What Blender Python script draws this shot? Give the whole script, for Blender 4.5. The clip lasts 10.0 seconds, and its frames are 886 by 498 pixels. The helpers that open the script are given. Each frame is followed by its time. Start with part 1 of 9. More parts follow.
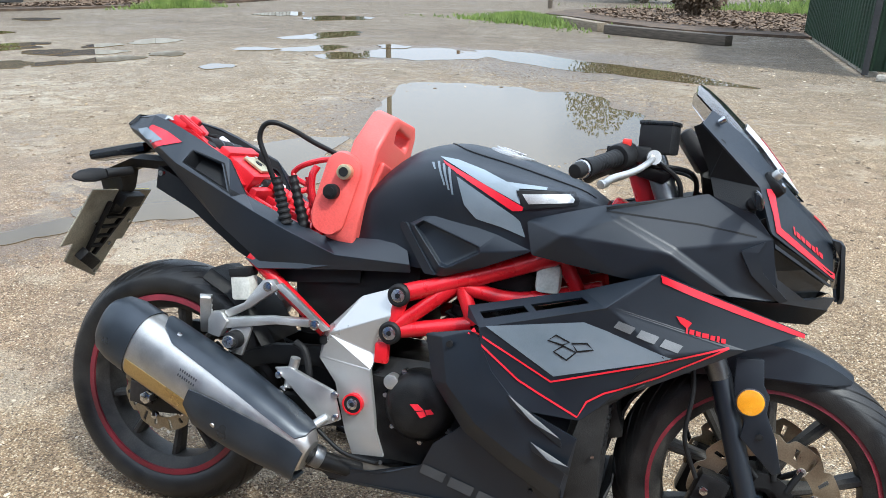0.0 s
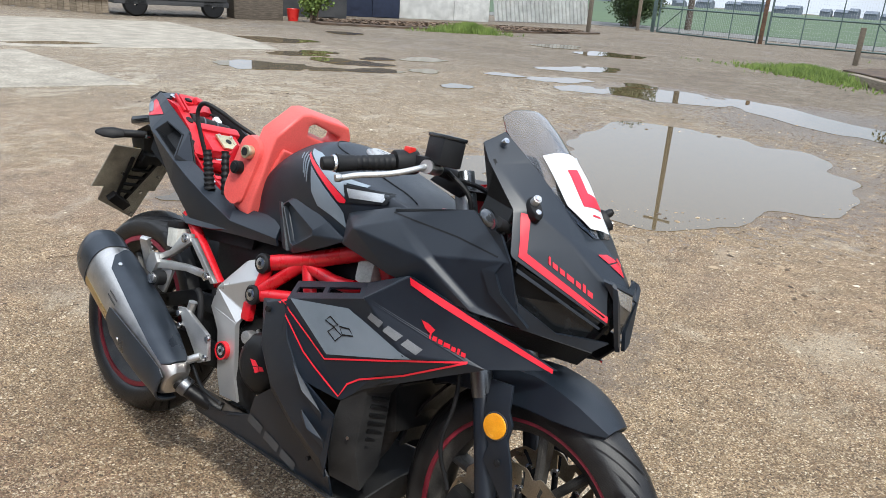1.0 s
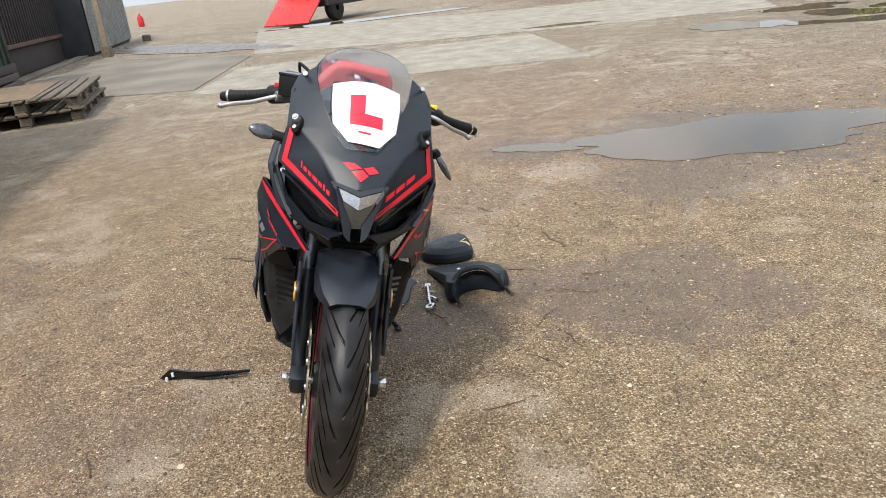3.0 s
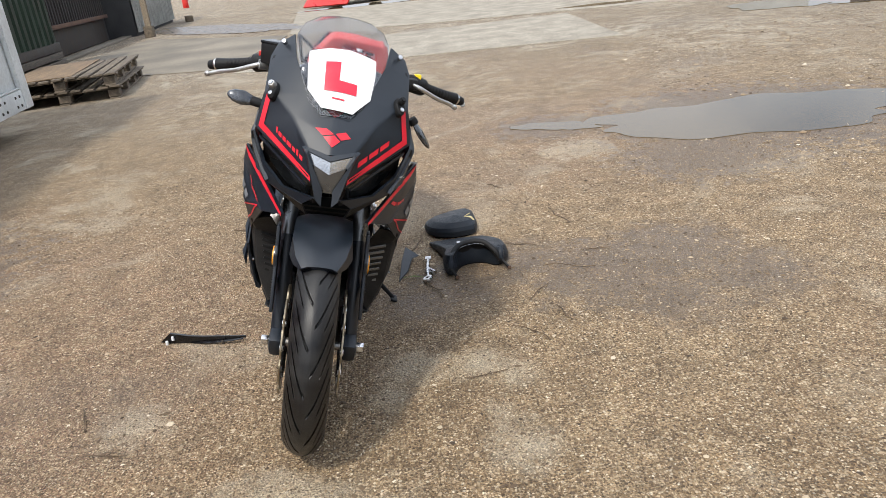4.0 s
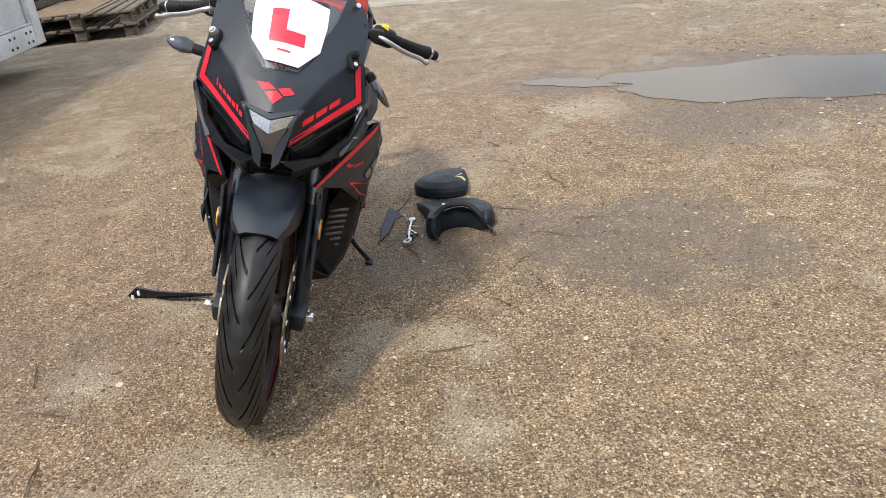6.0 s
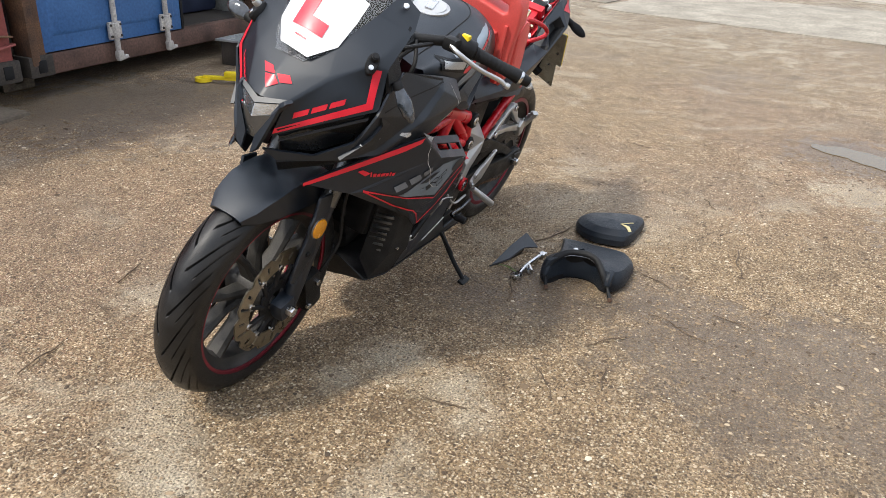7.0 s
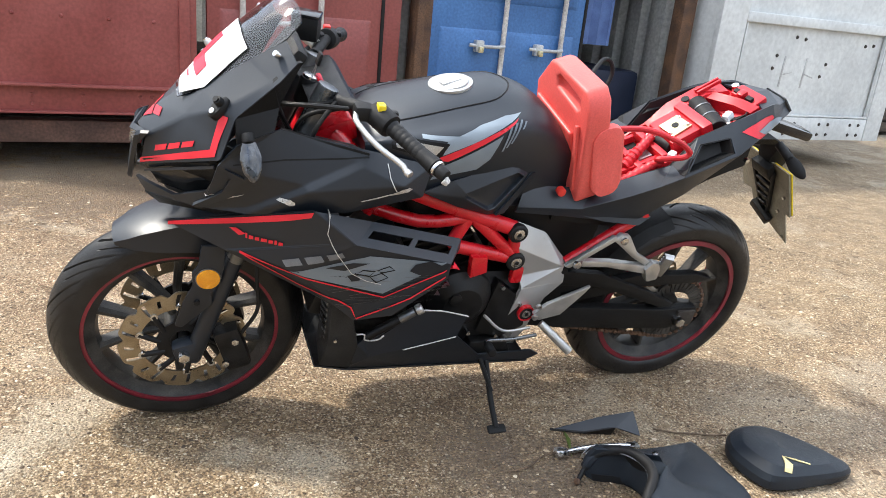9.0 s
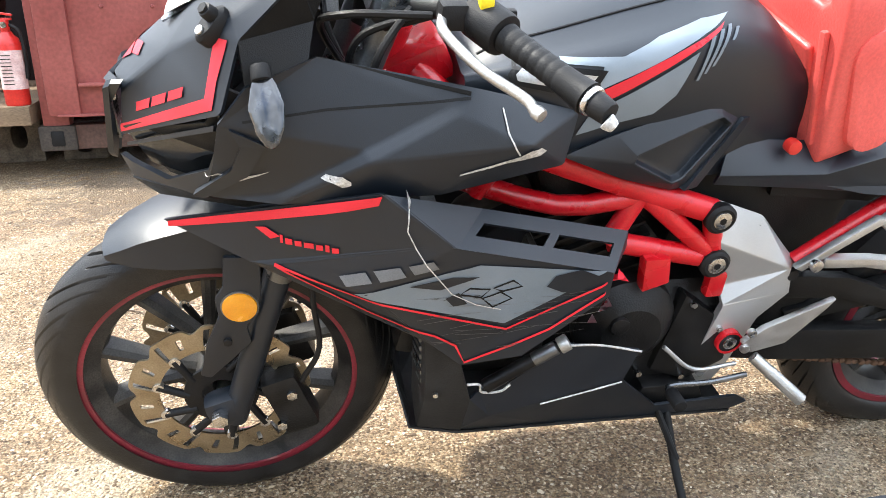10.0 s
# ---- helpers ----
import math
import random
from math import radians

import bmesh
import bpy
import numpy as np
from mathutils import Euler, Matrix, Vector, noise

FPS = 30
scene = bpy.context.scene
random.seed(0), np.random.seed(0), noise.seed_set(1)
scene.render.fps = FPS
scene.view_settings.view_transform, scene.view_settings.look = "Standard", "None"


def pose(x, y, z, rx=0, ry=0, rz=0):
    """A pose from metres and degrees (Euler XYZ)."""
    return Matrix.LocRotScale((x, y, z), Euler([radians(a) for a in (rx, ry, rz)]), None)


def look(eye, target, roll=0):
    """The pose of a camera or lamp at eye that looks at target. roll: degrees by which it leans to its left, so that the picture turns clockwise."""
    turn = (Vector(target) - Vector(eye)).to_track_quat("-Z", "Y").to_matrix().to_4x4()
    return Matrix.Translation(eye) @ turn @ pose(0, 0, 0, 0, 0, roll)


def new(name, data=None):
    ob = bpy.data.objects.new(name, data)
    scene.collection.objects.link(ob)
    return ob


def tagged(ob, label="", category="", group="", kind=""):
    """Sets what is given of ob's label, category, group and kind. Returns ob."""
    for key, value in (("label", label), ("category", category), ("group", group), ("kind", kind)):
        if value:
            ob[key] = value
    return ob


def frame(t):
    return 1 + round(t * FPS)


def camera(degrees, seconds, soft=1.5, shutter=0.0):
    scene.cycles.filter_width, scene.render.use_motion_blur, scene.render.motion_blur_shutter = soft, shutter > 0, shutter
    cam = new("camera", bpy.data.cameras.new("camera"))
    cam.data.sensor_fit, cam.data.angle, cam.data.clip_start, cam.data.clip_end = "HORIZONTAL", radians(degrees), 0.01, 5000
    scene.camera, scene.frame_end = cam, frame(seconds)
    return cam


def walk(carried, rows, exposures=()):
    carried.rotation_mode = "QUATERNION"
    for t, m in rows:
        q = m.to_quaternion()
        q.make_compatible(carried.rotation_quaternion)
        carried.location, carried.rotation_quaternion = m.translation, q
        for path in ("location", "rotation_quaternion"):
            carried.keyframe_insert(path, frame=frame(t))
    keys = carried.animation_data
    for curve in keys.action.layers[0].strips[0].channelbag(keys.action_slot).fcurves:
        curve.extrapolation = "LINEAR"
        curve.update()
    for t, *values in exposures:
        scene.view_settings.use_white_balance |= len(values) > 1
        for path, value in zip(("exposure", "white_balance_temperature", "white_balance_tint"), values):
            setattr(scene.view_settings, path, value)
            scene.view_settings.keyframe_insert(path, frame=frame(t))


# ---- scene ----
cam = camera(62.0, 10.0, soft=0.6)
PATH = [
    (0, (0.419, -1.364, 1.258), (-0.13, 0.418, 0.535), 0.6),
    (0.5, (0.845, -1.255, 1.262), (-0.05, 0.379, 0.535), 2.9),
    (1, (1.272, -1.06, 1.257), (0.083, 0.405, 0.591), 4.0),
    (1.5, (1.639, -0.748, 1.258), (0.163, 0.404, 0.554), -0.0),
    (2, (1.976, -0.478, 1.254), (0.279, 0.299, 0.537), -2.2),
    (2.2, (2.064, -0.357, 1.239), (0.32, 0.308, 0.522), -2.8),
    (3.3, (2.371, 0.225, 1.184), (0.504, 0.335, 0.475), -7.0),
    (3.5, (2.378, 0.252, 1.172), (0.512, 0.349, 0.457), -6.9),
    (4, (2.378, 0.273, 1.15), (0.519, 0.358, 0.415), -6.9),
    (4.5, (2.369, 0.288, 1.149), (0.531, 0.358, 0.363), -6.9),
    (5, (2.359, 0.302, 1.151), (0.533, 0.367, 0.339), -6.9),
    (5.5, (2.349, 0.329, 1.146), (0.532, 0.39, 0.312), -7.0),
    (5.7, (2.327, 0.355, 1.137), (0.516, 0.414, 0.29), -7.0),
    (6.8, (1.928, 0.966, 1.11), (0.202, 0.372, 0.292), 3.1),
    (7, (1.848, 1.118, 1.116), (0.24, 0.278, 0.274), 2.5),
    (7.5, (1.537, 1.42, 1.103), (0.132, 0.218, 0.339), 1.0),
    (8, (1.204, 1.66, 1.084), (0.023, 0.24, 0.318), 1.3),
    (8.5, (0.932, 1.776, 1.069), (0.07, 0.105, 0.388), 2.9),
    (9, (0.68, 1.69, 1.044), (0.001, -0.083, 0.413), 5.7),
    (9.5, (0.579, 1.432, 0.999), (0.196, -0.417, 0.34), 3.6),
    (10, (0.503, 1.145, 0.859), (0.174, -0.716, 0.203), 0.1),
]
walk(cam, [(t, look(eye, target, roll)) for t, eye, target, roll in PATH], [(0, 0.95, 5850, 5), (1, 0.65, 6150, 8), (2, 0.5, 6500, 10), (5, 0.5, 6500, 10), (7, 0.65, 6500, 10), (8, 0.85, 6500, 10), (9, 1.2, 6450, 9), (9.5, 1.45, 6450, 9), (10, 1.85, 6400, 8)])

# ---- light ----
SUN_AZ, SUN_EL = 333.0, 56.0   # degrees: compass of the sun from +x towards +y, and its height
world = bpy.data.worlds.new("world")
scene.world = world
world.use_nodes = True
wn, wl = world.node_tree.nodes, world.node_tree.links
sky = wn.new("ShaderNodeTexSky")
sky.sky_type, sky.sun_disc = "NISHITA", False
sky.sun_elevation, sky.sun_rotation = radians(SUN_EL), radians(90 - SUN_AZ)
sky.air_density, sky.dust_density = 1.0, 2.5
coord = wn.new("ShaderNodeTexCoord")
cloud = wn.new("ShaderNodeTexNoise")
cloud.inputs["Scale"].default_value, cloud.inputs["Detail"].default_value = 2.6, 6.0
cramp = wn.new("ShaderNodeValToRGB")
cramp.color_ramp.elements[0].position, cramp.color_ramp.elements[1].position = 0.30, 0.52
blend = wn.new("ShaderNodeMix")
blend.data_type = "RGBA"
blend.inputs["B"].default_value = (5.7, 6.1, 6.8, 1)
wl.new(coord.outputs["Generated"], cloud.inputs["Vector"])
wl.new(cloud.outputs["Fac"], cramp.inputs["Fac"])
wl.new(cramp.outputs["Color"], blend.inputs["Factor"])
wl.new(sky.outputs["Color"], blend.inputs["A"])
# an overcast sky is dimmer towards the horizon than overhead
split, fall, dim = wn.new("ShaderNodeSeparateXYZ"), wn.new("ShaderNodeMapRange"), wn.new("ShaderNodeVectorMath")
wl.new(coord.outputs["Generated"], split.inputs["Vector"])
wl.new(split.outputs["Z"], fall.inputs["Value"])
fall.inputs["To Min"].default_value, fall.inputs["To Max"].default_value = 0.55, 1.25
dim.operation = "SCALE"
wl.new(blend.outputs["Result"], dim.inputs[0])
wl.new(fall.outputs["Result"], dim.inputs["Scale"])
wl.new(dim.outputs["Vector"], wn["Background"].inputs["Color"])
wn["Background"].inputs["Strength"].default_value = 0.176
sun = new("sun", bpy.data.lights.new("sun", "SUN"))
sun.data.energy, sun.data.angle, sun.data.color = 2.25, radians(5.0), (1.0, 0.945, 0.85)
az, el = radians(SUN_AZ), radians(SUN_EL)
sun.matrix_basis = look((9 * math.cos(az) * math.cos(el), 9 * math.sin(az) * math.cos(el), 9 * math.sin(el)), (0, 0, 0))
tagged(sun, kind="structure")

# ---- materials ----
def surf(name, low, high, scale=12.0, rough=0.5, metal=0.0, bump=0.15, grain=160.0, wear=0.12, coat=0.0, coat_rough=0.03, spec=0.5, rough_var=0.12, stretch=(1, 1, 1), per_piece=0.0):
    """A surface with broad stains between two colours, fine grain, uneven gloss and relief."""
    m = bpy.data.materials.new(name)
    m.use_nodes = True
    n, l = m.node_tree.nodes, m.node_tree.links
    p = n["Principled BSDF"]
    tc, mp = n.new("ShaderNodeTexCoord"), n.new("ShaderNodeMapping")
    mp.inputs["Scale"].default_value = stretch
    l.new(tc.outputs["Object"], mp.inputs["Vector"])
    broad, fine = n.new("ShaderNodeTexNoise"), n.new("ShaderNodeTexNoise")
    broad.inputs["Scale"].default_value, broad.inputs["Detail"].default_value = scale, 5.0
    fine.inputs["Scale"].default_value, fine.inputs["Detail"].default_value = grain, 3.0
    for t in (broad, fine):
        l.new(mp.outputs["Vector"], t.inputs["Vector"])
    ramp = n.new("ShaderNodeValToRGB")
    ramp.color_ramp.elements[0].position, ramp.color_ramp.elements[1].position = 0.33, 0.68
    ramp.color_ramp.elements[0].color, ramp.color_ramp.elements[1].color = (*low, 1), (*high, 1)
    l.new(broad.outputs["Fac"], ramp.inputs["Fac"])
    vary = n.new("ShaderNodeMapRange")
    vary.inputs["To Min"].default_value, vary.inputs["To Max"].default_value = 1 - wear, 1 + wear
    vary.inputs["From Min"].default_value, vary.inputs["From Max"].default_value = 0.3, 0.7
    l.new(fine.outputs["Fac"], vary.inputs["Value"])
    mul = n.new("ShaderNodeVectorMath")
    mul.operation = "SCALE"
    l.new(ramp.outputs["Color"], mul.inputs[0])
    l.new(vary.outputs["Result"], mul.inputs["Scale"])
    last = mul.outputs["Vector"]
    if per_piece:
        info, pr, mul2 = n.new("ShaderNodeObjectInfo"), n.new("ShaderNodeMapRange"), n.new("ShaderNodeVectorMath")
        pr.inputs["To Min"].default_value, pr.inputs["To Max"].default_value = 1 - per_piece, 1 + per_piece
        mul2.operation = "SCALE"
        l.new(info.outputs["Random"], pr.inputs["Value"])
        l.new(last, mul2.inputs[0])
        l.new(pr.outputs["Result"], mul2.inputs["Scale"])
        last = mul2.outputs["Vector"]
    l.new(last, p.inputs["Base Color"])
    rr = n.new("ShaderNodeMapRange")
    rr.inputs["From Min"].default_value, rr.inputs["From Max"].default_value = 0.3, 0.7
    rr.inputs["To Min"].default_value, rr.inputs["To Max"].default_value = max(rough - rough_var, 0.02), min(rough + rough_var, 1.0)
    l.new(broad.outputs["Fac"], rr.inputs["Value"])
    l.new(rr.outputs["Result"], p.inputs["Roughness"])
    p.inputs["Metallic"].default_value = metal
    p.inputs["Specular IOR Level"].default_value = spec
    p.inputs["Coat Weight"].default_value = coat
    p.inputs["Coat Roughness"].default_value = coat_rough
    if bump:
        bp = n.new("ShaderNodeBump")
        bp.inputs["Strength"].default_value, bp.inputs["Distance"].default_value = bump, 0.002
        l.new(fine.outputs["Fac"], bp.inputs["Height"])
        l.new(bp.outputs["Normal"], p.inputs["Normal"])
    return m


def clear(name, tint, rough=0.03, ior=1.45, alpha=1.0):
    m = bpy.data.materials.new(name)
    m.use_nodes = True
    p = m.node_tree.nodes["Principled BSDF"]
    p.inputs["Base Color"].default_value = (*tint, 1)
    p.inputs["Transmission Weight"].default_value = 1.0
    p.inputs["Roughness"].default_value, p.inputs["IOR"].default_value = rough, ior
    p.inputs["Alpha"].default_value = alpha
    return m


M_BLACK = surf("matt_black_plastic", (0.0050, 0.0085, 0.0140), (0.0078, 0.0126, 0.0200), 9, 0.44, bump=0.10, grain=900, wear=0.08, rough_var=0.08, spec=0.56)
M_TRIM = surf("rough_black_plastic", (0.003, 0.0034, 0.0042), (0.009, 0.009, 0.009), 14, 0.5, bump=0.3, grain=700, spec=0.25)
M_DIRTY = surf("dusty_black_plastic", (0.009, 0.0095, 0.0105), (0.026, 0.0255, 0.025), 18, 0.55, bump=0.3, grain=420, wear=0.3, spec=0.25)
M_GREY = surf("slate_grey_graphic", (0.145, 0.18, 0.21), (0.195, 0.23, 0.265), 10, 0.4, bump=0.08, grain=800, wear=0.06)
M_PALE = surf("pale_grey_graphic", (0.19, 0.23, 0.27), (0.25, 0.30, 0.34), 10, 0.4, bump=0.05, grain=800, wear=0.05)
M_DECAL = surf("red_graphic", (0.60, 0.012, 0.028), (0.70, 0.022, 0.04), 12, 0.38, bump=0.04, grain=700, wear=0.06)
M_FRAME = surf("red_painted_steel", (0.50, 0.006, 0.012), (0.62, 0.012, 0.022), 14, 0.32, bump=0.06, grain=500, wear=0.12, coat=0.2)
M_REDIN = surf("red_subframe_plastic", (0.42, 0.006, 0.014), (0.58, 0.016, 0.026), 20, 0.42, bump=0.15, grain=400, wear=0.2)
M_CAN = surf("faded_red_polythene", (0.62, 0.078, 0.068), (0.74, 0.118, 0.10), 8, 0.46, bump=0.25, grain=260, wear=0.08)
M_ALU = surf("cast_aluminium", (0.42, 0.42, 0.41), (0.56, 0.56, 0.55), 24, 0.42, metal=0.85, bump=0.18, grain=500, wear=0.14)
M_PLATE = surf("painted_silver_cover", (0.46, 0.46, 0.455), (0.54, 0.54, 0.53), 9, 0.36, metal=0.6, bump=0.06, grain=700, wear=0.06)
M_STEEL = surf("brushed_steel", (0.50, 0.485, 0.46), (0.62, 0.60, 0.57), 30, 0.40, metal=1.0, bump=0.06, grain=500, wear=0.08, rough_var=0.05)
M_MUFF = surf("satin_grey_steel", (0.13, 0.14, 0.15), (0.20, 0.205, 0.21), 16, 0.33, metal=0.9, bump=0.08, grain=420, wear=0.12)
M_BRONZE = surf("tarnish_with_ground_reflection", (0.42, 0.30, 0.13), (0.56, 0.42, 0.20), 12, 0.3, metal=0.95, bump=0.1, grain=300)
M_CHROME = surf("zinc_bolt", (0.50, 0.50, 0.50), (0.68, 0.68, 0.68), 40, 0.25, metal=1.0, bump=0.05, grain=500)
M_DISC = surf("worn_brake_disc", (0.28, 0.23, 0.16), (0.42, 0.36, 0.26), 20, 0.36, metal=0.9, bump=0.1, grain=350, wear=0.15)
M_TYRE = surf("dusty_tyre_rubber", (0.006, 0.006, 0.0065), (0.020, 0.019, 0.018), 20, 0.40, bump=0.3, grain=500, wear=0.35, spec=0.38)
M_RIM = surf("dusty_black_rim", (0.013, 0.013, 0.013), (0.070, 0.065, 0.058), 16, 0.45, bump=0.15, grain=350, wear=0.3, spec=0.25)
M_TAPE = surf("red_rim_tape", (0.10, 0.014, 0.020), (0.26, 0.018, 0.034), 9, 0.5, bump=0.05, grain=400, wear=0.2)
M_ENGINE = surf("black_engine_case", (0.007, 0.007, 0.0075), (0.020, 0.0195, 0.019), 20, 0.42, metal=0.3, bump=0.3, grain=350, spec=0.25)
M_RUBBER = surf("black_rubber", (0.006, 0.006, 0.0065), (0.013, 0.013, 0.0135), 25, 0.55, bump=0.25, grain=600, spec=0.25)
M_AMBER = surf("amber_reflector", (0.72, 0.27, 0.006), (0.80, 0.34, 0.015), 60, 0.18, bump=0.4, grain=900, coat=0.5)
M_LENS = surf("smoked_lens", (0.006, 0.007, 0.008), (0.014, 0.015, 0.016), 20, 0.14, bump=0.0, coat=0.15, spec=0.35)
M_LAMP = surf("chromed_lamp_bowl", (0.40, 0.42, 0.45), (0.62, 0.64, 0.66), 30, 0.14, metal=0.9, bump=0.12, grain=240, coat=1.0)
M_INDIC = surf("clear_indicator_lens", (0.012, 0.014, 0.017), (0.075, 0.080, 0.088), 70, 0.10, metal=0.5, bump=0.25, grain=160, coat=1.0)
M_WHITE = surf("white_plastic_sheet", (0.70, 0.71, 0.72), (0.78, 0.79, 0.80), 10, 0.4, bump=0.05, grain=500, wear=0.03)
M_LRED = surf("red_letter_print", (0.62, 0.010, 0.035), (0.70, 0.02, 0.05), 10, 0.42, bump=0.03, grain=500, wear=0.04)
M_YEL = surf("yellow_plastic", (0.72, 0.52, 0.01), (0.85, 0.64, 0.02), 20, 0.4, bump=0.1)
M_BRASS = surf("brass_plate", (0.50, 0.44, 0.26), (0.68, 0.62, 0.42), 30, 0.35, metal=0.8, bump=0.1)
M_BACKING = surf("dusty_plate_backing", (0.15, 0.135, 0.098), (0.35, 0.32, 0.24), 14, 0.5, bump=0.3, grain=300, wear=0.3)
M_SEAT = surf("black_vinyl", (0.009, 0.0125, 0.018), (0.015, 0.020, 0.027), 10, 0.45, bump=0.4, grain=900, wear=0.1, spec=0.26)
M_SHADEFILL = surf("dark_shade_filler", (0.010, 0.012, 0.015), (0.028, 0.031, 0.036), 4, 0.6, bump=0.6, grain=40)
M_SCRAPE = surf("scuffed_white_plastic", (0.42, 0.42, 0.41), (0.62, 0.61, 0.58), 60, 0.7, bump=0.4, grain=300, wear=0.3)
M_SCREEN = clear("smoked_screen", (0.62, 0.63, 0.66), 0.04)
M_CONT_RED = surf("weathered_red_container_paint", (0.205, 0.046, 0.040), (0.285, 0.078, 0.066), 2.2, 0.5, bump=0.2, grain=60, wear=0.16)
M_CONT_BLUE = surf("weathered_blue_container_paint", (0.028, 0.10, 0.26), (0.06, 0.165, 0.38), 2.5, 0.52, bump=0.2, grain=60, wear=0.18)
M_CONT_WHITE = surf("white_container_panel", (0.50, 0.52, 0.52), (0.63, 0.65, 0.64), 2.0, 0.5, bump=0.08, grain=30, wear=0.10)
M_SILL = surf("rusted_dirty_sill", (0.055, 0.028, 0.020), (0.15, 0.082, 0.060), 5.0, 0.75, bump=0.4, grain=70, wear=0.3)
M_RODS = surf("faded_cream_rods", (0.36, 0.33, 0.30), (0.55, 0.52, 0.48), 9.0, 0.55, bump=0.3, grain=90, wear=0.25)
M_RAIL = surf("rusty_brown_rail", (0.07, 0.036, 0.024), (0.15, 0.085, 0.056), 4.0, 0.8, bump=0.3, grain=60, wear=0.25)
M_RAILBAR = surf("dark_brown_bars", (0.030, 0.026, 0.026), (0.065, 0.055, 0.052), 3.0, 0.75, bump=0.2, grain=50)
M_FLAKE = surf("curled_paint_flakes", (0.10, 0.13, 0.10), (0.26, 0.29, 0.25), 8.0, 0.7, bump=0.4, grain=90, wear=0.3)
M_PLY = surf("weathered_brown_plywood", (0.13, 0.088, 0.052), (0.22, 0.155, 0.095), 2.5, 0.85, bump=0.3, grain=60, wear=0.3, stretch=(1, 6, 6))
M_SLABDARK = surf("damp_paving_slab", (0.075, 0.058, 0.040), (0.15, 0.12, 0.085), 3.0, 0.8, bump=0.5, grain=60, wear=0.25)
M_GLOSS = surf("glossy_black_plastic", (0.003, 0.003, 0.0035), (0.007, 0.007, 0.008), 14, 0.22, bump=0.08, grain=400, spec=0.5)
M_MOSSY = surf("mossy_concrete", (0.045, 0.042, 0.016), (0.13, 0.115, 0.055), 9.0, 0.95, bump=1.0, grain=90, wear=0.4)
M_CONT_GREY = surf("grey_corrugated_steel", (0.40, 0.40, 0.38), (0.58, 0.58, 0.55), 3.0, 0.6, bump=0.2, grain=40, wear=0.18)
M_GALV = surf("dull_galvanised_bar", (0.36, 0.37, 0.37), (0.52, 0.53, 0.52), 8, 0.5, metal=0.4, bump=0.2, grain=90, wear=0.2)
M_RUST = surf("rusty_steel", (0.055, 0.030, 0.020), (0.16, 0.085, 0.045), 9, 0.8, bump=0.6, grain=120, wear=0.35)
M_DARKSTEEL = surf("dirty_dark_steel", (0.018, 0.015, 0.012), (0.060, 0.048, 0.038), 6, 0.75, bump=0.4, grain=90, wear=0.3)
M_WOODPALE = surf("bleached_timber", (0.16, 0.125, 0.085), (0.30, 0.245, 0.18), 5, 0.85, bump=0.7, grain=70, wear=0.35, stretch=(1, 9, 9), per_piece=0.22)
M_WOOD = surf("grey_weathered_wood", (0.085, 0.066, 0.047), (0.185, 0.150, 0.110), 5, 0.85, bump=0.7, grain=70, wear=0.35, stretch=(1, 9, 9), per_piece=0.22)
M_WOODDARK = surf("dark_sleeper_wood", (0.05, 0.04, 0.03), (0.13, 0.105, 0.08), 5, 0.9, bump=0.8, grain=60, wear=0.35, stretch=(1, 9, 9), per_piece=0.2)
M_BLOCK = surf("concrete_block", (0.10, 0.078, 0.055), (0.21, 0.17, 0.125), 14, 0.92, bump=0.8, grain=130, wear=0.3)
M_GREEN = surf("dark_green_sheeting", (0.020, 0.045, 0.026), (0.035, 0.07, 0.04), 1.4, 0.5, bump=0.1, grain=40, wear=0.12)
M_SHED = surf("dark_grey_shed_boards", (0.025, 0.026, 0.028), (0.055, 0.055, 0.056), 2.0, 0.7, bump=0.3, grain=40, wear=0.2)
M_PALEBLUE = surf("pale_blue_door_paint", (0.17, 0.22, 0.25), (0.26, 0.32, 0.35), 2.0, 0.55, bump=0.15, grain=50)
M_GAS = surf("bright_red_cylinder_paint", (0.46, 0.012, 0.012), (0.60, 0.03, 0.02), 8, 0.35, bump=0.08, grain=120)
M_LABEL = surf("faded_paper_label", (0.55, 0.36, 0.34), (0.70, 0.55, 0.52), 30, 0.6, bump=0.05, grain=200, wear=0.2)
M_STONEPALE = surf("pale_rubble", (0.26, 0.24, 0.20), (0.46, 0.43, 0.37), 20, 0.9, bump=0.5, grain=160, wear=0.25)
M_CLOTH = surf("blue_cloth", (0.05, 0.09, 0.22), (0.09, 0.15, 0.33), 9, 0.9, bump=0.3, grain=200)
M_NAVY = surf("dark_navy_cover", (0.008, 0.014, 0.034), (0.018, 0.026, 0.055), 6, 0.55, bump=0.2, grain=90)
M_STICK = surf("dry_twig", (0.055, 0.036, 0.022), (0.17, 0.12, 0.075), 40, 0.9, bump=0.6, grain=200, wear=0.3)
M_LEAF = surf("leaf_green", (0.022, 0.040, 0.010), (0.060, 0.095, 0.022), 6, 0.6, bump=0.1, grain=40, wear=0.3)
M_GRASS = surf("grass_green", (0.085, 0.135, 0.022), (0.20, 0.27, 0.06), 3, 0.6, bump=0.0, grain=30, wear=0.3)

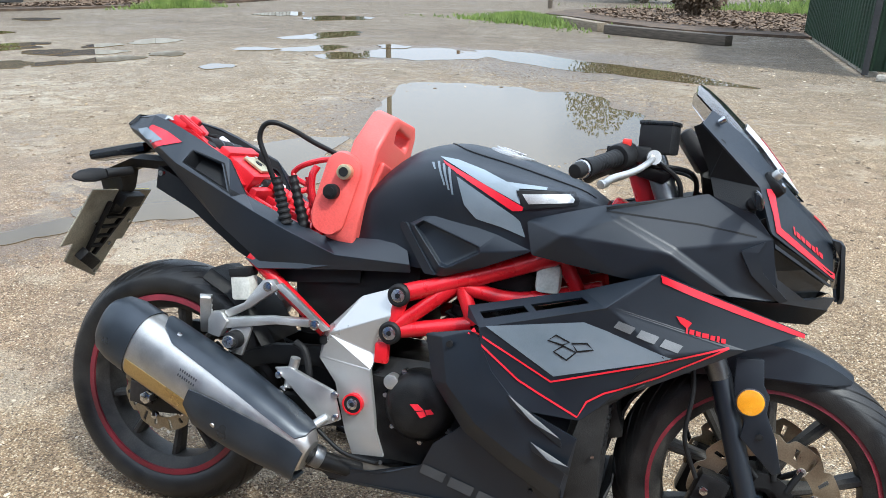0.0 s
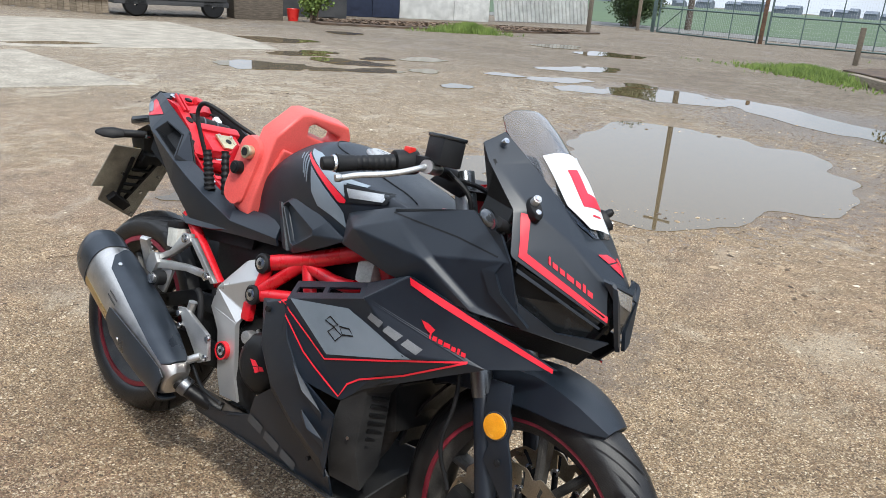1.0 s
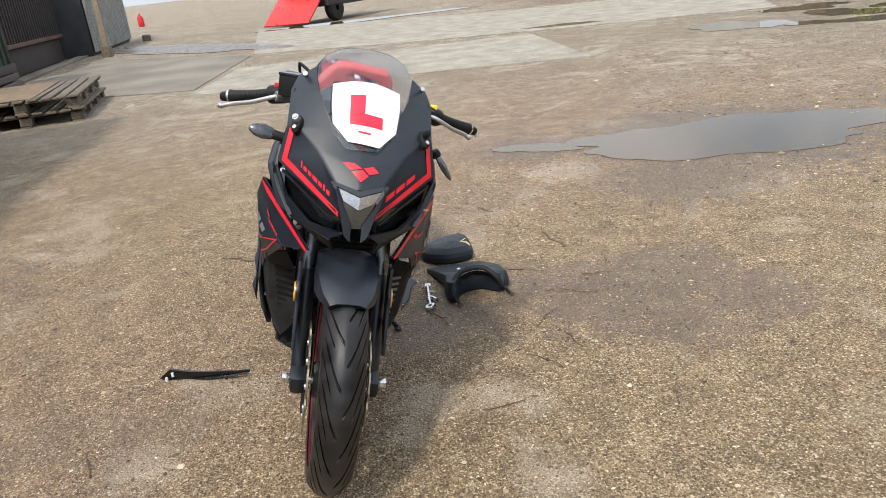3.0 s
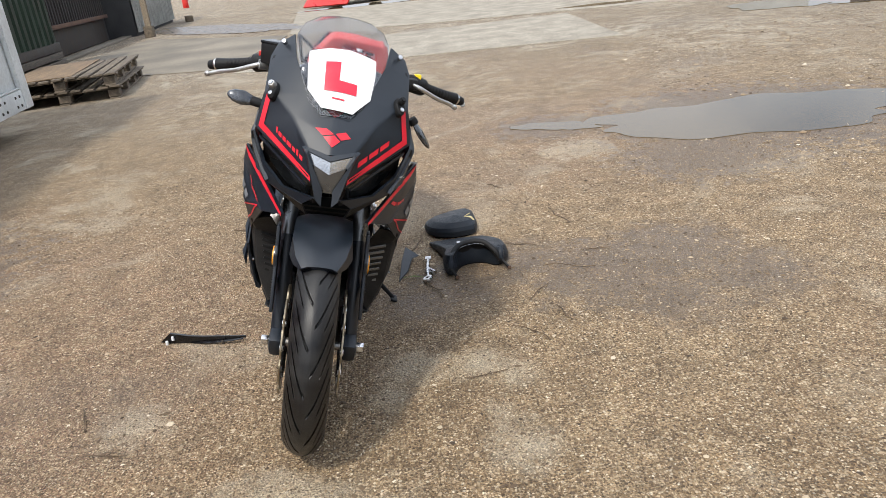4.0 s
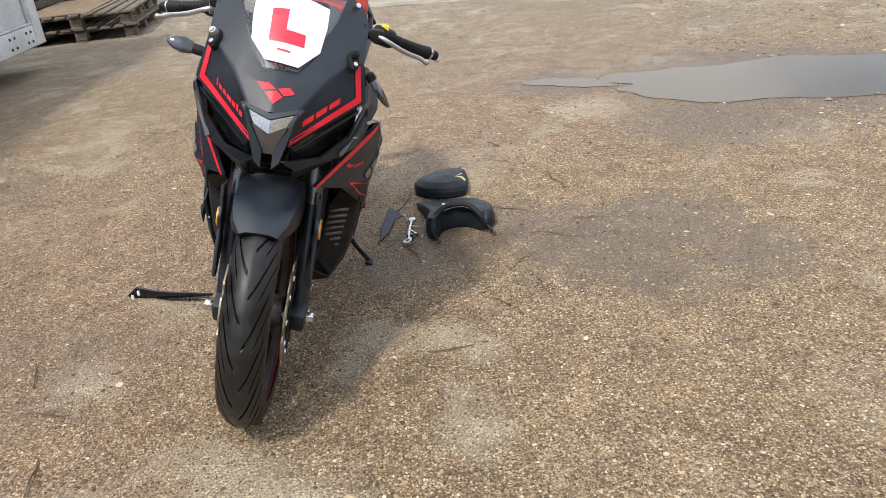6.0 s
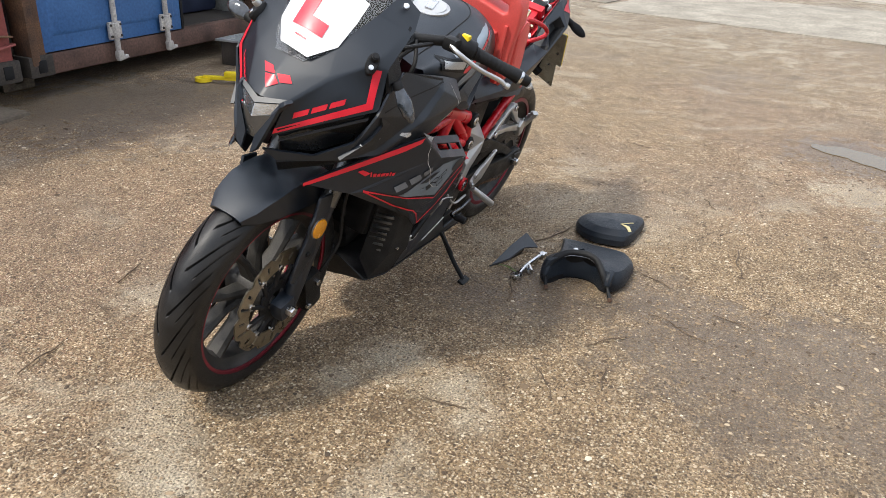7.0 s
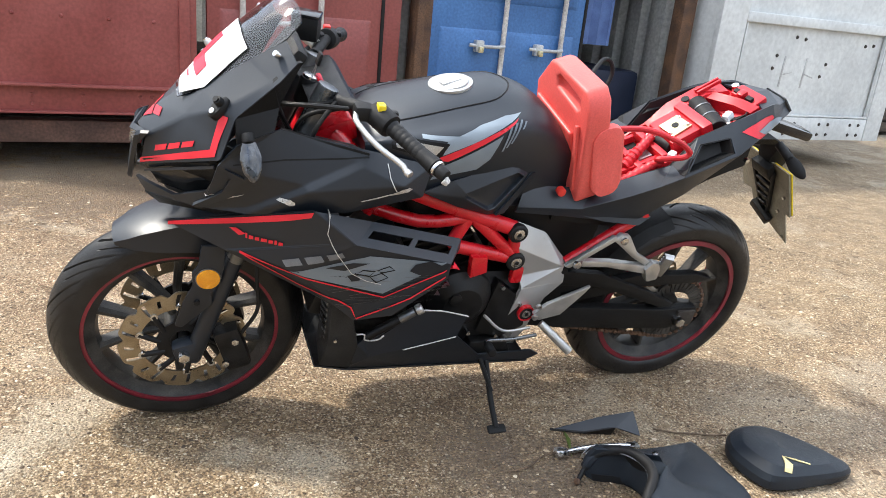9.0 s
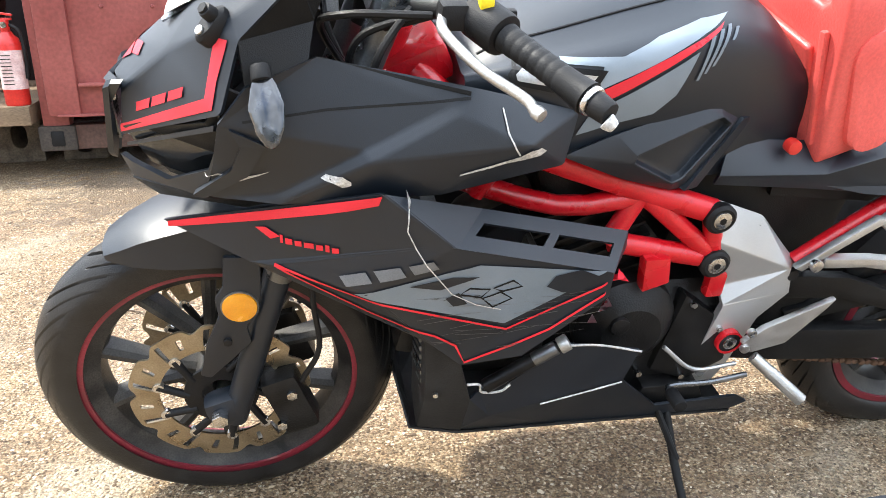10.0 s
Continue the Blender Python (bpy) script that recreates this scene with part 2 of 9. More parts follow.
M_CLOUDY = surf("cloudy_plastic", (0.42, 0.42, 0.38), (0.58, 0.58, 0.53), 30, 0.4, bump=0.05, grain=200)
M_FOAM = surf("torn_yellow_foam", (0.50, 0.42, 0.20), (0.64, 0.55, 0.30), 40, 0.85, bump=0.6, grain=260)
M_BLADE = surf("blue_grey_heat_shield", (0.020, 0.026, 0.034), (0.034, 0.042, 0.054), 12, 0.36, metal=0.35, bump=0.05, grain=600, wear=0.08)
M_FADED = surf("faded_grey_print", (0.035, 0.038, 0.042), (0.055, 0.058, 0.062), 20, 0.45, bump=0.03, grain=600)
M_GREYMARK = surf("grey_model_print", (0.12, 0.125, 0.13), (0.17, 0.175, 0.18), 20, 0.4, bump=0.03, grain=600)

# ---- shape helpers ----
def finish(bm, bevel=0.0, angle=25.0, segments=2):
    """Softens the sharp edges of a mesh under construction."""
    bmesh.ops.recalc_face_normals(bm, faces=bm.faces[:])
    if bevel:
        sharp = [e for e in bm.edges if len(e.link_faces) == 2 and e.calc_face_angle(0) > radians(angle)]
        bmesh.ops.bevel(bm, geom=sharp, offset=bevel, segments=segments, affect="EDGES", clamp_overlap=True, profile=0.6)
    return bm


def part(name, bm, material, parent=None, label="", smooth=32.0):
    """Links a bmesh as one mesh object under a thing or a part."""
    me = bpy.data.meshes.new(name)
    bm.normal_update()
    bm.to_mesh(me)
    bm.free()
    me.materials.append(material)
    if smooth:
        me.polygons.foreach_set("use_smooth", [True] * len(me.polygons))
        me.set_sharp_from_angle(angle=radians(smooth))
    ob = new(name, me)
    if parent is not None:
        ob.parent = parent
    return tagged(ob, label)


def thing(name, label, category, at=None, group="", kind=""):
    ob = new(name)
    ob.empty_display_size = 0.1
    if at is not None:
        ob.matrix_basis = at
    return tagged(ob, label, category, group, kind)


def polys(verts, faces, side=1.0):
    bm = bmesh.new()
    vs = [bm.verts.new((x, y * side, z)) for x, y, z in verts]
    for f in faces:
        bm.faces.new([vs[i] for i in f])
    return bm


def shell(verts, faces, side=1.0, thick=0.004, bevel=0.003, angle=14.0, segments=2):
    """Faceted sheet of bodywork with a thickness."""
    bm = polys(verts, faces, side)
    bmesh.ops.recalc_face_normals(bm, faces=bm.faces[:])
    mid = sum((f.calc_center_median() * f.calc_area() for f in bm.faces), Vector()) / sum(f.calc_area() for f in bm.faces)
    out = sum(f.normal.dot(Vector((0, side, 0.25))) * f.calc_area() for f in bm.faces)
    if out < 0:
        bmesh.ops.reverse_faces(bm, faces=bm.faces[:])
    if bevel:
        crease = [e for e in bm.edges if len(e.link_faces) == 2 and e.calc_face_angle(0) > radians(angle)]
        bmesh.ops.bevel(bm, geom=crease, offset=bevel, segments=segments, affect="EDGES", clamp_overlap=True, profile=0.5)
    bmesh.ops.solidify(bm, geom=bm.faces[:], thickness=thick)
    bmesh.ops.triangulate(bm, faces=bm.faces[:], quad_method="SHORT_EDGE")
    return bm


def box(size, centre=(0, 0, 0), bevel=0.004, turn=(0, 0, 0), bm=None):
    own = bmesh.new()
    bmesh.ops.create_cube(own, size=1.0)
    bmesh.ops.scale(own, vec=size, verts=own.verts)
    finish(own, min(bevel, 0.45 * min(size)))
    own.transform(pose(*centre, *turn))
    return merge(bm, own)


def merge(bm, own):
    if bm is None:
        return own
    me = bpy.data.meshes.new("tmp")
    own.to_mesh(me)
    own.free()
    bm.from_mesh(me)
    bpy.data.meshes.remove(me)
    return bm


def rod(a, b, r, r2=None, segs=14, bevel=0.0, bm=None):
    """A round bar from a to b."""
    a, b = Vector(a), Vector(b)
    own = bmesh.new()
    bmesh.ops.create_cone(own, cap_ends=True, segments=segs, radius1=r, radius2=r if r2 is None else r2, depth=(b - a).length)
    if bevel:
        finish(own, bevel, 60)
    own.transform(Matrix.Translation((a + b) / 2) @ (b - a).to_track_quat("Z", "Y").to_matrix().to_4x4())
    return merge(bm, own)


def curve_points(pts, steps=6):
    """A smooth line through points."""
    p = [Vector(q) for q in pts]
    p = [2 * p[0] - p[1], *p, 2 * p[-1] - p[-2]]
    out = []
    for i in range(1, len(p) - 2):
        for k in range(steps):
            t = k / steps
            out.append(0.5 * (2 * p[i] + (p[i + 1] - p[i - 1]) * t + (2 * p[i - 1] - 5 * p[i] + 4 * p[i + 1] - p[i + 2]) * t * t
                              + (3 * p[i] - p[i - 1] - 3 * p[i + 1] + p[i + 2]) * t ** 3))
    return out + [p[-2]]


def tube(pts, r, segs=10, steps=6, bm=None, taper=None):
    """A hose or bent tube along a smooth line."""
    line = curve_points(pts, steps) if steps > 1 else [Vector(q) for q in pts]
    bm = bm or bmesh.new()
    rings, up = [], Vector((0.31, 0.23, 0.92))
    for i, c in enumerate(line):
        d = (line[min(i + 1, len(line) - 1)] - line[max(i - 1, 0)]).normalized()
        u = (up - d * up.dot(d)).normalized()
        v = d.cross(u)
        up = u
        rr = r if taper is None else r * (1 + (taper - 1) * i / (len(line) - 1))
        rings.append([bm.verts.new(c + rr * (math.cos(a) * u + math.sin(a) * v)) for a in [2 * math.pi * k / segs for k in range(segs)]])
    for a, b in zip(rings, rings[1:]):
        for k in range(segs):
            bm.faces.new((a[k], a[(k + 1) % segs], b[(k + 1) % segs], b[k]))
    bm.faces.new(rings[0][::-1])
    bm.faces.new(rings[-1])
    return bm


def loft(rings, caps=True, bm=None):
    """A skin over rings of equal length."""
    bm = bm or bmesh.new()
    vs = [[bm.verts.new(p) for p in ring] for ring in rings]
    n = len(rings[0])
    for a, b in zip(vs, vs[1:]):
        for k in range(n):
            bm.faces.new((a[k], a[(k + 1) % n], b[(k + 1) % n], b[k]))
    if caps:
        bm.faces.new(vs[0][::-1])
        bm.faces.new(vs[-1])
    bmesh.ops.recalc_face_normals(bm, faces=bm.faces[:])
    return bm


def lathe(profile, segs=64, centre=(0, 0, 0), closed=True, bm=None):
    """Turns (radius, y) pairs about the y axis."""
    bm = bm or bmesh.new()
    rings = []
    for k in range(segs):
        a = 2 * math.pi * k / segs
        rings.append([bm.verts.new((centre[0] + r * math.cos(a), centre[1] + y, centre[2] + r * math.sin(a))) for r, y in profile])
    m = len(profile)
    for k in range(segs):
        a, b = rings[k], rings[(k + 1) % segs]
        for j in range(m if closed else m - 1):
            bm.faces.new((a[j], a[(j + 1) % m], b[(j + 1) % m], b[j]))
    bmesh.ops.recalc_face_normals(bm, faces=bm.faces[:])
    return bm


def slab(outline, y0, y1, bevel=0.003, side=1.0, angle=25.0):
    """A flat plate: an outline in x and z between two y."""
    bm = bmesh.new()
    a = [bm.verts.new((x, y0 * side, z)) for x, z in outline]
    b = [bm.verts.new((x, y1 * side, z)) for x, z in outline]
    n = len(outline)
    bm.faces.new(a)
    bm.faces.new(b[::-1])
    for k in range(n):
        bm.faces.new((a[k], b[k], b[(k + 1) % n], a[(k + 1) % n]))
    return finish(bm, bevel, angle)


def flat(outline, z0, z1, bevel=0.0):
    """A flat plate: an outline in x and y between two heights."""
    bm = bmesh.new()
    a = [bm.verts.new((x, y, z0)) for x, y in outline]
    b = [bm.verts.new((x, y, z1)) for x, y in outline]
    n = len(outline)
    bm.faces.new(a[::-1])
    bm.faces.new(b)
    for k in range(n):
        bm.faces.new((a[k], a[(k + 1) % n], b[(k + 1) % n], b[k]))
    return finish(bm, bevel)


def tree_of(*obs):
    """A search tree over meshes that share one space, to lay graphics on them."""
    from mathutils.bvhtree import BVHTree
    vs, fs = [], []
    for o in obs:
        k = len(vs)
        vs += [v.co.copy() for v in o.data.vertices]
        fs += [[k + i for i in p.vertices] for p in o.data.polygons]
    return BVHTree.FromPolygons(vs, fs)


def decal(outline, tree, side, lift=0.0012, step=0.015, fallback=0.2):
    """A thin graphic: an outline in x and z laid on the bodywork from the side."""
    bm = bmesh.new()
    pieces = outline if isinstance(outline[0][0], tuple) else [outline]
    for piece in pieces:
        bm.faces.new([bm.verts.new((x, 0, z)) for x, z in piece])
    bmesh.ops.triangulate(bm, faces=[f for f in bm.faces if len(f.verts) > 4])
    outline = [p for piece in pieces for p in piece]
    for axis, values in ((0, [p[0] for p in outline]), (2, [p[1] for p in outline])):
        lo, hi = min(values), max(values)
        for k in range(1, int((hi - lo) / step) + 1):
            co, no = [0, 0, 0], [0, 0, 0]
            co[axis], no[axis] = lo + k * step, 1
            bmesh.ops.bisect_plane(bm, geom=bm.verts[:] + bm.edges[:] + bm.faces[:], plane_co=co, plane_no=no)
    for v in bm.verts:
        hit = tree.ray_cast(Vector((v.co.x, side * 1.0, v.co.z)), Vector((0, -side, 0)))
        if hit[0] is not None:
            v.co = hit[0] + Vector((0, side * lift, 0)) + hit[1] * 0.0
            fallback = abs(hit[0].y)
        else:
            v.co.y = side * (fallback + lift)
    bmesh.ops.recalc_face_normals(bm, faces=bm.faces[:])
    return bm


def band(points, width):
    """A stripe along a line, in x and z: one quad for each stretch."""
    p = [Vector((x, z)) for x, z in points]
    left, right = [], []
    for i, c in enumerate(p):
        closed = (p[0] - p[-1]).length < 1e-6
        after = p[i + 1] if i + 1 < len(p) else p[1] if closed else p[i]
        before = p[i - 1] if i else p[-2] if closed else p[0]
        d = (after - before).normalized()
        n = Vector((-d.y, d.x)) * width / 2
        left.append(c + n)
        right.append(c - n)
    return [[tuple(q) for q in (left[i], left[i + 1], right[i + 1], right[i])] for i in range(len(p) - 1)]

# ---- ground ----
def ground_material():
    m = bpy.data.materials.new("wet_gravel_hardstanding")
    m.use_nodes = True
    n, l = m.node_tree.nodes, m.node_tree.links
    p = n["Principled BSDF"]
    tc = n.new("ShaderNodeTexCoord")

    def noise_tex(scale, detail=4.0, rough=0.55, distort=0.0):
        t = n.new("ShaderNodeTexNoise")
        t.inputs["Scale"].default_value, t.inputs["Detail"].default_value, t.inputs["Roughness"].default_value, t.inputs["Distortion"].default_value = scale, detail, rough, distort
        l.new(tc.outputs["Object"], t.inputs["Vector"])
        return t.outputs["Fac"]

    def ramp(src, stops):
        r = n.new("ShaderNodeValToRGB")
        while len(r.color_ramp.elements) < len(stops):
            r.color_ramp.elements.new(0.5)
        for e, (pos, col) in zip(r.color_ramp.elements, stops):
            e.position, e.color = pos, (*col, 1) if len(col) == 3 else col
        l.new(src, r.inputs["Fac"])
        return r.outputs["Color"]

    def mix(fac, a, b, kind="MIX"):
        x = n.new("ShaderNodeMix")
        x.data_type, x.blend_type = "RGBA", kind
        if isinstance(fac, float):
            x.inputs["Factor"].default_value = fac
        else:
            l.new(fac, x.inputs["Factor"])
        for src, name in ((a, "A"), (b, "B")):
            if isinstance(src, tuple):
                x.inputs[name].default_value = (*src, 1)
            else:
                l.new(src, x.inputs[name])
        return x.outputs["Result"]

    def cells(scale, feature="F1"):
        v = n.new("ShaderNodeTexVoronoi")
        v.feature = feature
        v.inputs["Scale"].default_value = scale
        l.new(tc.outputs["Object"], v.inputs["Vector"])
        return v

    base = ramp(noise_tex(1.1, 7, 0.66), [(0.30, (0.135, 0.086, 0.045)), (0.52, (0.225, 0.155, 0.086)), (0.72, (0.32, 0.24, 0.15))])
    red = ramp(noise_tex(0.33, 4, 0.5), [(0.46, (0, 0, 0)), (0.62, (0.8, 0.8, 0.8))])
    base = mix(red, base, (0.222, 0.132, 0.092))
    # greyer, more worn surface away from the parking spot
    where = n.new("ShaderNodeVectorMath")
    where.operation = "DISTANCE"
    where.inputs[1].default_value = (0.9, -0.4, 0)
    l.new(tc.outputs["Object"], where.inputs[0])
    away = n.new("ShaderNodeMapRange")
    away.inputs["From Min"].default_value, away.inputs["From Max"].default_value = 3.2, 9.0
    l.new(where.outputs["Value"], away.inputs["Value"])
    base = mix(away.outputs["Result"], base, ramp(noise_tex(1.3, 10, 0.78, 0.6), [(0.32, (0.095, 0.077, 0.056)), (0.50, (0.175, 0.148, 0.112)), (0.62, (0.24, 0.212, 0.168)), (0.78, (0.40, 0.365, 0.30))]))
    # bound stones at three sizes, each with a colour of its own
    for scale, amount, spread in ((200.0, 0.80, 0.66), (110.0, 0.85, 0.50), (58.0, 0.90, 0.29)):
        v = cells(scale)
        hue = ramp(v.outputs["Color"], [(0.0, (0.040, 0.025, 0.014)), (0.30, (0.115, 0.074, 0.040)), (0.55, (0.25, 0.180, 0.106)), (0.78, (0.43, 0.345, 0.235)), (1.0, (0.70, 0.635, 0.51))])
        inside = ramp(v.outputs["Distance"], [(spread * 0.75, (1, 1, 1)), (spread, (0, 0, 0))])
        scaled = n.new("ShaderNodeMath")
        scaled.operation = "MULTIPLY"
        scaled.inputs[1].default_value = amount
        l.new(inside, scaled.inputs[0])
        base = mix(scaled.outputs[0], base, hue)
    grit = ramp(noise_tex(170, 4, 0.8), [(0.36, (0.34, 0.34, 0.34)), (0.64, (1.65, 1.65, 1.65))])
    base = mix(1.0, base, grit, "MULTIPLY")
    blotch = ramp(noise_tex(7, 8, 0.75), [(0.32, (0.66, 0.66, 0.66)), (0.68, (1.30, 1.30, 1.30))])
    base = mix(1.0, base, blotch, "MULTIPLY")
    # pale worn lime patches
    pale = ramp(noise_tex(1.6, 7, 0.68, 0.6), [(0.54, (0, 0, 0)), (0.64, (0.48, 0.48, 0.48))])
    base = mix(pale, base, mix(1.0, (0.40, 0.35, 0.27), grit, "MULTIPLY"))
    # worn lime streaks across the yard beyond the parking spot
    streak = ramp(noise_tex(3.4, 12, 0.82, 0.9), [(0.50, (0, 0, 0)), (0.58, (0.75, 0.75, 0.75))])
    part_of = ramp(noise_tex(0.42, 3, 0.5), [(0.42, (0, 0, 0)), (0.60, (1, 1, 1))])
    worn = mix(1.0, mix(1.0, streak, part_of, "MULTIPLY"), away.outputs["Result"], "MULTIPLY")
    base = mix(worn, base, mix(1.0, (0.43, 0.385, 0.30), grit, "MULTIPLY"))
    # darker towards the far side of the yard
    axes, far = n.new("ShaderNodeSeparateXYZ"), n.new("ShaderNodeMapRange")
    l.new(tc.outputs["Object"], axes.inputs["Vector"])
    l.new(axes.outputs["Y"], far.inputs["Value"])
    far.inputs["From Min"].default_value, far.inputs["From Max"].default_value = 5.0, 12.0
    base = mix(far.outputs["Result"], base, mix(1.0, base, (0.60, 0.585, 0.575), "MULTIPLY"))
    spread_n = noise_tex(11, 8, 0.78)

    def spot(x, y, r, soft):
        d = n.new("ShaderNodeVectorMath")
        d.operation = "DISTANCE"
        d.inputs[1].default_value = (x, y, 0)
        l.new(tc.outputs["Object"], d.inputs[0])
        a = n.new("ShaderNodeMath")
        a.operation, a.inputs[1].default_value = "MULTIPLY_ADD", r * 4.0
        l.new(spread_n, a.inputs[0])
        l.new(d.outputs["Value"], a.inputs[2])
        q = n.new("ShaderNodeMapRange")
        q.inputs["From Min"].default_value, q.inputs["From Max"].default_value = r * 3.0 + soft, r * 3.0 - soft
        l.new(a.outputs[0], q.inputs["Value"])
        return q.outputs["Result"]

    def gain(src, k):
        g = n.new("ShaderNodeMath")
        g.operation, g.inputs[1].default_value = "MULTIPLY", k
        l.new(src, g.inputs[0])
        return g.outputs[0]

    for x, y, r in ((0.44, 0.44, 0.075), (0.52, 0.53, 0.050), (0.40, 0.23, 0.085), (0.55, 0.16, 0.05), (0.87, 0.49, 0.07), (0.52, -0.58, 0.09), (1.05, 0.10, 0.07), (-1.85, 1.35, 0.22)):
        base = mix(gain(spot(x, y, r, 0.05), 0.55), base, mix(1.0, (0.44, 0.39, 0.305), grit, "MULTIPLY"))
    # damp areas: darker and smoother
    damp = ramp(noise_tex(0.55, 5, 0.6, 0.4), [(0.54, (0, 0, 0)), (0.68, (0.5, 0.5, 0.5))])
    for x, y, r in ((-0.10, 1.00, 0.30), (-0.22, 1.28, 0.26), (0.18, 1.14, 0.18), (0.08, 1.45, 0.20), (-0.18, 0.44, 0.20), (-0.05, 0.28, 0.14), (-0.30, 0.72, 0.16), (-1.4, 1.9, 0.45), (-1.0, -2.4, 0.8), (1.0, -2.4, 0.7), (-1.0, 4.95, 1.75), (-2.15, 2.55, 0.95), (-0.9, 8.85, 1.6), (-3.3, 9.3, 1.1), (-2.5, 1.3, 0.35)):
        damp = mix(1.0, damp, spot(x, y, r, 0.10), "LIGHTEN")
    base = mix(damp, base, mix(0.50, mix(1.0, base, (0.70, 0.67, 0.64), "MULTIPLY"), (0.128, 0.098, 0.072)))
    near = n.new("ShaderNodeMath")
    near.operation, near.inputs[0].default_value = "SUBTRACT", 1.0
    l.new(away.outputs["Result"], near.inputs[1])
    base = mix(near.outputs[0], base, mix(1.0, base, (1.03, 1.0, 0.94), "MULTIPLY"))
    l.new(base, p.inputs["Base Color"])
    rough = n.new("ShaderNodeMapRange")
    rough.inputs["To Min"].default_value, rough.inputs["To Max"].default_value = 0.86, 0.42
    l.new(damp, rough.inputs["Value"])
    l.new(rough.outputs["Result"], p.inputs["Roughness"])
    h1 = ramp(cells(135.0).outputs["Distance"], [(0.0, (1, 1, 1)), (0.6, (0, 0, 0))])
    h2 = noise_tex(150, 4, 0.75)
    hm = mix(0.45, h1, h2)
    bp = n.new("ShaderNodeBump")
    bp.inputs["Strength"].default_value, bp.inputs["Distance"].default_value = 1.0, 0.010
    l.new(hm, bp.inputs["Height"])
    l.new(bp.outputs["Normal"], p.inputs["Normal"])
    return m


M_GROUND = ground_material()
M_WATER = bpy.data.materials.new("muddy_puddle_water")
M_WATER.use_nodes = True
wp = M_WATER.node_tree.nodes["Principled BSDF"]
wp.inputs["Base Color"].default_value = (0.105, 0.078, 0.042, 1)
wp.inputs["Roughness"].default_value, wp.inputs["IOR"].default_value = 0.015, 1.333
M_CONC = surf("rough_pale_concrete", (0.20, 0.175, 0.135), (0.34, 0.305, 0.245), 2.6, 0.88, bump=0.8, grain=45, wear=0.32)
M_CONC2 = surf("stained_concrete", (0.115, 0.098, 0.072), (0.23, 0.20, 0.155), 0.9, 0.8, bump=0.5, grain=60, wear=0.22)
M_FIELD = surf("distant_field_green", (0.040, 0.070, 0.028), (0.068, 0.105, 0.046), 0.05, 0.9, bump=0.0, grain=0.5)
M_TRACK = surf("pale_track", (0.105, 0.102, 0.094), (0.155, 0.150, 0.138), 0.2, 0.9, bump=0.0, grain=2)
M_MULCH = surf("bark_and_leaf_litter", (0.040, 0.026, 0.017), (0.115, 0.078, 0.050), 3.0, 0.95, bump=0.9, grain=45, wear=0.4)

bm = bmesh.new()
xs = [-2500, -400, -120, -40, -20, -8, -3, 3, 8, 20, 60, 300, 2500]
gv = [[bm.verts.new((x, y, 0)) for y in xs] for x in xs]
for i in range(len(xs) - 1):
    for j in range(len(xs) - 1):
        bm.faces.new((gv[i][j], gv[i + 1][j], gv[i + 1][j + 1], gv[i][j + 1]))
tagged(part("ground", bm, M_GROUND, None, "", 0), "brown gravelly hardstanding with worn pale patches", "ground", kind="structure")


def blob(cx, cy, rx, ry, turn, seed, n=44, rough=0.22):
    """An uneven round outline."""
    out, r = [], random.Random(seed)
    ph = [r.uniform(0, 6.28) for _ in range(5)]
    for k in range(n):
        a = 2 * math.pi * k / n
        q = 1 + rough * (0.5 * math.sin(2 * a + ph[0]) + 0.35 * math.sin(3 * a + ph[1]) + 0.25 * math.sin(5 * a + ph[2]) + 0.16 * math.sin(9 * a + ph[3]) + 0.1 * math.sin(15 * a + ph[4]) + r.gauss(0, 0.016))
        x, y = rx * q * math.cos(a), ry * q * math.sin(a)
        c, s = math.cos(radians(turn)), math.sin(radians(turn))
        out.append((cx + c * x - s * y, cy + s * x + c * y))
    return out


PUDDLES = [(-1.0, 4.98, 1.72, 1.32, 100), (-2.13, 2.58, 1.05, 0.50, 76), (-2.48, 1.35, 0.26, 0.13, 60), (-0.9, 8.85, 1.95, 0.55, -32), (-3.25, 9.25, 0.95, 0.75, 40), (-4.2, 8.6, 0.45, 0.36, 68), (-5.0, 9.3, 0.5, 0.40, 70), (-5.8, 11.4, 0.85, 0.5, 73),
           (-8.0, 5.8, 0.62, 0.62, 75), (-11.8, 8.9, 0.8, 0.7, 86), (-9.28, 7.5, 0.48, 0.4, 79), (-7.75, 7.57, 0.45, 0.42, 75), (-6.9, 7.08, 0.38, 0.34, 73), (-7.9, 9.3, 0.42, 0.4, 77), (-6.6, 7.87, 0.27, 0.28, 73), (-7.24, 6.48, 0.32, 0.24, 73),
           (-5.8, 8.9, 0.26, 0.3, 72), (-5.17, 6.93, 0.21, 0.26, 68), (-7.5, 15.5, 0.9, 0.7, 79), (-3.94, 10.0, 0.26, 0.3, 68), (-9.4, 16.3, 0.55, 0.9, 26), (-8.2, 8.4, 0.26, 0.3, 23), (-9.4, 8.05, 0.34, 0.3, 23), (-8.3, 7.4, 0.37, 0.3, 22), (-13.3, 12.3, 0.43, 0.5, 26),
           (-18.4, -3.9, 5.2, 0.8, 36), (-11.5, 4.3, 0.75, 0.22, 80), (-22.0, 1.0, 3.0, 0.8, 84)]
PUDDLES = [(*q, k + 1) for k, q in enumerate(PUDDLES)]
# the long far puddle: the sheds' dark reflection is put into its colour
M_DARKPUDDLE = surf("puddle_with_dark_reflection", (0.055, 0.040, 0.026), (0.13, 0.098, 0.066), 5, 0.34, bump=1.0, grain=110, wear=0.45, rough_var=0.2)
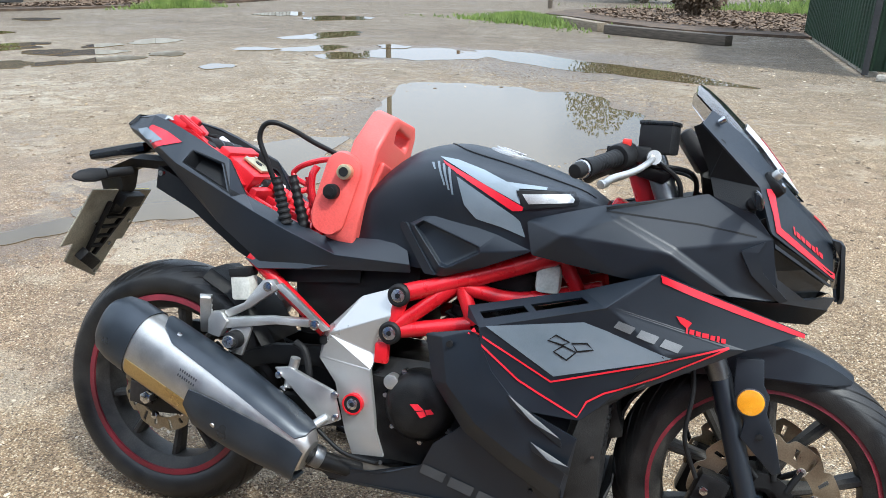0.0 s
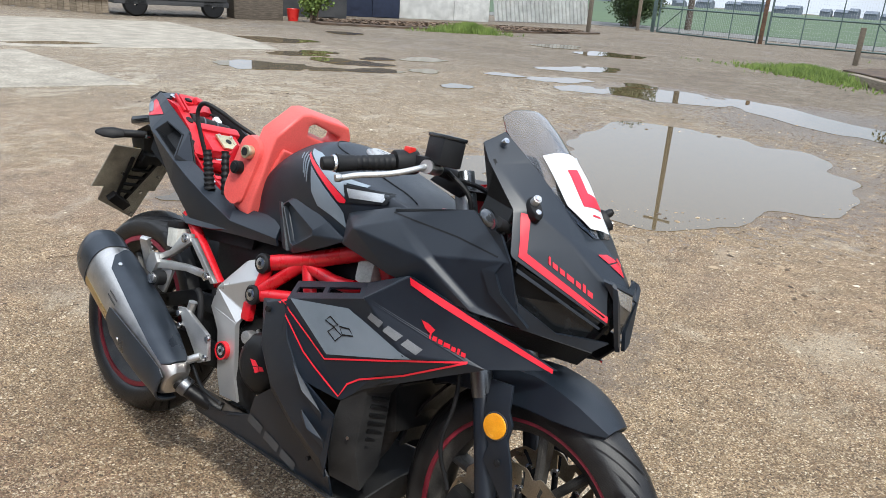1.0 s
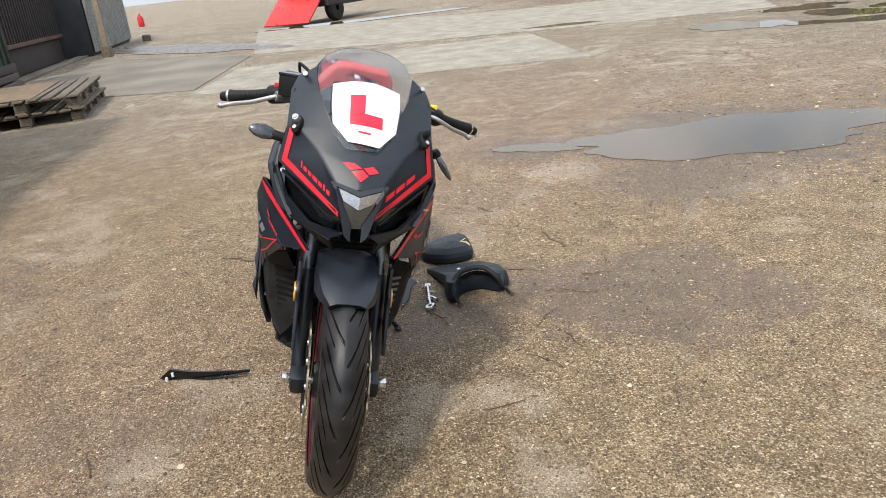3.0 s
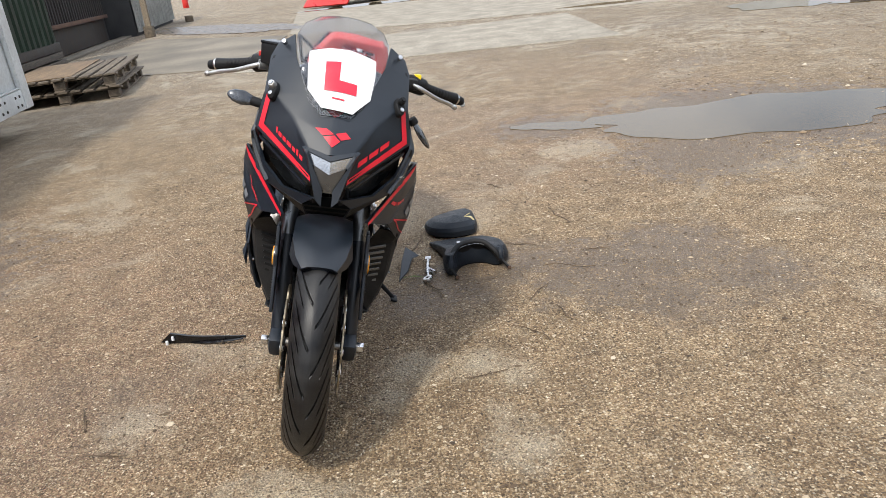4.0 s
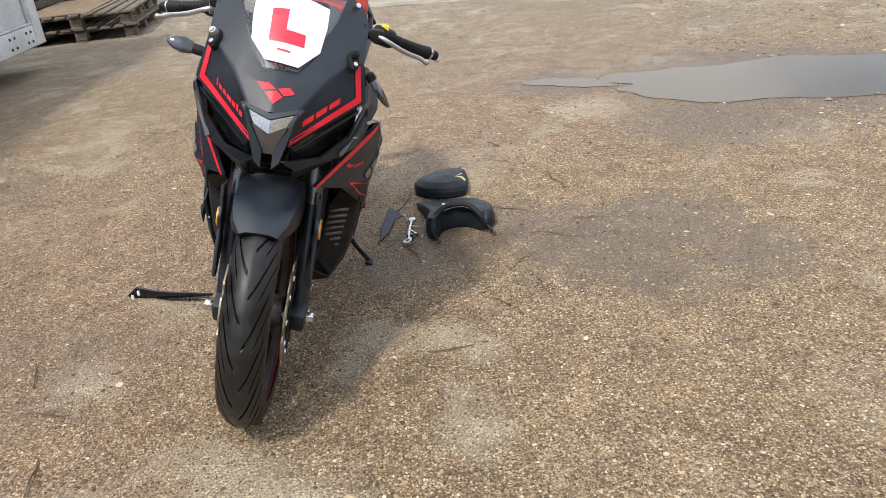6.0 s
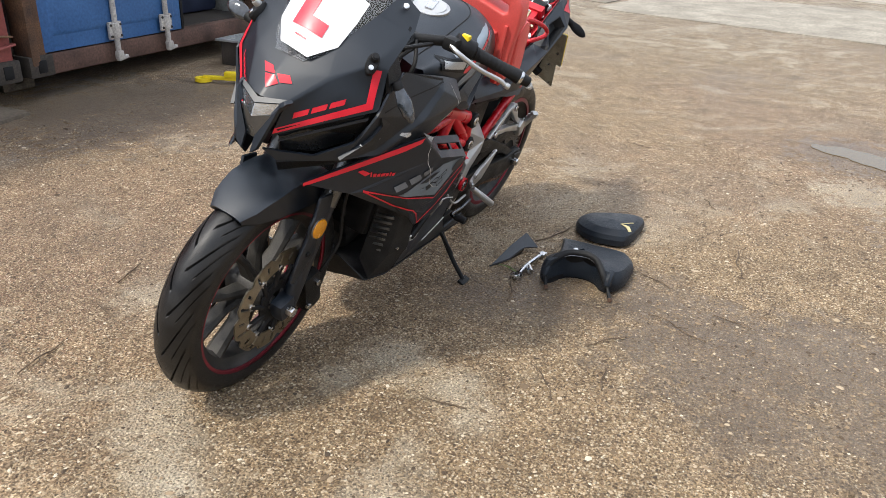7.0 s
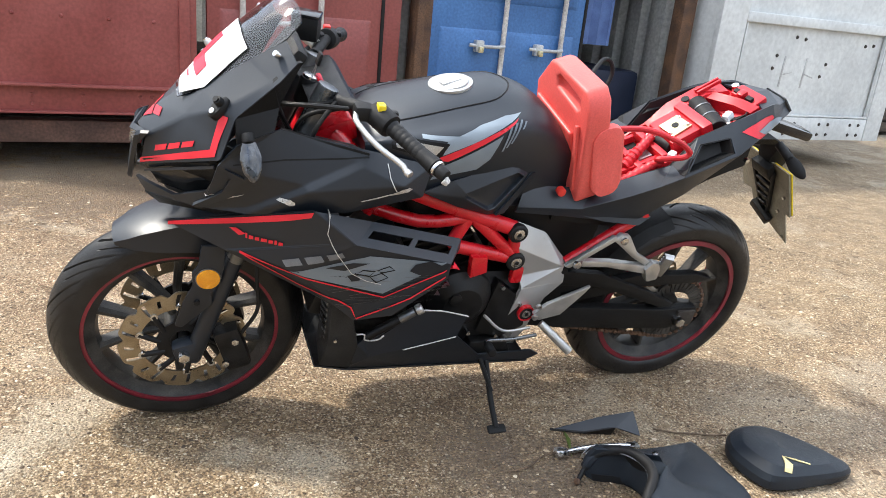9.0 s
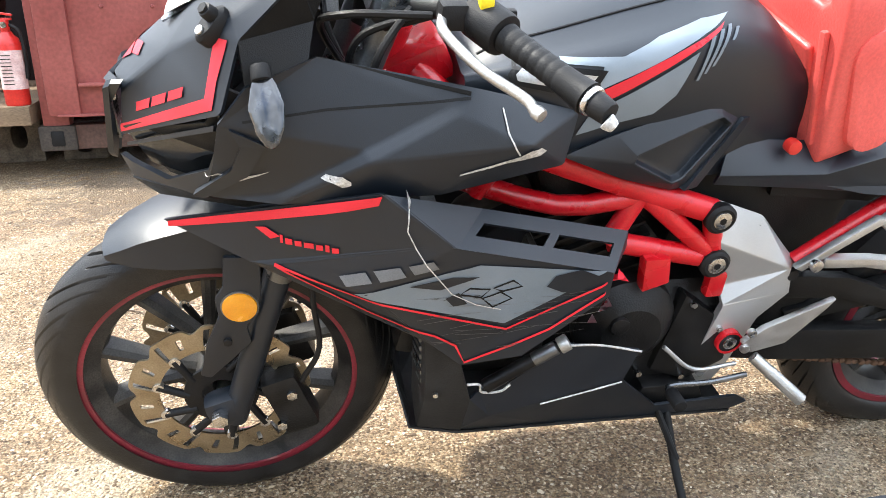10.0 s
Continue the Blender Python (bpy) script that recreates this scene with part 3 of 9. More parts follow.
for cx, cy, rx, ry, turn, seed in PUDDLES:
    tagged(part("puddle", flat(blob(cx, cy, rx, ry, turn, seed, 150, 0.30), -0.02, 0.003 + 0.0004 * seed), M_DARKPUDDLE if rx > 4 else M_WATER, None, "", 0), "shallow muddy puddle reflecting the sky", "puddle", "puddles on the yard", "structure")

# concrete slabs
SLABS = [([(-6.75, 3.20), (-7.75, -1.5), (-8.0, -1.9), (-10.9, -1.6), (-10.6, 3.45)], M_CONC), ([(-8.50, -1.95), (-9.15, -3.50), (-9.85, -5.0), (-13.7, -5.7), (-17.6, -5.6), (-13.3, -1.62)], M_CONC2), ([(-13.6, -1.6), (-11.9, 1.5), (-10.8, 4.4), (-9.9, 7.6), (-11.6, 8.3), (-16.4, 9.2), (-18.2, 4.0), (-24.0, -2.4)], M_CONC)]
for k, (out, mat) in enumerate(SLABS):
    tagged(part("concrete_slab", flat(out, -0.05, 0.012, 0.006), mat, None, "", 0), "worn pale concrete slab set in the gravel", "slab", "concrete slabs", "structure")

# ---- row of shipping containers ----
ROW = pose(-1.35, -2.98, 0, 0, 0, 6)


def at_row(u, v, z=0, turn=0):
    return ROW @ pose(u, v, z, 0, 0, turn)


def corrugated(length, height, pitch, depth, thick=0.003):
    """A trapezoid-corrugated sheet in the xz plane."""
    bm = bmesh.new()
    n = max(1, round(length / pitch))
    pts = []
    for k in range(n):
        x = k * length / n
        w = length / n
        pts += [(x, 0), (x + 0.30 * w, 0), (x + 0.42 * w, depth), (x + 0.88 * w, depth)]
    pts.append((length, 0))
    lo = [bm.verts.new((x, y, 0)) for x, y in pts]
    hi = [bm.verts.new((x, y, height)) for x, y in pts]
    for k in range(len(pts) - 1):
        bm.faces.new((lo[k], lo[k + 1], hi[k + 1], hi[k]))
    bmesh.ops.solidify(bm, geom=bm.faces[:], thickness=thick)
    return bm


def lock_rod(parent, u, y, z0, z1):
    r = part("lock_rod", rod((u, y + 0.035, z0), (u, y + 0.035, z1), 0.017, segs=14), M_RODS, parent, "faded cream locking rod")
    for z in (z0 + 0.14, z0 + 1.10, z1 - 0.4):
        b = part("rod_bracket", box((0.10, 0.022, 0.105), (u, y + 0.026, z), 0.006), M_RODS, r)
        part("bracket_sleeve", rod((u, y + 0.035, z - 0.045), (u, y + 0.035, z + 0.045), 0.026, segs=14, bevel=0.003), M_RODS, b)
        for dx in (-0.039, 0.039):
            for dz in (-0.034, 0.034):
                part("bracket_bolt", rod((u + dx, y + 0.036, z + dz), (u + dx, y + 0.043, z + dz), 0.008, segs=8), M_DARKSTEEL, b)
    cam = part("rod_cam", box((0.05, 0.035, 0.055), (u, y + 0.04, z0 - 0.01), 0.01), M_RODS, r)
    part("cam_hook", box((0.085, 0.030, 0.020), (u - 0.02, y + 0.042, z0 - 0.030), 0.006, (0, 10, 0)), M_RODS, cam)
    return r


def lock_handle(parent, u, y, z, length):
    h = part("door_handle", tube([(u, y + 0.062, z + 0.008), (u + length * 0.3, y + 0.066, z), (u + length, y + 0.060, z + 0.004)], 0.012, 10, 4), M_GALV, parent, "galvanised door handle")
    part("handle_catch", box((0.06, 0.05, 0.075), (u + length * 0.72, y + 0.05, z), 0.01), M_GALV, h)
    part("padlock", box((0.035, 0.022, 0.04), (u + length * 0.72, y + 0.088, z - 0.02), 0.008), M_BRASS, h)


def door_leaf(parent, u0, u1, z0, z1, y, mat, label, ribs=3):
    leaf = part("door_leaf", box((u1 - u0, 0.045, z1 - z0), ((u0 + u1) / 2, y - 0.022, (z0 + z1) / 2), 0.01), mat, parent, label)
    for k in range(ribs):
        zc = z0 + (z1 - z0) * (k + 0.5) / ribs
        hh = (z1 - z0) / ribs * 0.78
        part("door_panel", loft([[((u0 + u1) / 2 + sx * (u1 - u0 - 0.12 - ins) / 2, y + d, zc + sz * (hh - ins) / 2) for sx, sz in ((-1, -1), (1, -1), (1, 1), (-1, 1))] for d, ins in ((-0.004, 0.0), (0.016, 0.07))]), mat, leaf)
    part("door_gasket", box((0.022, 0.05, z1 - z0), (u0 - 0.006, y - 0.018, (z0 + z1) / 2), 0.004), M_RUBBER, leaf)
    return leaf


def container(name, label, u0, u1, v, depth, mat, bottom=0.12, height=2.6, walls=True):
    c = thing(name, label, "shipping container", at_row(0, v))
    w = u1 - u0
    for u in (u0 + 0.06, u1 - 0.06):
        part("corner_post", box((0.12, 0.12, height - bottom), (u, -0.06, bottom + (height - bottom) / 2), 0.012), mat if name != "container_blue" else M_RUST, c)
        for z in (bottom + 0.06, height - 0.06):
            cast = part("corner_casting", box((0.165, 0.17, 0.12), (u, -0.065, z), 0.012), M_DARKSTEEL, c)
            part("casting_eye", box((0.06, 0.02, 0.075), (u, 0.016, z), 0.02), M_RUBBER, cast)
    part("door_sill", box((w - 0.24, 0.14, 0.12), ((u0 + u1) / 2, -0.072, bottom + 0.06), 0.012), M_SILL, c, "dirty rusted door sill")
    part("door_header", box((w - 0.24, 0.12, 0.13), ((u0 + u1) / 2, -0.06, height - 0.065), 0.012), mat, c)
    for u, flip in ((u0 + 0.03, 1), (u1 - 0.03, -1)):
        bm = corrugated(depth - 0.15, height - bottom - 0.2, 0.28, 0.060)
        bm.transform(pose(u, -0.12, bottom + 0.1, 0, 0, -90))
        part("side_wall", bm, mat if name != "container_blue" else M_CONT_GREY, c, "corrugated side wall", 20)
    part("roof", box((w, depth, 0.05), ((u0 + u1) / 2, -depth / 2, height - 0.025), 0.01), mat, c)
    part("floor", box((w - 0.12, depth - 0.1, 0.10), ((u0 + u1) / 2, -depth / 2 - 0.03, bottom + 0.08), 0.01), M_DARKSTEEL, c)
    bm = corrugated(w - 0.1, height - bottom - 0.2, 0.28, 0.036)
    bm.transform(pose(u0 + 0.05, -depth, bottom + 0.1))
    part("end_wall", bm, M_CONT_GREY, c, "", 20)
    return c


red_c = container("container_red", "weathered red shipping container with one door panelled over", 0.70, 3.14, 0.0, 6.0, M_CONT_RED, 0.135)
leaf = door_leaf(red_c, 0.83, 1.86, 0.255, 2.45, 0.0, M_CONT_RED, "red container door")
for u in (1.22, 1.67):
    lock_rod(leaf, u, 0.0, 0.19, 2.4)
lock_handle(leaf, 1.665, 0.0, 0.86, -0.44)
panel = part("blanking_panel", box((1.14, 0.05, 2.1), (2.49, 0.03, 1.36), 0.012), M_CONT_RED, red_c, "plain red steel panel with rivets")
part("panel_post", box((0.14, 0.07, 2.1), (3.02, 0.045, 1.36), 0.012), M_CONT_RED, panel)
part("panel_post", box((0.06, 0.06, 2.1), (1.985, 0.04, 1.36), 0.012), M_CONT_RED, panel)
part("panel_lip", box((0.92, 0.06, 0.014), (2.48, 0.075, 0.452), 0.004), M_CONT_RED, panel)
part("panel_lip", box((1.12, 0.05, 0.012), (2.49, 0.07, 0.312), 0.004), M_CONT_RED, panel)
rnd = random.Random(3)
for u in (2.14, 2.36, 2.58, 2.80):
    for z in (0.80, 1.25, 1.7):
        part("rivet", rod((u, 0.053, z), (u, 0.066, z), 0.011, 0.006, segs=10), M_CONT_RED, panel)
for u in (2.16, 2.22, 2.5, 2.74):
    for z in (0.352, 0.40):
        part("rivet", rod((u, 0.053, z), (u, 0.064, z), 0.010, 0.006, segs=10), M_CONT_RED, panel)
part("bent_plate", box((0.16, 0.03, 0.012), (0.77, 0.02, 0.33), 0.004, (0, 8, 4)), M_CONT_RED, red_c)
part("bent_plate", box((0.14, 0.03, 0.010), (0.77, 0.02, 0.39), 0.004, (0, -6, 4)), M_RUST, red_c)
part("paint_scar", box((0.07, 0.004, 0.030), (0.92, 0.0035, 0.305), 0.001, (0, 6, 4)), M_WHITE, red_c)
chalk = bpy.data.curves.new("chalk_mark", "FONT")
chalk.body, chalk.size, chalk.extrude = "MED", 0.064, 0.0008
chalk_ob = new("chalk_mark", chalk)
bpy.context.view_layer.update()
cm = bpy.data.meshes.new_from_object(chalk_ob)
bpy.data.objects.remove(chalk_ob)
cm.materials.append(M_CONT_WHITE)
chalk_ob = new("chalk_mark", cm)
chalk_ob.parent = leaf
chalk_ob.matrix_basis = pose(1.485, 0.003, 0.290, 90, 0, 180)

blue_c = container("container_blue", "weathered blue shipping container with one door open", -1.66, 0.60, 0.0, 6.0, M_CONT_BLUE, 0.135)
leaf = door_leaf(blue_c, -0.66, 0.50, 0.26, 2.45, 0.0, M_CONT_BLUE, "blue container door")
for u in (-0.02, -0.475):
    lock_rod(leaf, u, 0.0, 0.19, 2.4)
lock_handle(leaf, -0.02, 0.0, 0.80, 0.26)
lock_handle(leaf, -0.475, 0.0, 0.80, 0.26)
part("rust_strip", box((0.055, 0.13, 2.3), (0.575, -0.04, 1.35), 0.012), M_RUST, blue_c)
tagged(part("hanging_cloth", loft([[(u, -0.10 + 0.012 * math.sin(k * 1.9), z) for k, u in enumerate([-0.98 + 0.03 * j for j in range(9)])] + [(u, -0.115 + 0.012 * math.sin(k * 1.9), z) for k, u in reversed(list(enumerate([-0.98 + 0.03 * j for j in range(9)])))] for z in (0.86, 1.1, 1.6, 2.2)]), M_CLOTH, None, "", 50), "blue cloth hanging in the container doorway", "cloth").matrix_basis = ROW.copy()
tagged(part("covered_bench", box((0.9, 0.7, 0.40), (-1.12, -0.75, 0.47), 0.05), M_NAVY, None), "dark navy cover over goods in the container", "cover").matrix_basis = ROW.copy()
ramp = thing("step_ramp", "short chequer-plate ramp at the container doorway", "ramp", at_row(-1.15, 0.16))
part("ramp_plate", slab([(-0.32, 0.17), (0.32, 0.17), (0.32, 0.185), (-0.32, 0.185)], -0.02, 0.30, 0.002), M_GALV, ramp)
for k in range(11):
    for j in range(6):
        part("tread_bar", box((0.032, 0.008, 0.004), (-0.28 + 0.056 * k, 0.01 + 0.05 * j, 0.187), 0.001, (0, 0, 45 if (k + j) % 2 else -45)), M_GALV, ramp)
for u in (-0.28, 0.28):
    part("ramp_leg", box((0.04, 0.26, 0.17), (u, 0.14, 0.085), 0.005), M_DARKSTEEL, ramp)

white_c = thing("container_white", "white insulated container with riveted panels", "shipping container", at_row(0, 0.16))
part("wall", box((2.12, 2.4, 2.36), (-2.81, -1.22, 1.42), 0.01), M_CONT_WHITE, white_c)
for u, w in ((-1.87, 0.26), (-3.77, 0.20)):
    part("edge_stile", box((w, 0.05, 2.36), (u, 0.0, 1.42), 0.006), M_CONT_WHITE, white_c)
part("top_rail", box((1.66, 0.042, 0.075), (-2.835, 0.0, 1.165), 0.008), M_CONT_WHITE, white_c)
part("bottom_rail", box((1.66, 0.040, 0.185), (-2.835, 0.0, 0.335), 0.006), M_CONT_WHITE, white_c)
part("panel_edge", box((1.66, 0.030, 0.012), (-2.835, 0.006, 0.440), 0.003), M_CONT_WHITE, white_c)
for u in (-2.02, -3.655):
    part("panel_edge", box((0.014, 0.030, 0.68), (u, 0.006, 0.785), 0.003), M_CONT_WHITE, white_c)
for u in (-2.25, -2.36, -2.66, -2.77, -3.07, -3.18, -3.46, -3.57):
    for z in (0.290, 0.375):
        part("rivet", rod((u, 0.018, z), (u, 0.029, z), 0.016, 0.010, segs=10), M_DARKSTEEL, white_c)
for u, z in ((-2.62, 1.05), (-2.72, 1.04), (-2.44, 0.90), (-2.42, 0.80), (-3.02, 0.86), (-2.98, 0.76), (-3.45, 1.03), (-3.55, 1.04)):
    part("rivet", rod((u, -0.021, z), (u, -0.010, z), 0.016, 0.010, segs=10), M_DARKSTEEL, white_c)
for u in (-2.535, -2.785):
    part("scrape_mark", box((0.020, 0.003, 0.24), (u, -0.0185, 0.78), 0.001, (0, -3, 0)), M_GALV, white_c)
part("scrape_mark", box((0.10, 0.003, 0.010), (-2.60, -0.0185, 0.77), 0.001, (0, 12, 0)), M_GALV, white_c)
part("scrape_mark", box((0.13, 0.003, 0.010), (-2.84, -0.0185, 0.76), 0.001, (0, -14, 0)), M_GALV, white_c)
for u in (-2.1, -3.5):
    part("skid", box((0.14, 1.2, 0.24), (u, -1.6, 0.12), 0.01), M_WOODDARK, white_c)

# ---- the rest of the yard ----
shed = thing("dark_shed", "dark grey timber shed with a barred railing along its wall", "shed", at_row(0, -2.3))
part("wall", box((6.9, 2.6, 2.7), (-15.65, -1.42, 1.35), 0.02), M_SHED, shed)
for u, w in ((-12.42, 0.40), (-12.95, 0.36)):
    part("column", box((w, 0.16, 2.7), (u, -0.03, 1.35), 0.015), M_SHED, shed)
part("lower_panel", box((5.3, 0.06, 0.56), (-15.9, -0.09, 0.30), 0.01), M_DARKSTEEL, shed, "scuffed dark lower wall panel")
part("rail", box((5.5, 0.10, 0.09), (-15.9, 0.02, 0.655), 0.01), M_RAIL, shed, "rusty brown handrail")
for k in range(26):
    part("railing_bar", box((0.06, 0.04, 1.9), (-13.35 - 0.205 * k, 0.0, 1.65), 0.01), M_RAILBAR, shed)
part("roof", box((7.2, 3.0, 0.10), (-15.65, -1.4, 2.75), 0.02), M_SHED, shed)
part("kerb", box((8.5, 0.30, 0.05), (-16.6, 0.34, 0.025), 0.01), M_CONC2, shed, "low concrete kerb")
blue_s = thing("pale_blue_store", "pale blue steel store with double doors", "store", at_row(0, -2.3))
part("wall", box((4.3, 2.6, 2.5), (-21.3, -1.5, 1.35), 0.02), M_PALEBLUE, blue_s)
for k in range(3):
    leafb = part("door_leaf", box((1.20, 0.05, 2.2), (-20.0 - 1.25 * k, -0.17, 1.40), 0.012), M_PALEBLUE, blue_s)
    part("door_rod", rod((-20.45 - 1.25 * k, -0.12, 0.32), (-20.45 - 1.25 * k, -0.12, 2.4), 0.02, segs=10), M_DARKSTEEL, leafb)
part("corner_post", box((0.22, 0.14, 2.5), (-23.3, -0.16, 1.35), 0.012), M_CONT_WHITE, blue_s, "white corner post")
part("base_beam", box((4.3, 0.20, 0.16), (-21.3, -0.22, 0.08), 0.01), M_DARKSTEEL, blue_s)
part("roof", box((4.5, 2.8, 0.08), (-21.3, -1.5, 2.64), 0.02), M_SHED, blue_s)
far_c = thing("green_container", "dark green container with flaking paint and an orange framed label", "shipping container", at_row(0, -1.6))
bm = corrugated(5.6, 2.2, 0.28, 0.036)
bm.transform(pose(-11.3, 0, 0.46))
part("front", bm, M_GREEN, far_c, "", 20)
part("body", box((5.6, 2.4, 2.2), (-8.5, -1.23, 1.56), 0.02), M_GREEN, far_c)
part("base_rail", box((5.6, 0.16, 0.15), (-8.5, -0.02, 0.385), 0.01), M_DARKSTEEL, far_c)
for z in (0.10, 0.24):
    part("bearer", box((5.4, 0.22, 0.11), (-8.5, -0.02 + 0.3 * (0.24 - z), z), 0.012), M_WOODDARK, far_c, "black timber bearer")
for cx, cz, w, h in ((-8.62, 0.80, 0.76, 0.045), (-8.62, 1.02 + 0.02, 0.76, 0.045), (-8.26, 0.92, 0.045, 0.24), (-8.98, 0.92, 0.045, 0.24)):
    part("label_frame", box((w, 0.006, h), (cx, 0.045, cz - 0.14), 0.001), M_AMBER, far_c, "orange label frame")
rnd = random.Random(71)
for k in range(16):
    part("paint_flake", box((rnd.uniform(0.03, 0.07), 0.010, rnd.uniform(0.08, 0.30)), (rnd.uniform(-8.0, -6.0), 0.050, rnd.uniform(0.55, 1.1)), 0.002, (rnd.uniform(-8, 8), rnd.uniform(-12, 12), 0)), M_FLAKE, far_c)
row_end = thing("row_of_stores", "distant row of grey steel stores", "store", at_row(-22.0, -1.6))
bm = corrugated(7.0, 2.4, 0.28, 0.05)
bm.transform(pose(-4.0, 0.0, 0.1))
part("front", bm, M_CONT_GREY, row_end, "", 20)
part("body", box((7.0, 2.5, 2.5), (-0.5, -1.3, 1.25), 0.02), M_SHED, row_end)
post = thing("timber_post", "leaning bare timber post in a concrete foot", "post", pose(-18.83, -5.89, 0, 0, -2, 0))
part("shaft", box((0.14, 0.14, 2.6), (0, 0, 1.3), 0.015), M_WOODPALE, post)
part("foot", box((0.24, 0.24, 0.30), (0, 0, 0.14), 0.03), M_BLOCK, post)
tagged(part("loose_block", box((0.42, 0.24, 0.20), (0, 0, 0.10), 0.02), M_BLOCK, None), "loose concrete block on the slab", "concrete block").matrix_basis = pose(-25.6, -6.4, 0, 0, 0, 20)
tagged(part("gas_cylinder", lathe([(0.0, 0.0), (0.16, 0.0), (0.17, 0.03), (0.17, 0.50), (0.13, 0.60), (0.05, 0.64), (0.05, 0.72), (0.0, 0.72)], 28, closed=False), M_GAS, None), "bright red gas cylinder far down the yard", "gas cylinder").matrix_basis = pose(-44.0, -10.8, 0, 90, 0, 0)


def pallet(m, label, seed):
    """A large block pallet of worn boards, long side along x."""
    p = thing("pallet", label, "pallet", m, "stacked pallets")
    rnd = random.Random(seed)
    proto = {}

    def piece(kind, size, place, turn=0.0):
        if size not in proto:
            ob = part(kind, box(size, (0, 0, 0), 0.005), M_WOOD, p)
            proto[size] = ob.data
        else:
            ob = new(kind, proto[size])
            ob.parent = p
        ob.matrix_basis = pose(*place, rnd.uniform(-1, 1), rnd.uniform(-0.4, 0.4), turn + rnd.uniform(-0.5, 0.5))
    for k in range(9):
        piece("deck_board", (2.2, 0.115, 0.022), (rnd.uniform(-0.025, 0.025), -0.60 + 0.15 * k, 0.144 + rnd.uniform(0, 0.002)))
    for y in (-0.56, 0, 0.56):
        for x in (-0.98, -0.33, 0.33, 0.98):
            piece("block", (0.17, 0.13, 0.084), (x, y, 0.066))
    for x in (-0.98, -0.33, 0.33, 0.98):
        piece("stringer", (0.10, 1.32, 0.022), (x, 0, 0.120))
    for y in (-0.56, 0, 0.56):
        piece("base_board", (2.2, 0.12, 0.022), (0, y, 0.012))
    return p


pallet(pose(-7.88, -3.74, 0, 0, 0, 9), "grey weathered wooden pallet at the bottom of a stack", 5)
pallet(pose(-7.86, -3.76, 0.157, 0, 0, 9.6), "grey weathered wooden pallet on top of a stack", 6)
top = tagged(part("plywood_sheet", box((2.1, 0.80, 0.012), (0, 0, 0.006), 0.002), M_PLY, None), "old brown plywood sheet lying on the pallets", "plywood")
top.matrix_basis = pose(-7.84, -4.02, 0.3145, 0, 0, 10)

# boundary on the far side
green = thing("green_shed", "dark green sheeted shed with ribbed walls", "shed", pose(2.62, 8.95, 0, 0, 0, -18))
bm = corrugated(7.0, 3.2, 0.19, 0.03)
bm.transform(pose(0, 0, 0.08))
part("front_wall", bm, M_GREEN, green, "", 20)
bm = corrugated(6.0, 3.2, 0.19, 0.03)
bm.transform(pose(0, 0, 0.08, 0, 0, 107))
part("side_wall", bm, M_GREEN, green, "", 20)
part("corner_trim", box((0.07, 0.07, 3.25), (0.0, -0.005, 1.66), 0.006), M_SHED, green)
for k in range(8):
    q = pose(0, 0, 0, 0, 0, 107) @ Vector((0.4 + 0.72 * k, -0.10, 0.03))
    part("kerb_stone", box((0.66, 0.12, 0.07), q, 0.02, (0, 0, 107)), M_STONEPALE, green)
tagged(part("pale_stone", box((0.24, 0.12, 0.08), (0, 0, 0.04), 0.035), M_STONEPALE, None), "pale yellowish stone at the shed corner", "stone").matrix_basis = pose(2.80, 8.62, 0, 0, 0, -15)


def sleeper(a, b, mat, label):
    a, b = Vector((*a, 0)), Vector((*b, 0))
    d = b - a
    tagged(part("timber_sleeper", box((d.length, 0.22, 0.17), (0, 0, 0.085), 0.02), mat, None), label, "timber").matrix_basis = pose(*((a + b) / 2), 0, 0, math.degrees(math.atan2(d.y, d.x)))


M_CHIPS = surf("dead_leaves_and_bark", (0.045, 0.028, 0.018), (0.21, 0.145, 0.095), 6.0, 0.9, bump=0.2, grain=60, wear=0.4)
sleeper((-2.25, 16.1), (-1.12, 14.35), M_WOODPALE, "pale weathered timber beam edging the yard")
sleeper((-0.98, 13.95), (1.2, 12.35), M_WOODDARK, "dark old sleeper edging the leaf litter")
tagged(part("leaf_litter", flat(blob(3.0, 18.0, 6.5, 3.6, -35, 31, rough=0.18), -0.03, 0.05), M_MULCH, None, "", 0), "brown leaf litter and bark behind the sleepers", "leaf litter", kind="structure")
tagged(part("leaf_litter", flat(blob(-15.2, 19.4, 5.6, 1.5, 70, 32, rough=0.15), -0.03, 0.06), M_MULCH, None, "", 0), "brown leaf litter beside the sheds", "leaf litter", kind="structure")


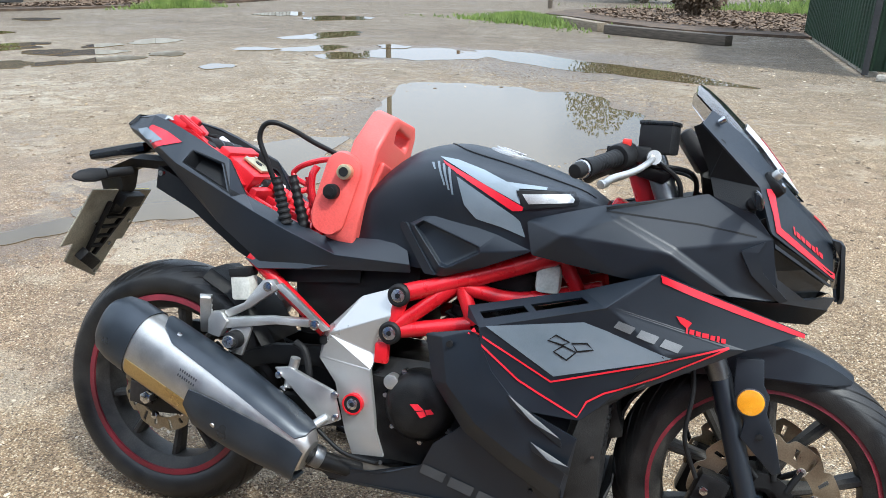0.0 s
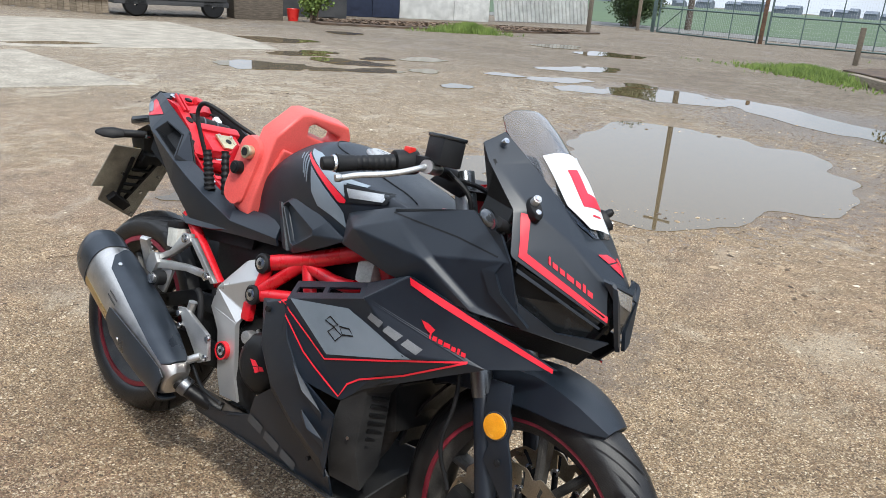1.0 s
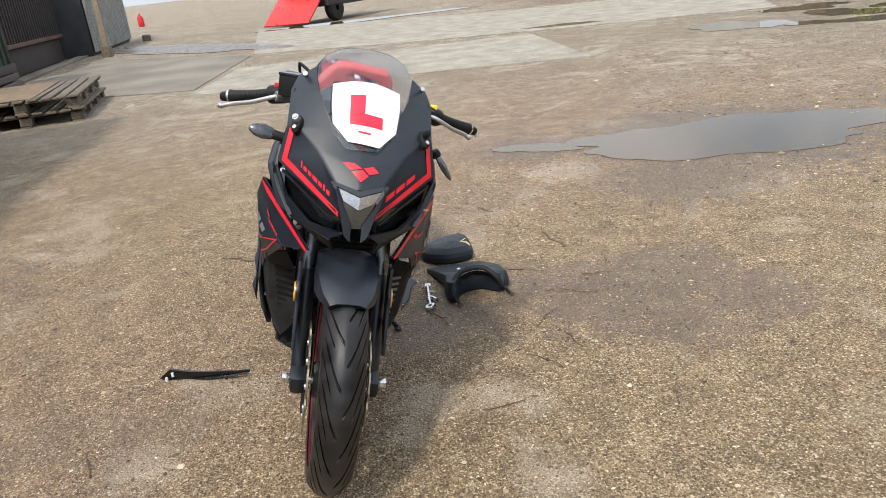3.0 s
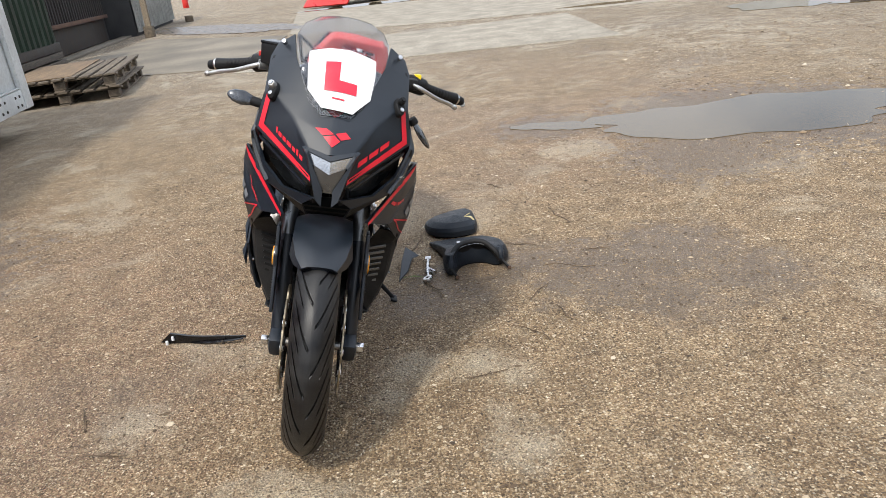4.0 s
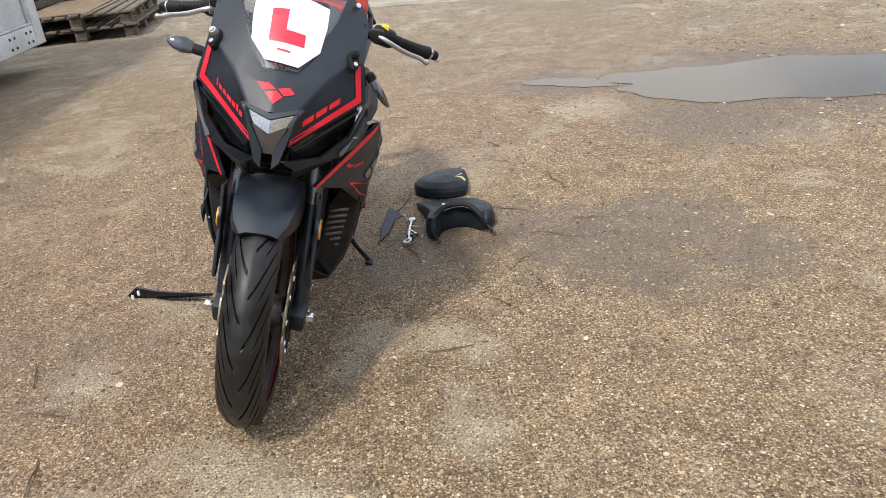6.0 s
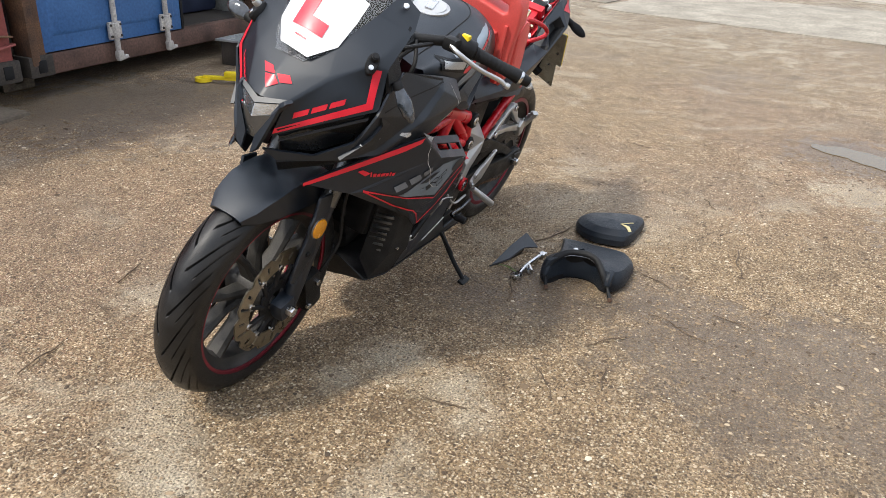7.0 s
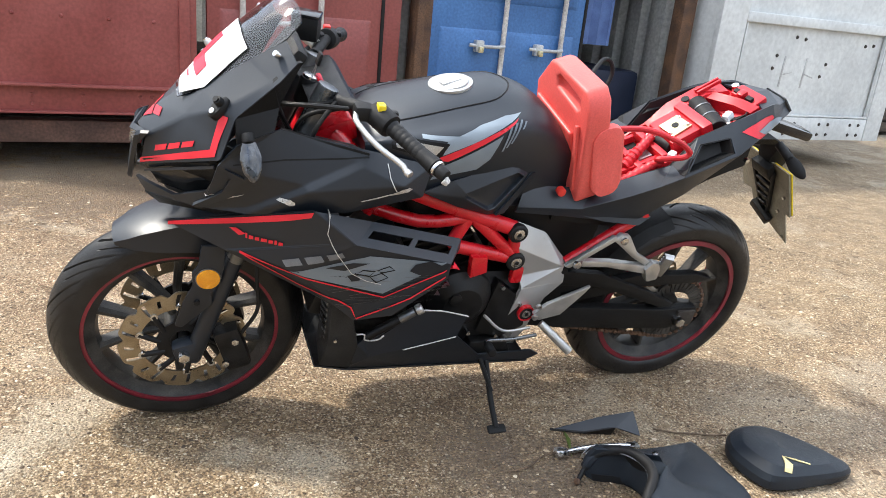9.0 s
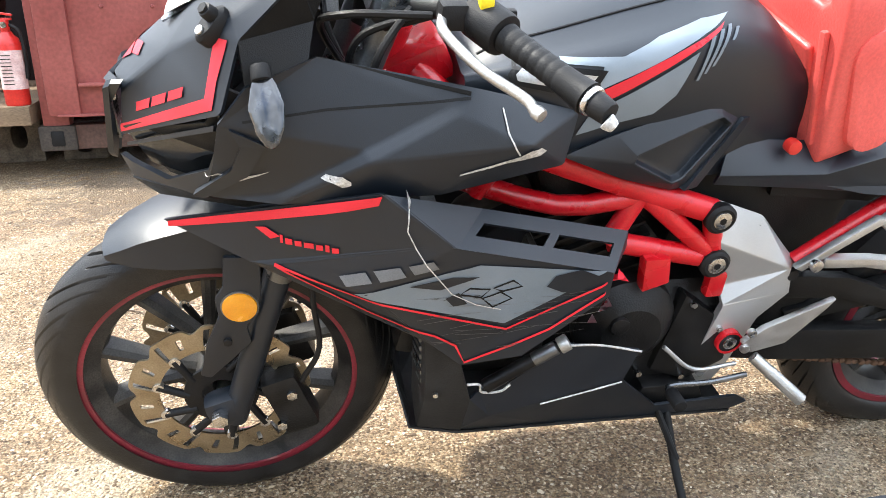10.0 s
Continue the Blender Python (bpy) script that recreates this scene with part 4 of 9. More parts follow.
def chips(name, label, cx, cy, rx, ry, turn, count, seed, z):
    """Bark and dead leaves strewn over an ellipse."""
    r = np.random.default_rng(seed)
    a, q = r.uniform(0, 6.283, count), np.sqrt(r.uniform(0, 1, count))
    x, y = rx * q * np.cos(a), ry * q * np.sin(a)
    c, w = math.cos(radians(turn)), math.sin(radians(turn))
    px, py = cx + c * x - w * y, cy + w * x + c * y
    d, ln, wd = r.uniform(0, 6.283, count), r.uniform(0.03, 0.11, count), r.uniform(0.01, 0.04, count)
    ux, uy = np.cos(d), np.sin(d)
    t1, t2 = r.uniform(-0.03, 0.03, count), r.uniform(-0.02, 0.02, count)
    zc = z + 0.02 + r.uniform(0, 0.03, count)
    V = np.stack([np.stack([px + i * ln * ux - j * wd * uy, py + i * ln * uy + j * wd * ux, zc + i * t1 + j * t2], -1) for i, j in ((-1, -0.4), (-0.2, -1), (1, 0.2), (0.1, 1))], 1).reshape(-1, 3)
    F = np.arange(count * 4).reshape(-1, 4)
    me = bpy.data.meshes.new(name)
    me.from_pydata(V.tolist(), [], F.tolist())
    me.materials.append(M_CHIPS)
    return tagged(new(name, me), label, "bark", kind="stuff")


def tuft_field(name, label, cx, cy, rx, ry, turn, count, tall, seed, mat):
    r = random.Random(seed)
    vs, fs = [], []
    c, s = math.cos(radians(turn)), math.sin(radians(turn))
    for _ in range(count):
        a, q = r.uniform(0, 6.283), abs(r.gauss(0, 0.55))
        q *= 0.75 + 0.30 * math.sin(3 * a + seed) + 0.22 * math.sin(7 * a + 2 * seed)
        x, y = rx * q * math.cos(a), ry * q * math.sin(a)
        x, y = cx + c * x - s * y, cy + s * x + c * y
        h, lean, w = tall * r.uniform(0.4, 1.0) * max(0.25, 1.1 - 0.6 * q), r.uniform(-0.5, 0.5), r.uniform(0.012, 0.03)
        d = r.uniform(0, 3.14)
        k = len(vs)
        vs += [(x - w * math.cos(d), y - w * math.sin(d), 0), (x + w * math.cos(d), y + w * math.sin(d), 0), (x + lean * h * 0.5 + 0.3 * w, y + lean * h * 0.3, h * 0.7), (x + lean * h, y + lean * h * 0.5, h)]
        fs += [(k, k + 1, k + 2), (k, k + 2, k + 3)]
    me = bpy.data.meshes.new(name)
    me.from_pydata(vs, [], fs)
    me.materials.append(mat)
    return tagged(new(name, me), label, "grass", kind="stuff")


chips("bark", "dead leaves and bark strewn behind the sleepers", 2.7, 18.2, 5.6, 3.0, -35, 9000, 51, 0.05)
chips("bark", "dead leaves and bark beside the sheds", -15.2, 19.4, 5.2, 1.3, 70, 7000, 52, 0.06)
tuft_field("grass", "bright green weeds along the yard edge", -3.1, 16.2, 2.3, 1.0, -35, 4200, 0.26, 41, M_GRASS)
tuft_field("grass", "tufts of grass by the leaf litter", -13.3, 17.4, 1.5, 0.35, 55, 2500, 0.35, 42, M_GRASS)
tuft_field("grass", "rough green growth under the trees", 4.5, 21.5, 5.0, 1.4, -20, 6000, 0.5, 43, M_GRASS)
tuft_field("grass", "weeds by the wooden fence", -24.0, 8.6, 2.2, 0.6, 10, 2500, 0.4, 44, M_GRASS)

# gates in the far fence
M_GATE = surf("grey_green_gate_steel", (0.055, 0.085, 0.080), (0.10, 0.135, 0.13), 3, 0.5, metal=0.3, bump=0.2, grain=60)


def gate(a, b, label, brace):
    a, b = Vector((*a, 0)), Vector((*b, 0))
    d = b - a
    L = d.length
    g = thing("gate", label, "gate", pose(a.x, a.y, -0.08, 0, 0, math.degrees(math.atan2(d.y, d.x))), "yard gates")
    for x in (0.05, L - 0.05):
        part("stile", rod((x, 0, 0.08), (x, 0, 2.25), 0.04, segs=12), M_GATE, g)
    for z in (0.12, 1.15, 2.22):
        part("rail", rod((0.05, 0, z), (L - 0.05, 0, z), 0.032, segs=12), M_GATE, g)
    for k in range(1, 4):
        part("upright", rod((L * k / 4, 0, 0.12), (L * k / 4, 0, 2.22), 0.022, segs=10), M_GATE, g)
    part("brace", rod((0.08, 0, 0.15) if brace else (L - 0.08, 0, 0.15), (L * 0.25, 0, 1.12) if brace else (L * 0.75, 0, 1.12), 0.02, segs=10), M_GATE, g)
    bm = bmesh.new()
    for k in range(int(L / 0.09)):
        box((0.003, 0.003, 2.08), (0.09 + 0.09 * k, 0, 1.17), 0, (0, 0, 0), bm)
    for k in range(14):
        box((L - 0.1, 0.003, 0.003), (L / 2, 0, 0.2 + 0.15 * k), 0, (0, 0, 0), bm)
    part("mesh", bm, M_GALV, g, "thin wire mesh", 0)
    return g


gate((-14.0, 32.1), (-8.85, 30.2), "tall grey-green mesh gate standing shut", True)
gate((-8.5, 30.15), (-3.6, 31.3), "tall grey-green mesh gate standing shut", False)
gate((-3.4, 31.4), (3.0, 32.5), "grey-green mesh fence panel", False)
for x, y in ((-14.25, 32.2), (-8.67, 30.1), (-3.5, 31.35)):
    tagged(part("gate_post", box((0.14, 0.14, 2.4), (0, 0, 1.2), 0.02), M_RUST if x > -9 and x < -8 else M_GATE, None), "square grey-green steel gate post", "post", "gate posts").matrix_basis = pose(x, y, 0)
for x, y, h in ((-13.15, 24.4, 1.25), (-14.9, 32.0, 1.5), (-3.5, 22.2, 1.0)):
    tagged(part("timber_bollard", box((0.13, 0.13, h), (0, 0, h / 2), 0.02), M_WOOD, None), "short weathered timber post", "post", "short timber posts").matrix_basis = pose(x, y, 0)
tagged(part("field", flat([(-400, 39.5), (400, 39.5), (700, 900), (-900, 900)], -0.03, 0.03), M_FIELD, None, "", 0), "flat green field beyond the gates", "field", kind="structure")
tagged(part("track", flat([(-60, 33.2), (30, 34.4), (30, 39.4), (-60, 39.4)], -0.03, 0.02), M_TRACK, None, "", 0), "pale concrete track beyond the gates", "road", kind="structure")
M_HAZE = surf("hazy_far_town", (0.085, 0.105, 0.135), (0.15, 0.17, 0.20), 0.05, 0.9, bump=0.0, grain=1)
rnd = random.Random(9)
for k in range(46):
    x = -420 + 13 * k + rnd.uniform(-5, 5)
    w, h = rnd.uniform(6, 18), rnd.uniform(2.5, 5.5)
    b = thing("far_house", "hazy distant house with a pitched roof", "house", pose(x, 620 + rnd.uniform(-20, 20), 0), "far houses")
    part("wall", box((w, 9, h), (0, 0, h / 2), 0), M_HAZE, b)
    part("roof", loft([[(-w / 2, -5, h), (w / 2, -5, h), (w / 2, 5, h), (-w / 2, 5, h)], [(-w / 2, -0.2, h + 2), (w / 2, -0.2, h + 2), (w / 2, 0.2, h + 2), (-w / 2, 0.2, h + 2)]]), M_HAZE, b)

# sheds on the far left
wf = thing("wooden_fence", "bleached upright board fence", "fence", pose(-18.9, 8.95, 0, 0, 0, 204))
for k in range(34):
    part("board", box((0.19, 0.03, 1.7 + 0.05 * (k % 3)), (0.1 + 0.205 * k, 0, 0.88), 0.006), M_WOODPALE, wf)
for z in (0.4, 1.35):
    part("rail", box((7.0, 0.05, 0.09), (3.5, 0.04, z), 0.008), M_WOODPALE, wf)
trailer = thing("site_trailer", "white trailer on a dark chassis beside the fence", "trailer", pose(-18.5, 9.0, 0, 0, 0, 75))
part("body", box((3.0, 2.2, 1.6), (1.5, 1.2, 1.75), 0.05), M_CONT_WHITE, trailer)
part("lower_body", box((3.0, 2.16, 0.5), (1.5, 1.2, 0.70), 0.03), M_SHED, trailer)
part("chassis", box((3.1, 2.1, 0.14), (1.5, 1.2, 0.38), 0.02), M_SHED, trailer)
for x in (0.5, 2.6):
    part("wheel", lathe([(0.05, -0.1), (0.28, -0.1), (0.32, -0.05), (0.32, 0.05), (0.28, 0.1), (0.05, 0.1)], 28, (x, 0.25, 0.32)), M_RUBBER, trailer)
tagged(part("brown_box", box((1.5, 0.8, 1.1), (0, 0, 0.55), 0.02), M_WOODDARK, None), "dark brown timber crate", "crate").matrix_basis = pose(-18.3, 13.2, 0, 0, 0, 72)
tagged(part("red_bucket", lathe([(0.0, 0.0), (0.15, 0.0), (0.20, 0.36), (0.185, 0.36), (0.0, 0.02)], 24, closed=False), M_GAS, None), "red bucket by the crate", "bucket").matrix_basis = pose(-17.6, 14.1, 0, 90, 0, 0)
for k, (x, y, w, mat, lab) in enumerate(((-19.6, 16.4, 2.8, M_SHED, "dark grey shed"), (-20.3, 20.0, 2.6, M_NAVY, "dark blue steel shed"), (-19.4, 23.4, 4.4, M_CONT_GREY, "pale grey rendered shed"))):
    sh = thing("yard_shed", lab + " along the yard edge", "shed", pose(x, y, 0, 0, 0, 68))
    part("wall", box((w, 2.5, 2.4), (0, 1.3, 1.2), 0.02), mat, sh)
    part("roof", box((w + 0.2, 2.8, 0.1), (0, 1.3, 2.45), 0.02), M_SHED, sh)
    part("door_leaf", box((0.8, 0.04, 1.95), (w * 0.2, 0.03, 1.0), 0.01), mat, sh)
lying = thing("stacked_sheeting", "pale corrugated sheets leaning on a bank", "sheeting", pose(-18.4, 29.5, 0, 0, 0, 76))
bm = corrugated(6.0, 1.3, 0.25, 0.05)
bm.transform(pose(-3, 0, 0.05, -14, 0, 0))
part("sheet", bm, M_CONT_GREY, lying, "", 20)

# vehicle with a red ramp
truck = thing("ramp_truck", "dark vehicle with a red loading ramp lowered", "truck", pose(-23.1, -1.3, 0, 0, 0, 55))
part("body", box((2.0, 3.4, 1.7), (0, 2.6, 1.35), 0.08), M_SHED, truck)
for x in (-0.85, 0.85):
    part("wheel", lathe([(0.1, -0.14), (0.36, -0.14), (0.42, -0.07), (0.42, 0.07), (0.36, 0.14), (0.1, 0.14)], 28, (0, 0, 0)), M_RUBBER, truck).matrix_basis = pose(x, 1.4, 0.42, 0, 0, 90)
rm = slab([(-0.9, 0), (0.9, 0), (0.9, 0.05), (-0.9, 0.05)], -0.75, 0.75, 0.01)
rm.transform(pose(0, 0.40, 0.52, 38, 0, 0))
part("ramp", rm, M_GAS, truck, "red loading ramp")


def bush(name, label, cx, cy, rx, ry, h, count, seed, mat, base=0.1):
    """A shrub: stems and a crown of many small leaves, with gaps."""
    r = random.Random(seed)
    t = thing(name, label, "bush", pose(cx, cy, 0))
    bm = bmesh.new()
    lobes = []
    for k in range(9):
        a = r.uniform(0, 6.28)
        lobes.append((rx * 0.6 * math.cos(a) * r.random(), ry * 0.6 * math.sin(a) * r.random(), h * r.uniform(0.35, 0.8), r.uniform(0.35, 0.6)))
        tube([(0.1 * math.cos(a), 0.1 * math.sin(a), 0), (lobes[-1][0] * 0.5, lobes[-1][1] * 0.5, lobes[-1][2] * 0.5), lobes[-1][:3]], 0.03, 6, 3, bm, 0.3)
    part("stems", bm, M_STICK, t)
    vs, fs = [], []
    for _ in range(count):
        lx, ly, lz, s = r.choice(lobes)
        a, b, q = r.uniform(0, 6.28), math.acos(r.uniform(-1, 1)), r.random() ** 0.4
        c = Vector((lx + rx * s * q * math.sin(b) * math.cos(a), ly + ry * s * q * math.sin(b) * math.sin(a), max(base, lz + h * 0.38 * q * math.cos(b))))
        u = Vector((r.uniform(-1, 1), r.uniform(-1, 1), r.uniform(-1, 1))).normalized()
        v = u.cross(Vector((r.uniform(-1, 1), r.uniform(-1, 1), r.uniform(-1, 1)))).normalized()
        sz = r.uniform(0.04, 0.09)
        k = len(vs)
        vs += [c - u * sz, c + v * sz * 0.5, c + u * sz, c - v * sz * 0.5]
        fs.append((k, k + 1, k + 2, k + 3))
    me = bpy.data.meshes.new("leaves")
    me.from_pydata(vs, [], fs)
    me.materials.append(mat)
    ob = new("leaves", me)
    ob.parent = t
    return t


bush("bush", "yellow-green shrub in front of the sheds", -17.0, 14.4, 0.8, 0.6, 1.2, 2600, 61, M_GRASS)
bush("bush", "dark green bush beside the gate", -17.4, 36.6, 2.0, 2.2, 4.6, 22000, 62, M_LEAF, 0.05)
bush("bush", "dense dark shrub at the foot of the gate", -17.0, 35.6, 2.3, 2.2, 2.6, 9000, 66, M_LEAF, 0.05)
bush("bush", "dense dark hedge behind the leaf litter", -1.0, 27.2, 3.0, 1.4, 4.6, 22000, 67, M_LEAF, 0.05)
bush("bush", "dark hedge behind the leaf litter", 3.8, 25.8, 3.8, 1.6, 5.6, 22000, 63, M_LEAF, 0.05)
bush("bush", "dark hedge behind the leaf litter", 8.5, 23.5, 4.2, 1.8, 7.0, 12000, 64, M_LEAF)
bush("bush", "dry brown shrub at the hedge foot", 0.6, 19.0, 0.9, 0.7, 0.8, 1500, 65, M_STICK)


pole = thing("utility_pole", "tall timber utility pole behind the gate bush", "utility pole", pose(-15.0, 38.0, 0))
part("shaft", rod((0, 0, 0), (0, 0, 11.0), 0.17, 0.11, segs=14), M_WOODDARK, pole)
part("crossarm", box((1.6, 0.10, 0.12), (0, 0.12, 10.4), 0.01), M_WOODDARK, pole)

# ---- the motorcycle, leaning on its stand; its own space: x ahead, y to its left, z up its middle plane ----
LEAN_POSE = pose(0, -0.092, 0, -15, 0, 0.8)
bike = thing("motorcycle", "matt black sports motorcycle with red frame, seats removed, on its stand", "motorcycle", LEAN_POSE)
REAR, FRONT = (-0.675, 0, 0.29), (0.672, 0, 0.283)
RR, FR = 0.303, 0.287


def tyre_mesh(R, half, centre, teeth):
    """A treaded tyre: the rows of the mesh sweep back from the crown, and long and short grooves run along them."""
    prof = [(0.2215, -0.78), (0.2245, -0.84), (0.236, -0.95), (0.253, -1.0), (0.268, -0.985)]
    step = 24
    n = teeth * step
    across = [(R - 0.034 * abs(v) ** 2.3 - 0.004 * abs(v), v) for v in [(-12 + k) / 12.6 for k in range(25)]]
    scale = (R - 0.040) / 0.268
    full = [(r * scale if r > 0.23 else r, y) for r, y in prof] + across + [(r * scale if r > 0.23 else r, -y) for r, y in prof[::-1]]
    m = len(full)
    vs, fs = [], []
    for k in range(n):
        for j, (r, v) in enumerate(full):
            w = abs(v)
            a = 2 * math.pi * (k / n + (0.55 * w + 1.05 * w * w) / teeth)
            if 5 <= j < 30:
                q = (k + (step // 2 if v > 0 else 0)) % step
                long_cut = q in (0, 1) and 0.08 < w < 0.80
                short_cut = q == 12 and 0.50 < w < 0.99
                if long_cut or short_cut:
                    r -= 0.0065
            vs.append((centre[0] + r * math.cos(a), centre[1] + v * half, centre[2] + r * math.sin(a)))
    for k in range(n):
        for j in range(m):
            fs.append((k * m + j, k * m + (j + 1) % m, (k + 1) % n * m + (j + 1) % m, (k + 1) % n * m + j))
    bm = bmesh.new()
    me = bpy.data.meshes.new("tmp")
    me.from_pydata(vs, [], fs)
    bm.from_mesh(me)
    bpy.data.meshes.remove(me)
    bmesh.ops.recalc_face_normals(bm, faces=bm.faces[:])
    return bm


def wheel(name, R, half, c, teeth):
    w = part(name, lathe([(0.2235, -half * 0.82), (0.214, -half * 0.84), (0.206, -half * 0.66), (0.188, -half * 0.45), (0.182, 0), (0.188, half * 0.45), (0.206, half * 0.66),
                          (0.214, half * 0.84), (0.2235, half * 0.82), (0.205, half * 0.5), (0.198, 0), (0.205, -half * 0.5)], 72, c), M_RIM, bike, "dusty black cast alloy wheel with red rim tape")
    part("tyre", tyre_mesh(R, half, c, teeth), M_TYRE, w, "worn dusty black rubber tyre", 40)
    for s in (1, -1):
        part("rim_tape", lathe([(0.2235, s * half * 0.865), (0.2095, s * half * 0.890), (0.2095, s * half * 0.80), (0.2235, s * half * 0.80)], 90, c), M_TAPE, w, "thin red rim tape")
    part("hub", lathe([(0.016, -0.055), (0.036, -0.055), (0.044, -0.03), (0.044, 0.03), (0.036, 0.055), (0.016, 0.055)], 32, c), M_RIM, w)
    for k in range(10):
        base = 2 * math.pi * (k // 2) / 5 + (0.13 if k % 2 else -0.13)
        tip = 2 * math.pi * (k // 2) / 5 + (0.30 if k % 2 else -0.30)
        bm = bmesh.new()
        rings = []
        for r, a, wy, wt in ((0.036, base, 0.026, 0.013), (0.10, base + (tip - base) * 0.4, 0.018, 0.009), (0.193, tip, 0.024, 0.011)):
            x, z = c[0] + r * math.cos(a), c[2] + r * math.sin(a)
            tx, tz = -math.sin(a), math.cos(a)
            rings.append([(x + tx * wt * u, c[1] + wy * v, z + tz * wt * u) for u, v in ((-1, -0.6), (-0.4, -1), (0.4, -1), (1, -0.6), (1, 0.6), (0.4, 1), (-0.4, 1), (-1, 0.6))])
        part("spoke", loft(rings, bm=bm), M_RIM, w)
    return w


rear_wheel = wheel("rear_wheel", RR, 0.066, REAR, 19)
front_wheel = wheel("front_wheel", FR, 0.052, FRONT, 17)


def petal_disc(R, r_in, c, y, waves):
    """A wave-edged brake disc with slots through it."""
    bm = bmesh.new()
    n, rows = waves * 18, 7
    vs = []
    for k in range(n):
        a = 2 * math.pi * k / n
        out = R * (1 - 0.085 * max(0, math.cos(a * waves)) ** 3)
        vs.append([[bm.verts.new((c[0] + rr * math.cos(a + 2.2 * (rr - r_in)), y + d, c[2] + rr * math.sin(a + 2.2 * (rr - r_in)))) for d in (-0.002, 0.002)] for rr in [r_in + (out - r_in) * j / rows for j in range(rows + 1)]])
    keep = set()
    for k in range(n):
        for j in range(rows):
            ph = k % 18
            if not (1 <= j <= 5 and 4 <= ph < 6) and not (j in (2, 3, 4) and 12 <= ph < 14):
                keep.add((k, j))
    for k, j in keep:
        a, b, q = vs[k], vs[(k + 1) % n], (k + 1) % n
        for d, flip in ((0, False), (1, True)):
            f = [a[j][d], a[j + 1][d], b[j + 1][d], b[j][d]]
            bm.faces.new(f[::-1] if flip else f)
        for other, p1, p2 in (((k, j + 1), a[j + 1], b[j + 1]), ((k, j - 1), a[j], b[j]), (((k + 1) % n, j), b[j], b[j + 1]), (((k - 1) % n, j), a[j], a[j + 1])):
            if other not in keep:
                bm.faces.new((p1[0], p2[0], p2[1], p1[1]))
    bmesh.ops.recalc_face_normals(bm, faces=bm.faces[:])
    return bm


def brake(wheel_ob, c, y, R, r_in, waves, arms):
    d = part("brake_disc", petal_disc(R, r_in, c, y, waves), M_DISC, wheel_ob, "bronze-grey wave-edged brake disc", 20)
    bm = lathe([(0.030, y - 0.003), (0.058, y - 0.003), (0.058, y + 0.003), (0.030, y + 0.003)], 40, c)
    part("disc_carrier", bm, M_RUBBER, d)
    for k in range(arms):
        a = 2 * math.pi * k / arms
        part("carrier_arm", rod((c[0] + 0.05 * math.cos(a), y, c[2] + 0.05 * math.sin(a)), (c[0] + (r_in + 0.004) * math.cos(a + 0.25), y, c[2] + (r_in + 0.004) * math.sin(a + 0.25)), 0.0065), M_RUBBER, d)
    for k in range(arms):
        a = 2 * math.pi * k / arms + 0.25
        p = (c[0] + (r_in + 0.002) * math.cos(a), y, c[2] + (r_in + 0.002) * math.sin(a))
        part("disc_button", rod((p[0], y - 0.005, p[2]), (p[0], y + 0.005, p[2]), 0.0088, segs=14, bevel=0.001), M_CHROME, d)


for s in (1, -1):
    brake(front_wheel, FRONT, 0.072 * s, 0.140, 0.094, 10, 10)
brake(rear_wheel, REAR, -0.068, 0.108, 0.075, 8, 6)
part("sprocket", petal_disc(0.102, 0.062, REAR, 0.078, 18), M_RIM, rear_wheel, "dark rear chain sprocket", 20)

# --- front fork, mudguard and reflectors ---
for s in (1, -1):
    fork = part("fork_leg", rod((0.655, s * 0.091, 0.245), (0.565, s * 0.091, 0.53), 0.0205, segs=20, bevel=0.003), M_BLACK, bike, "black front fork leg")
    part("fork_tube", rod((0.567, s * 0.091, 0.52), (0.40, s * 0.091, 0.925), 0.0215, segs=20, bevel=0.002), M_MUFF, fork, "grey fork tube")
    part("axle_clamp", box((0.058, 0.042, 0.058), (0.666, s * 0.091, 0.27), 0.016, (0, 18, 0)), M_BLACK, fork)
    part("axle_nut", rod((FRONT[0], s * 0.112, FRONT[2] - 0.008), (FRONT[0], s * 0.130, FRONT[2] - 0.008), 0.0135, segs=6, bevel=0.002), M_CHROME, fork)
    guard = part("fork_guard", slab([(0.588, 0.568), (0.636, 0.572), (0.642, 0.522), (0.655, 0.502), (0.653, 0.470), (0.674, 0.425), (0.691, 0.362), (0.676, 0.356), (0.612, 0.418), (0.616, 0.450), (0.598, 0.470), (0.590, 0.515)], s * 0.1155, s * 0.107, 0.003), M_BLACK, fork)
    part("reflector_rim", rod((0.622, s * 0.112, 0.488), (0.622, s * 0.118, 0.488), 0.0268, segs=36, bevel=0.002), M_MUFF, guard)
    part("reflector", rod((0.622, s * 0.114, 0.488), (0.622, s * 0.1215, 0.488), 0.0245, segs=36, bevel=0.003), M_AMBER, guard, "round amber side reflector")
    part("guard_bolt", rod((0.645, s * 0.112, 0.425), (0.645, s * 0.120, 0.425), 0.007, segs=6, bevel=0.001), M_RUBBER, guard)
    cal = part("brake_caliper", box((0.06, 0.05, 0.12), (0.565, s * 0.082, 0.27), 0.012, (0, 18, 0)), M_ENGINE, fork, "black brake caliper")
    for dz in (-0.035, 0.03):
        part("caliper_bolt", rod((0.57 - dz * 0.3, s * 0.106, 0.27 + dz), (0.57 - dz * 0.3, s * 0.114, 0.27 + dz), 0.009, segs=6, bevel=0.001), M_CHROME, cal)
    part("brake_hose", tube([(0.545, s * 0.10, 0.32), (0.515, s * 0.115, 0.40), (0.52, s * 0.11, 0.50), (0.50, s * 0.10, 0.62)], 0.0045), M_RUBBER, fork)
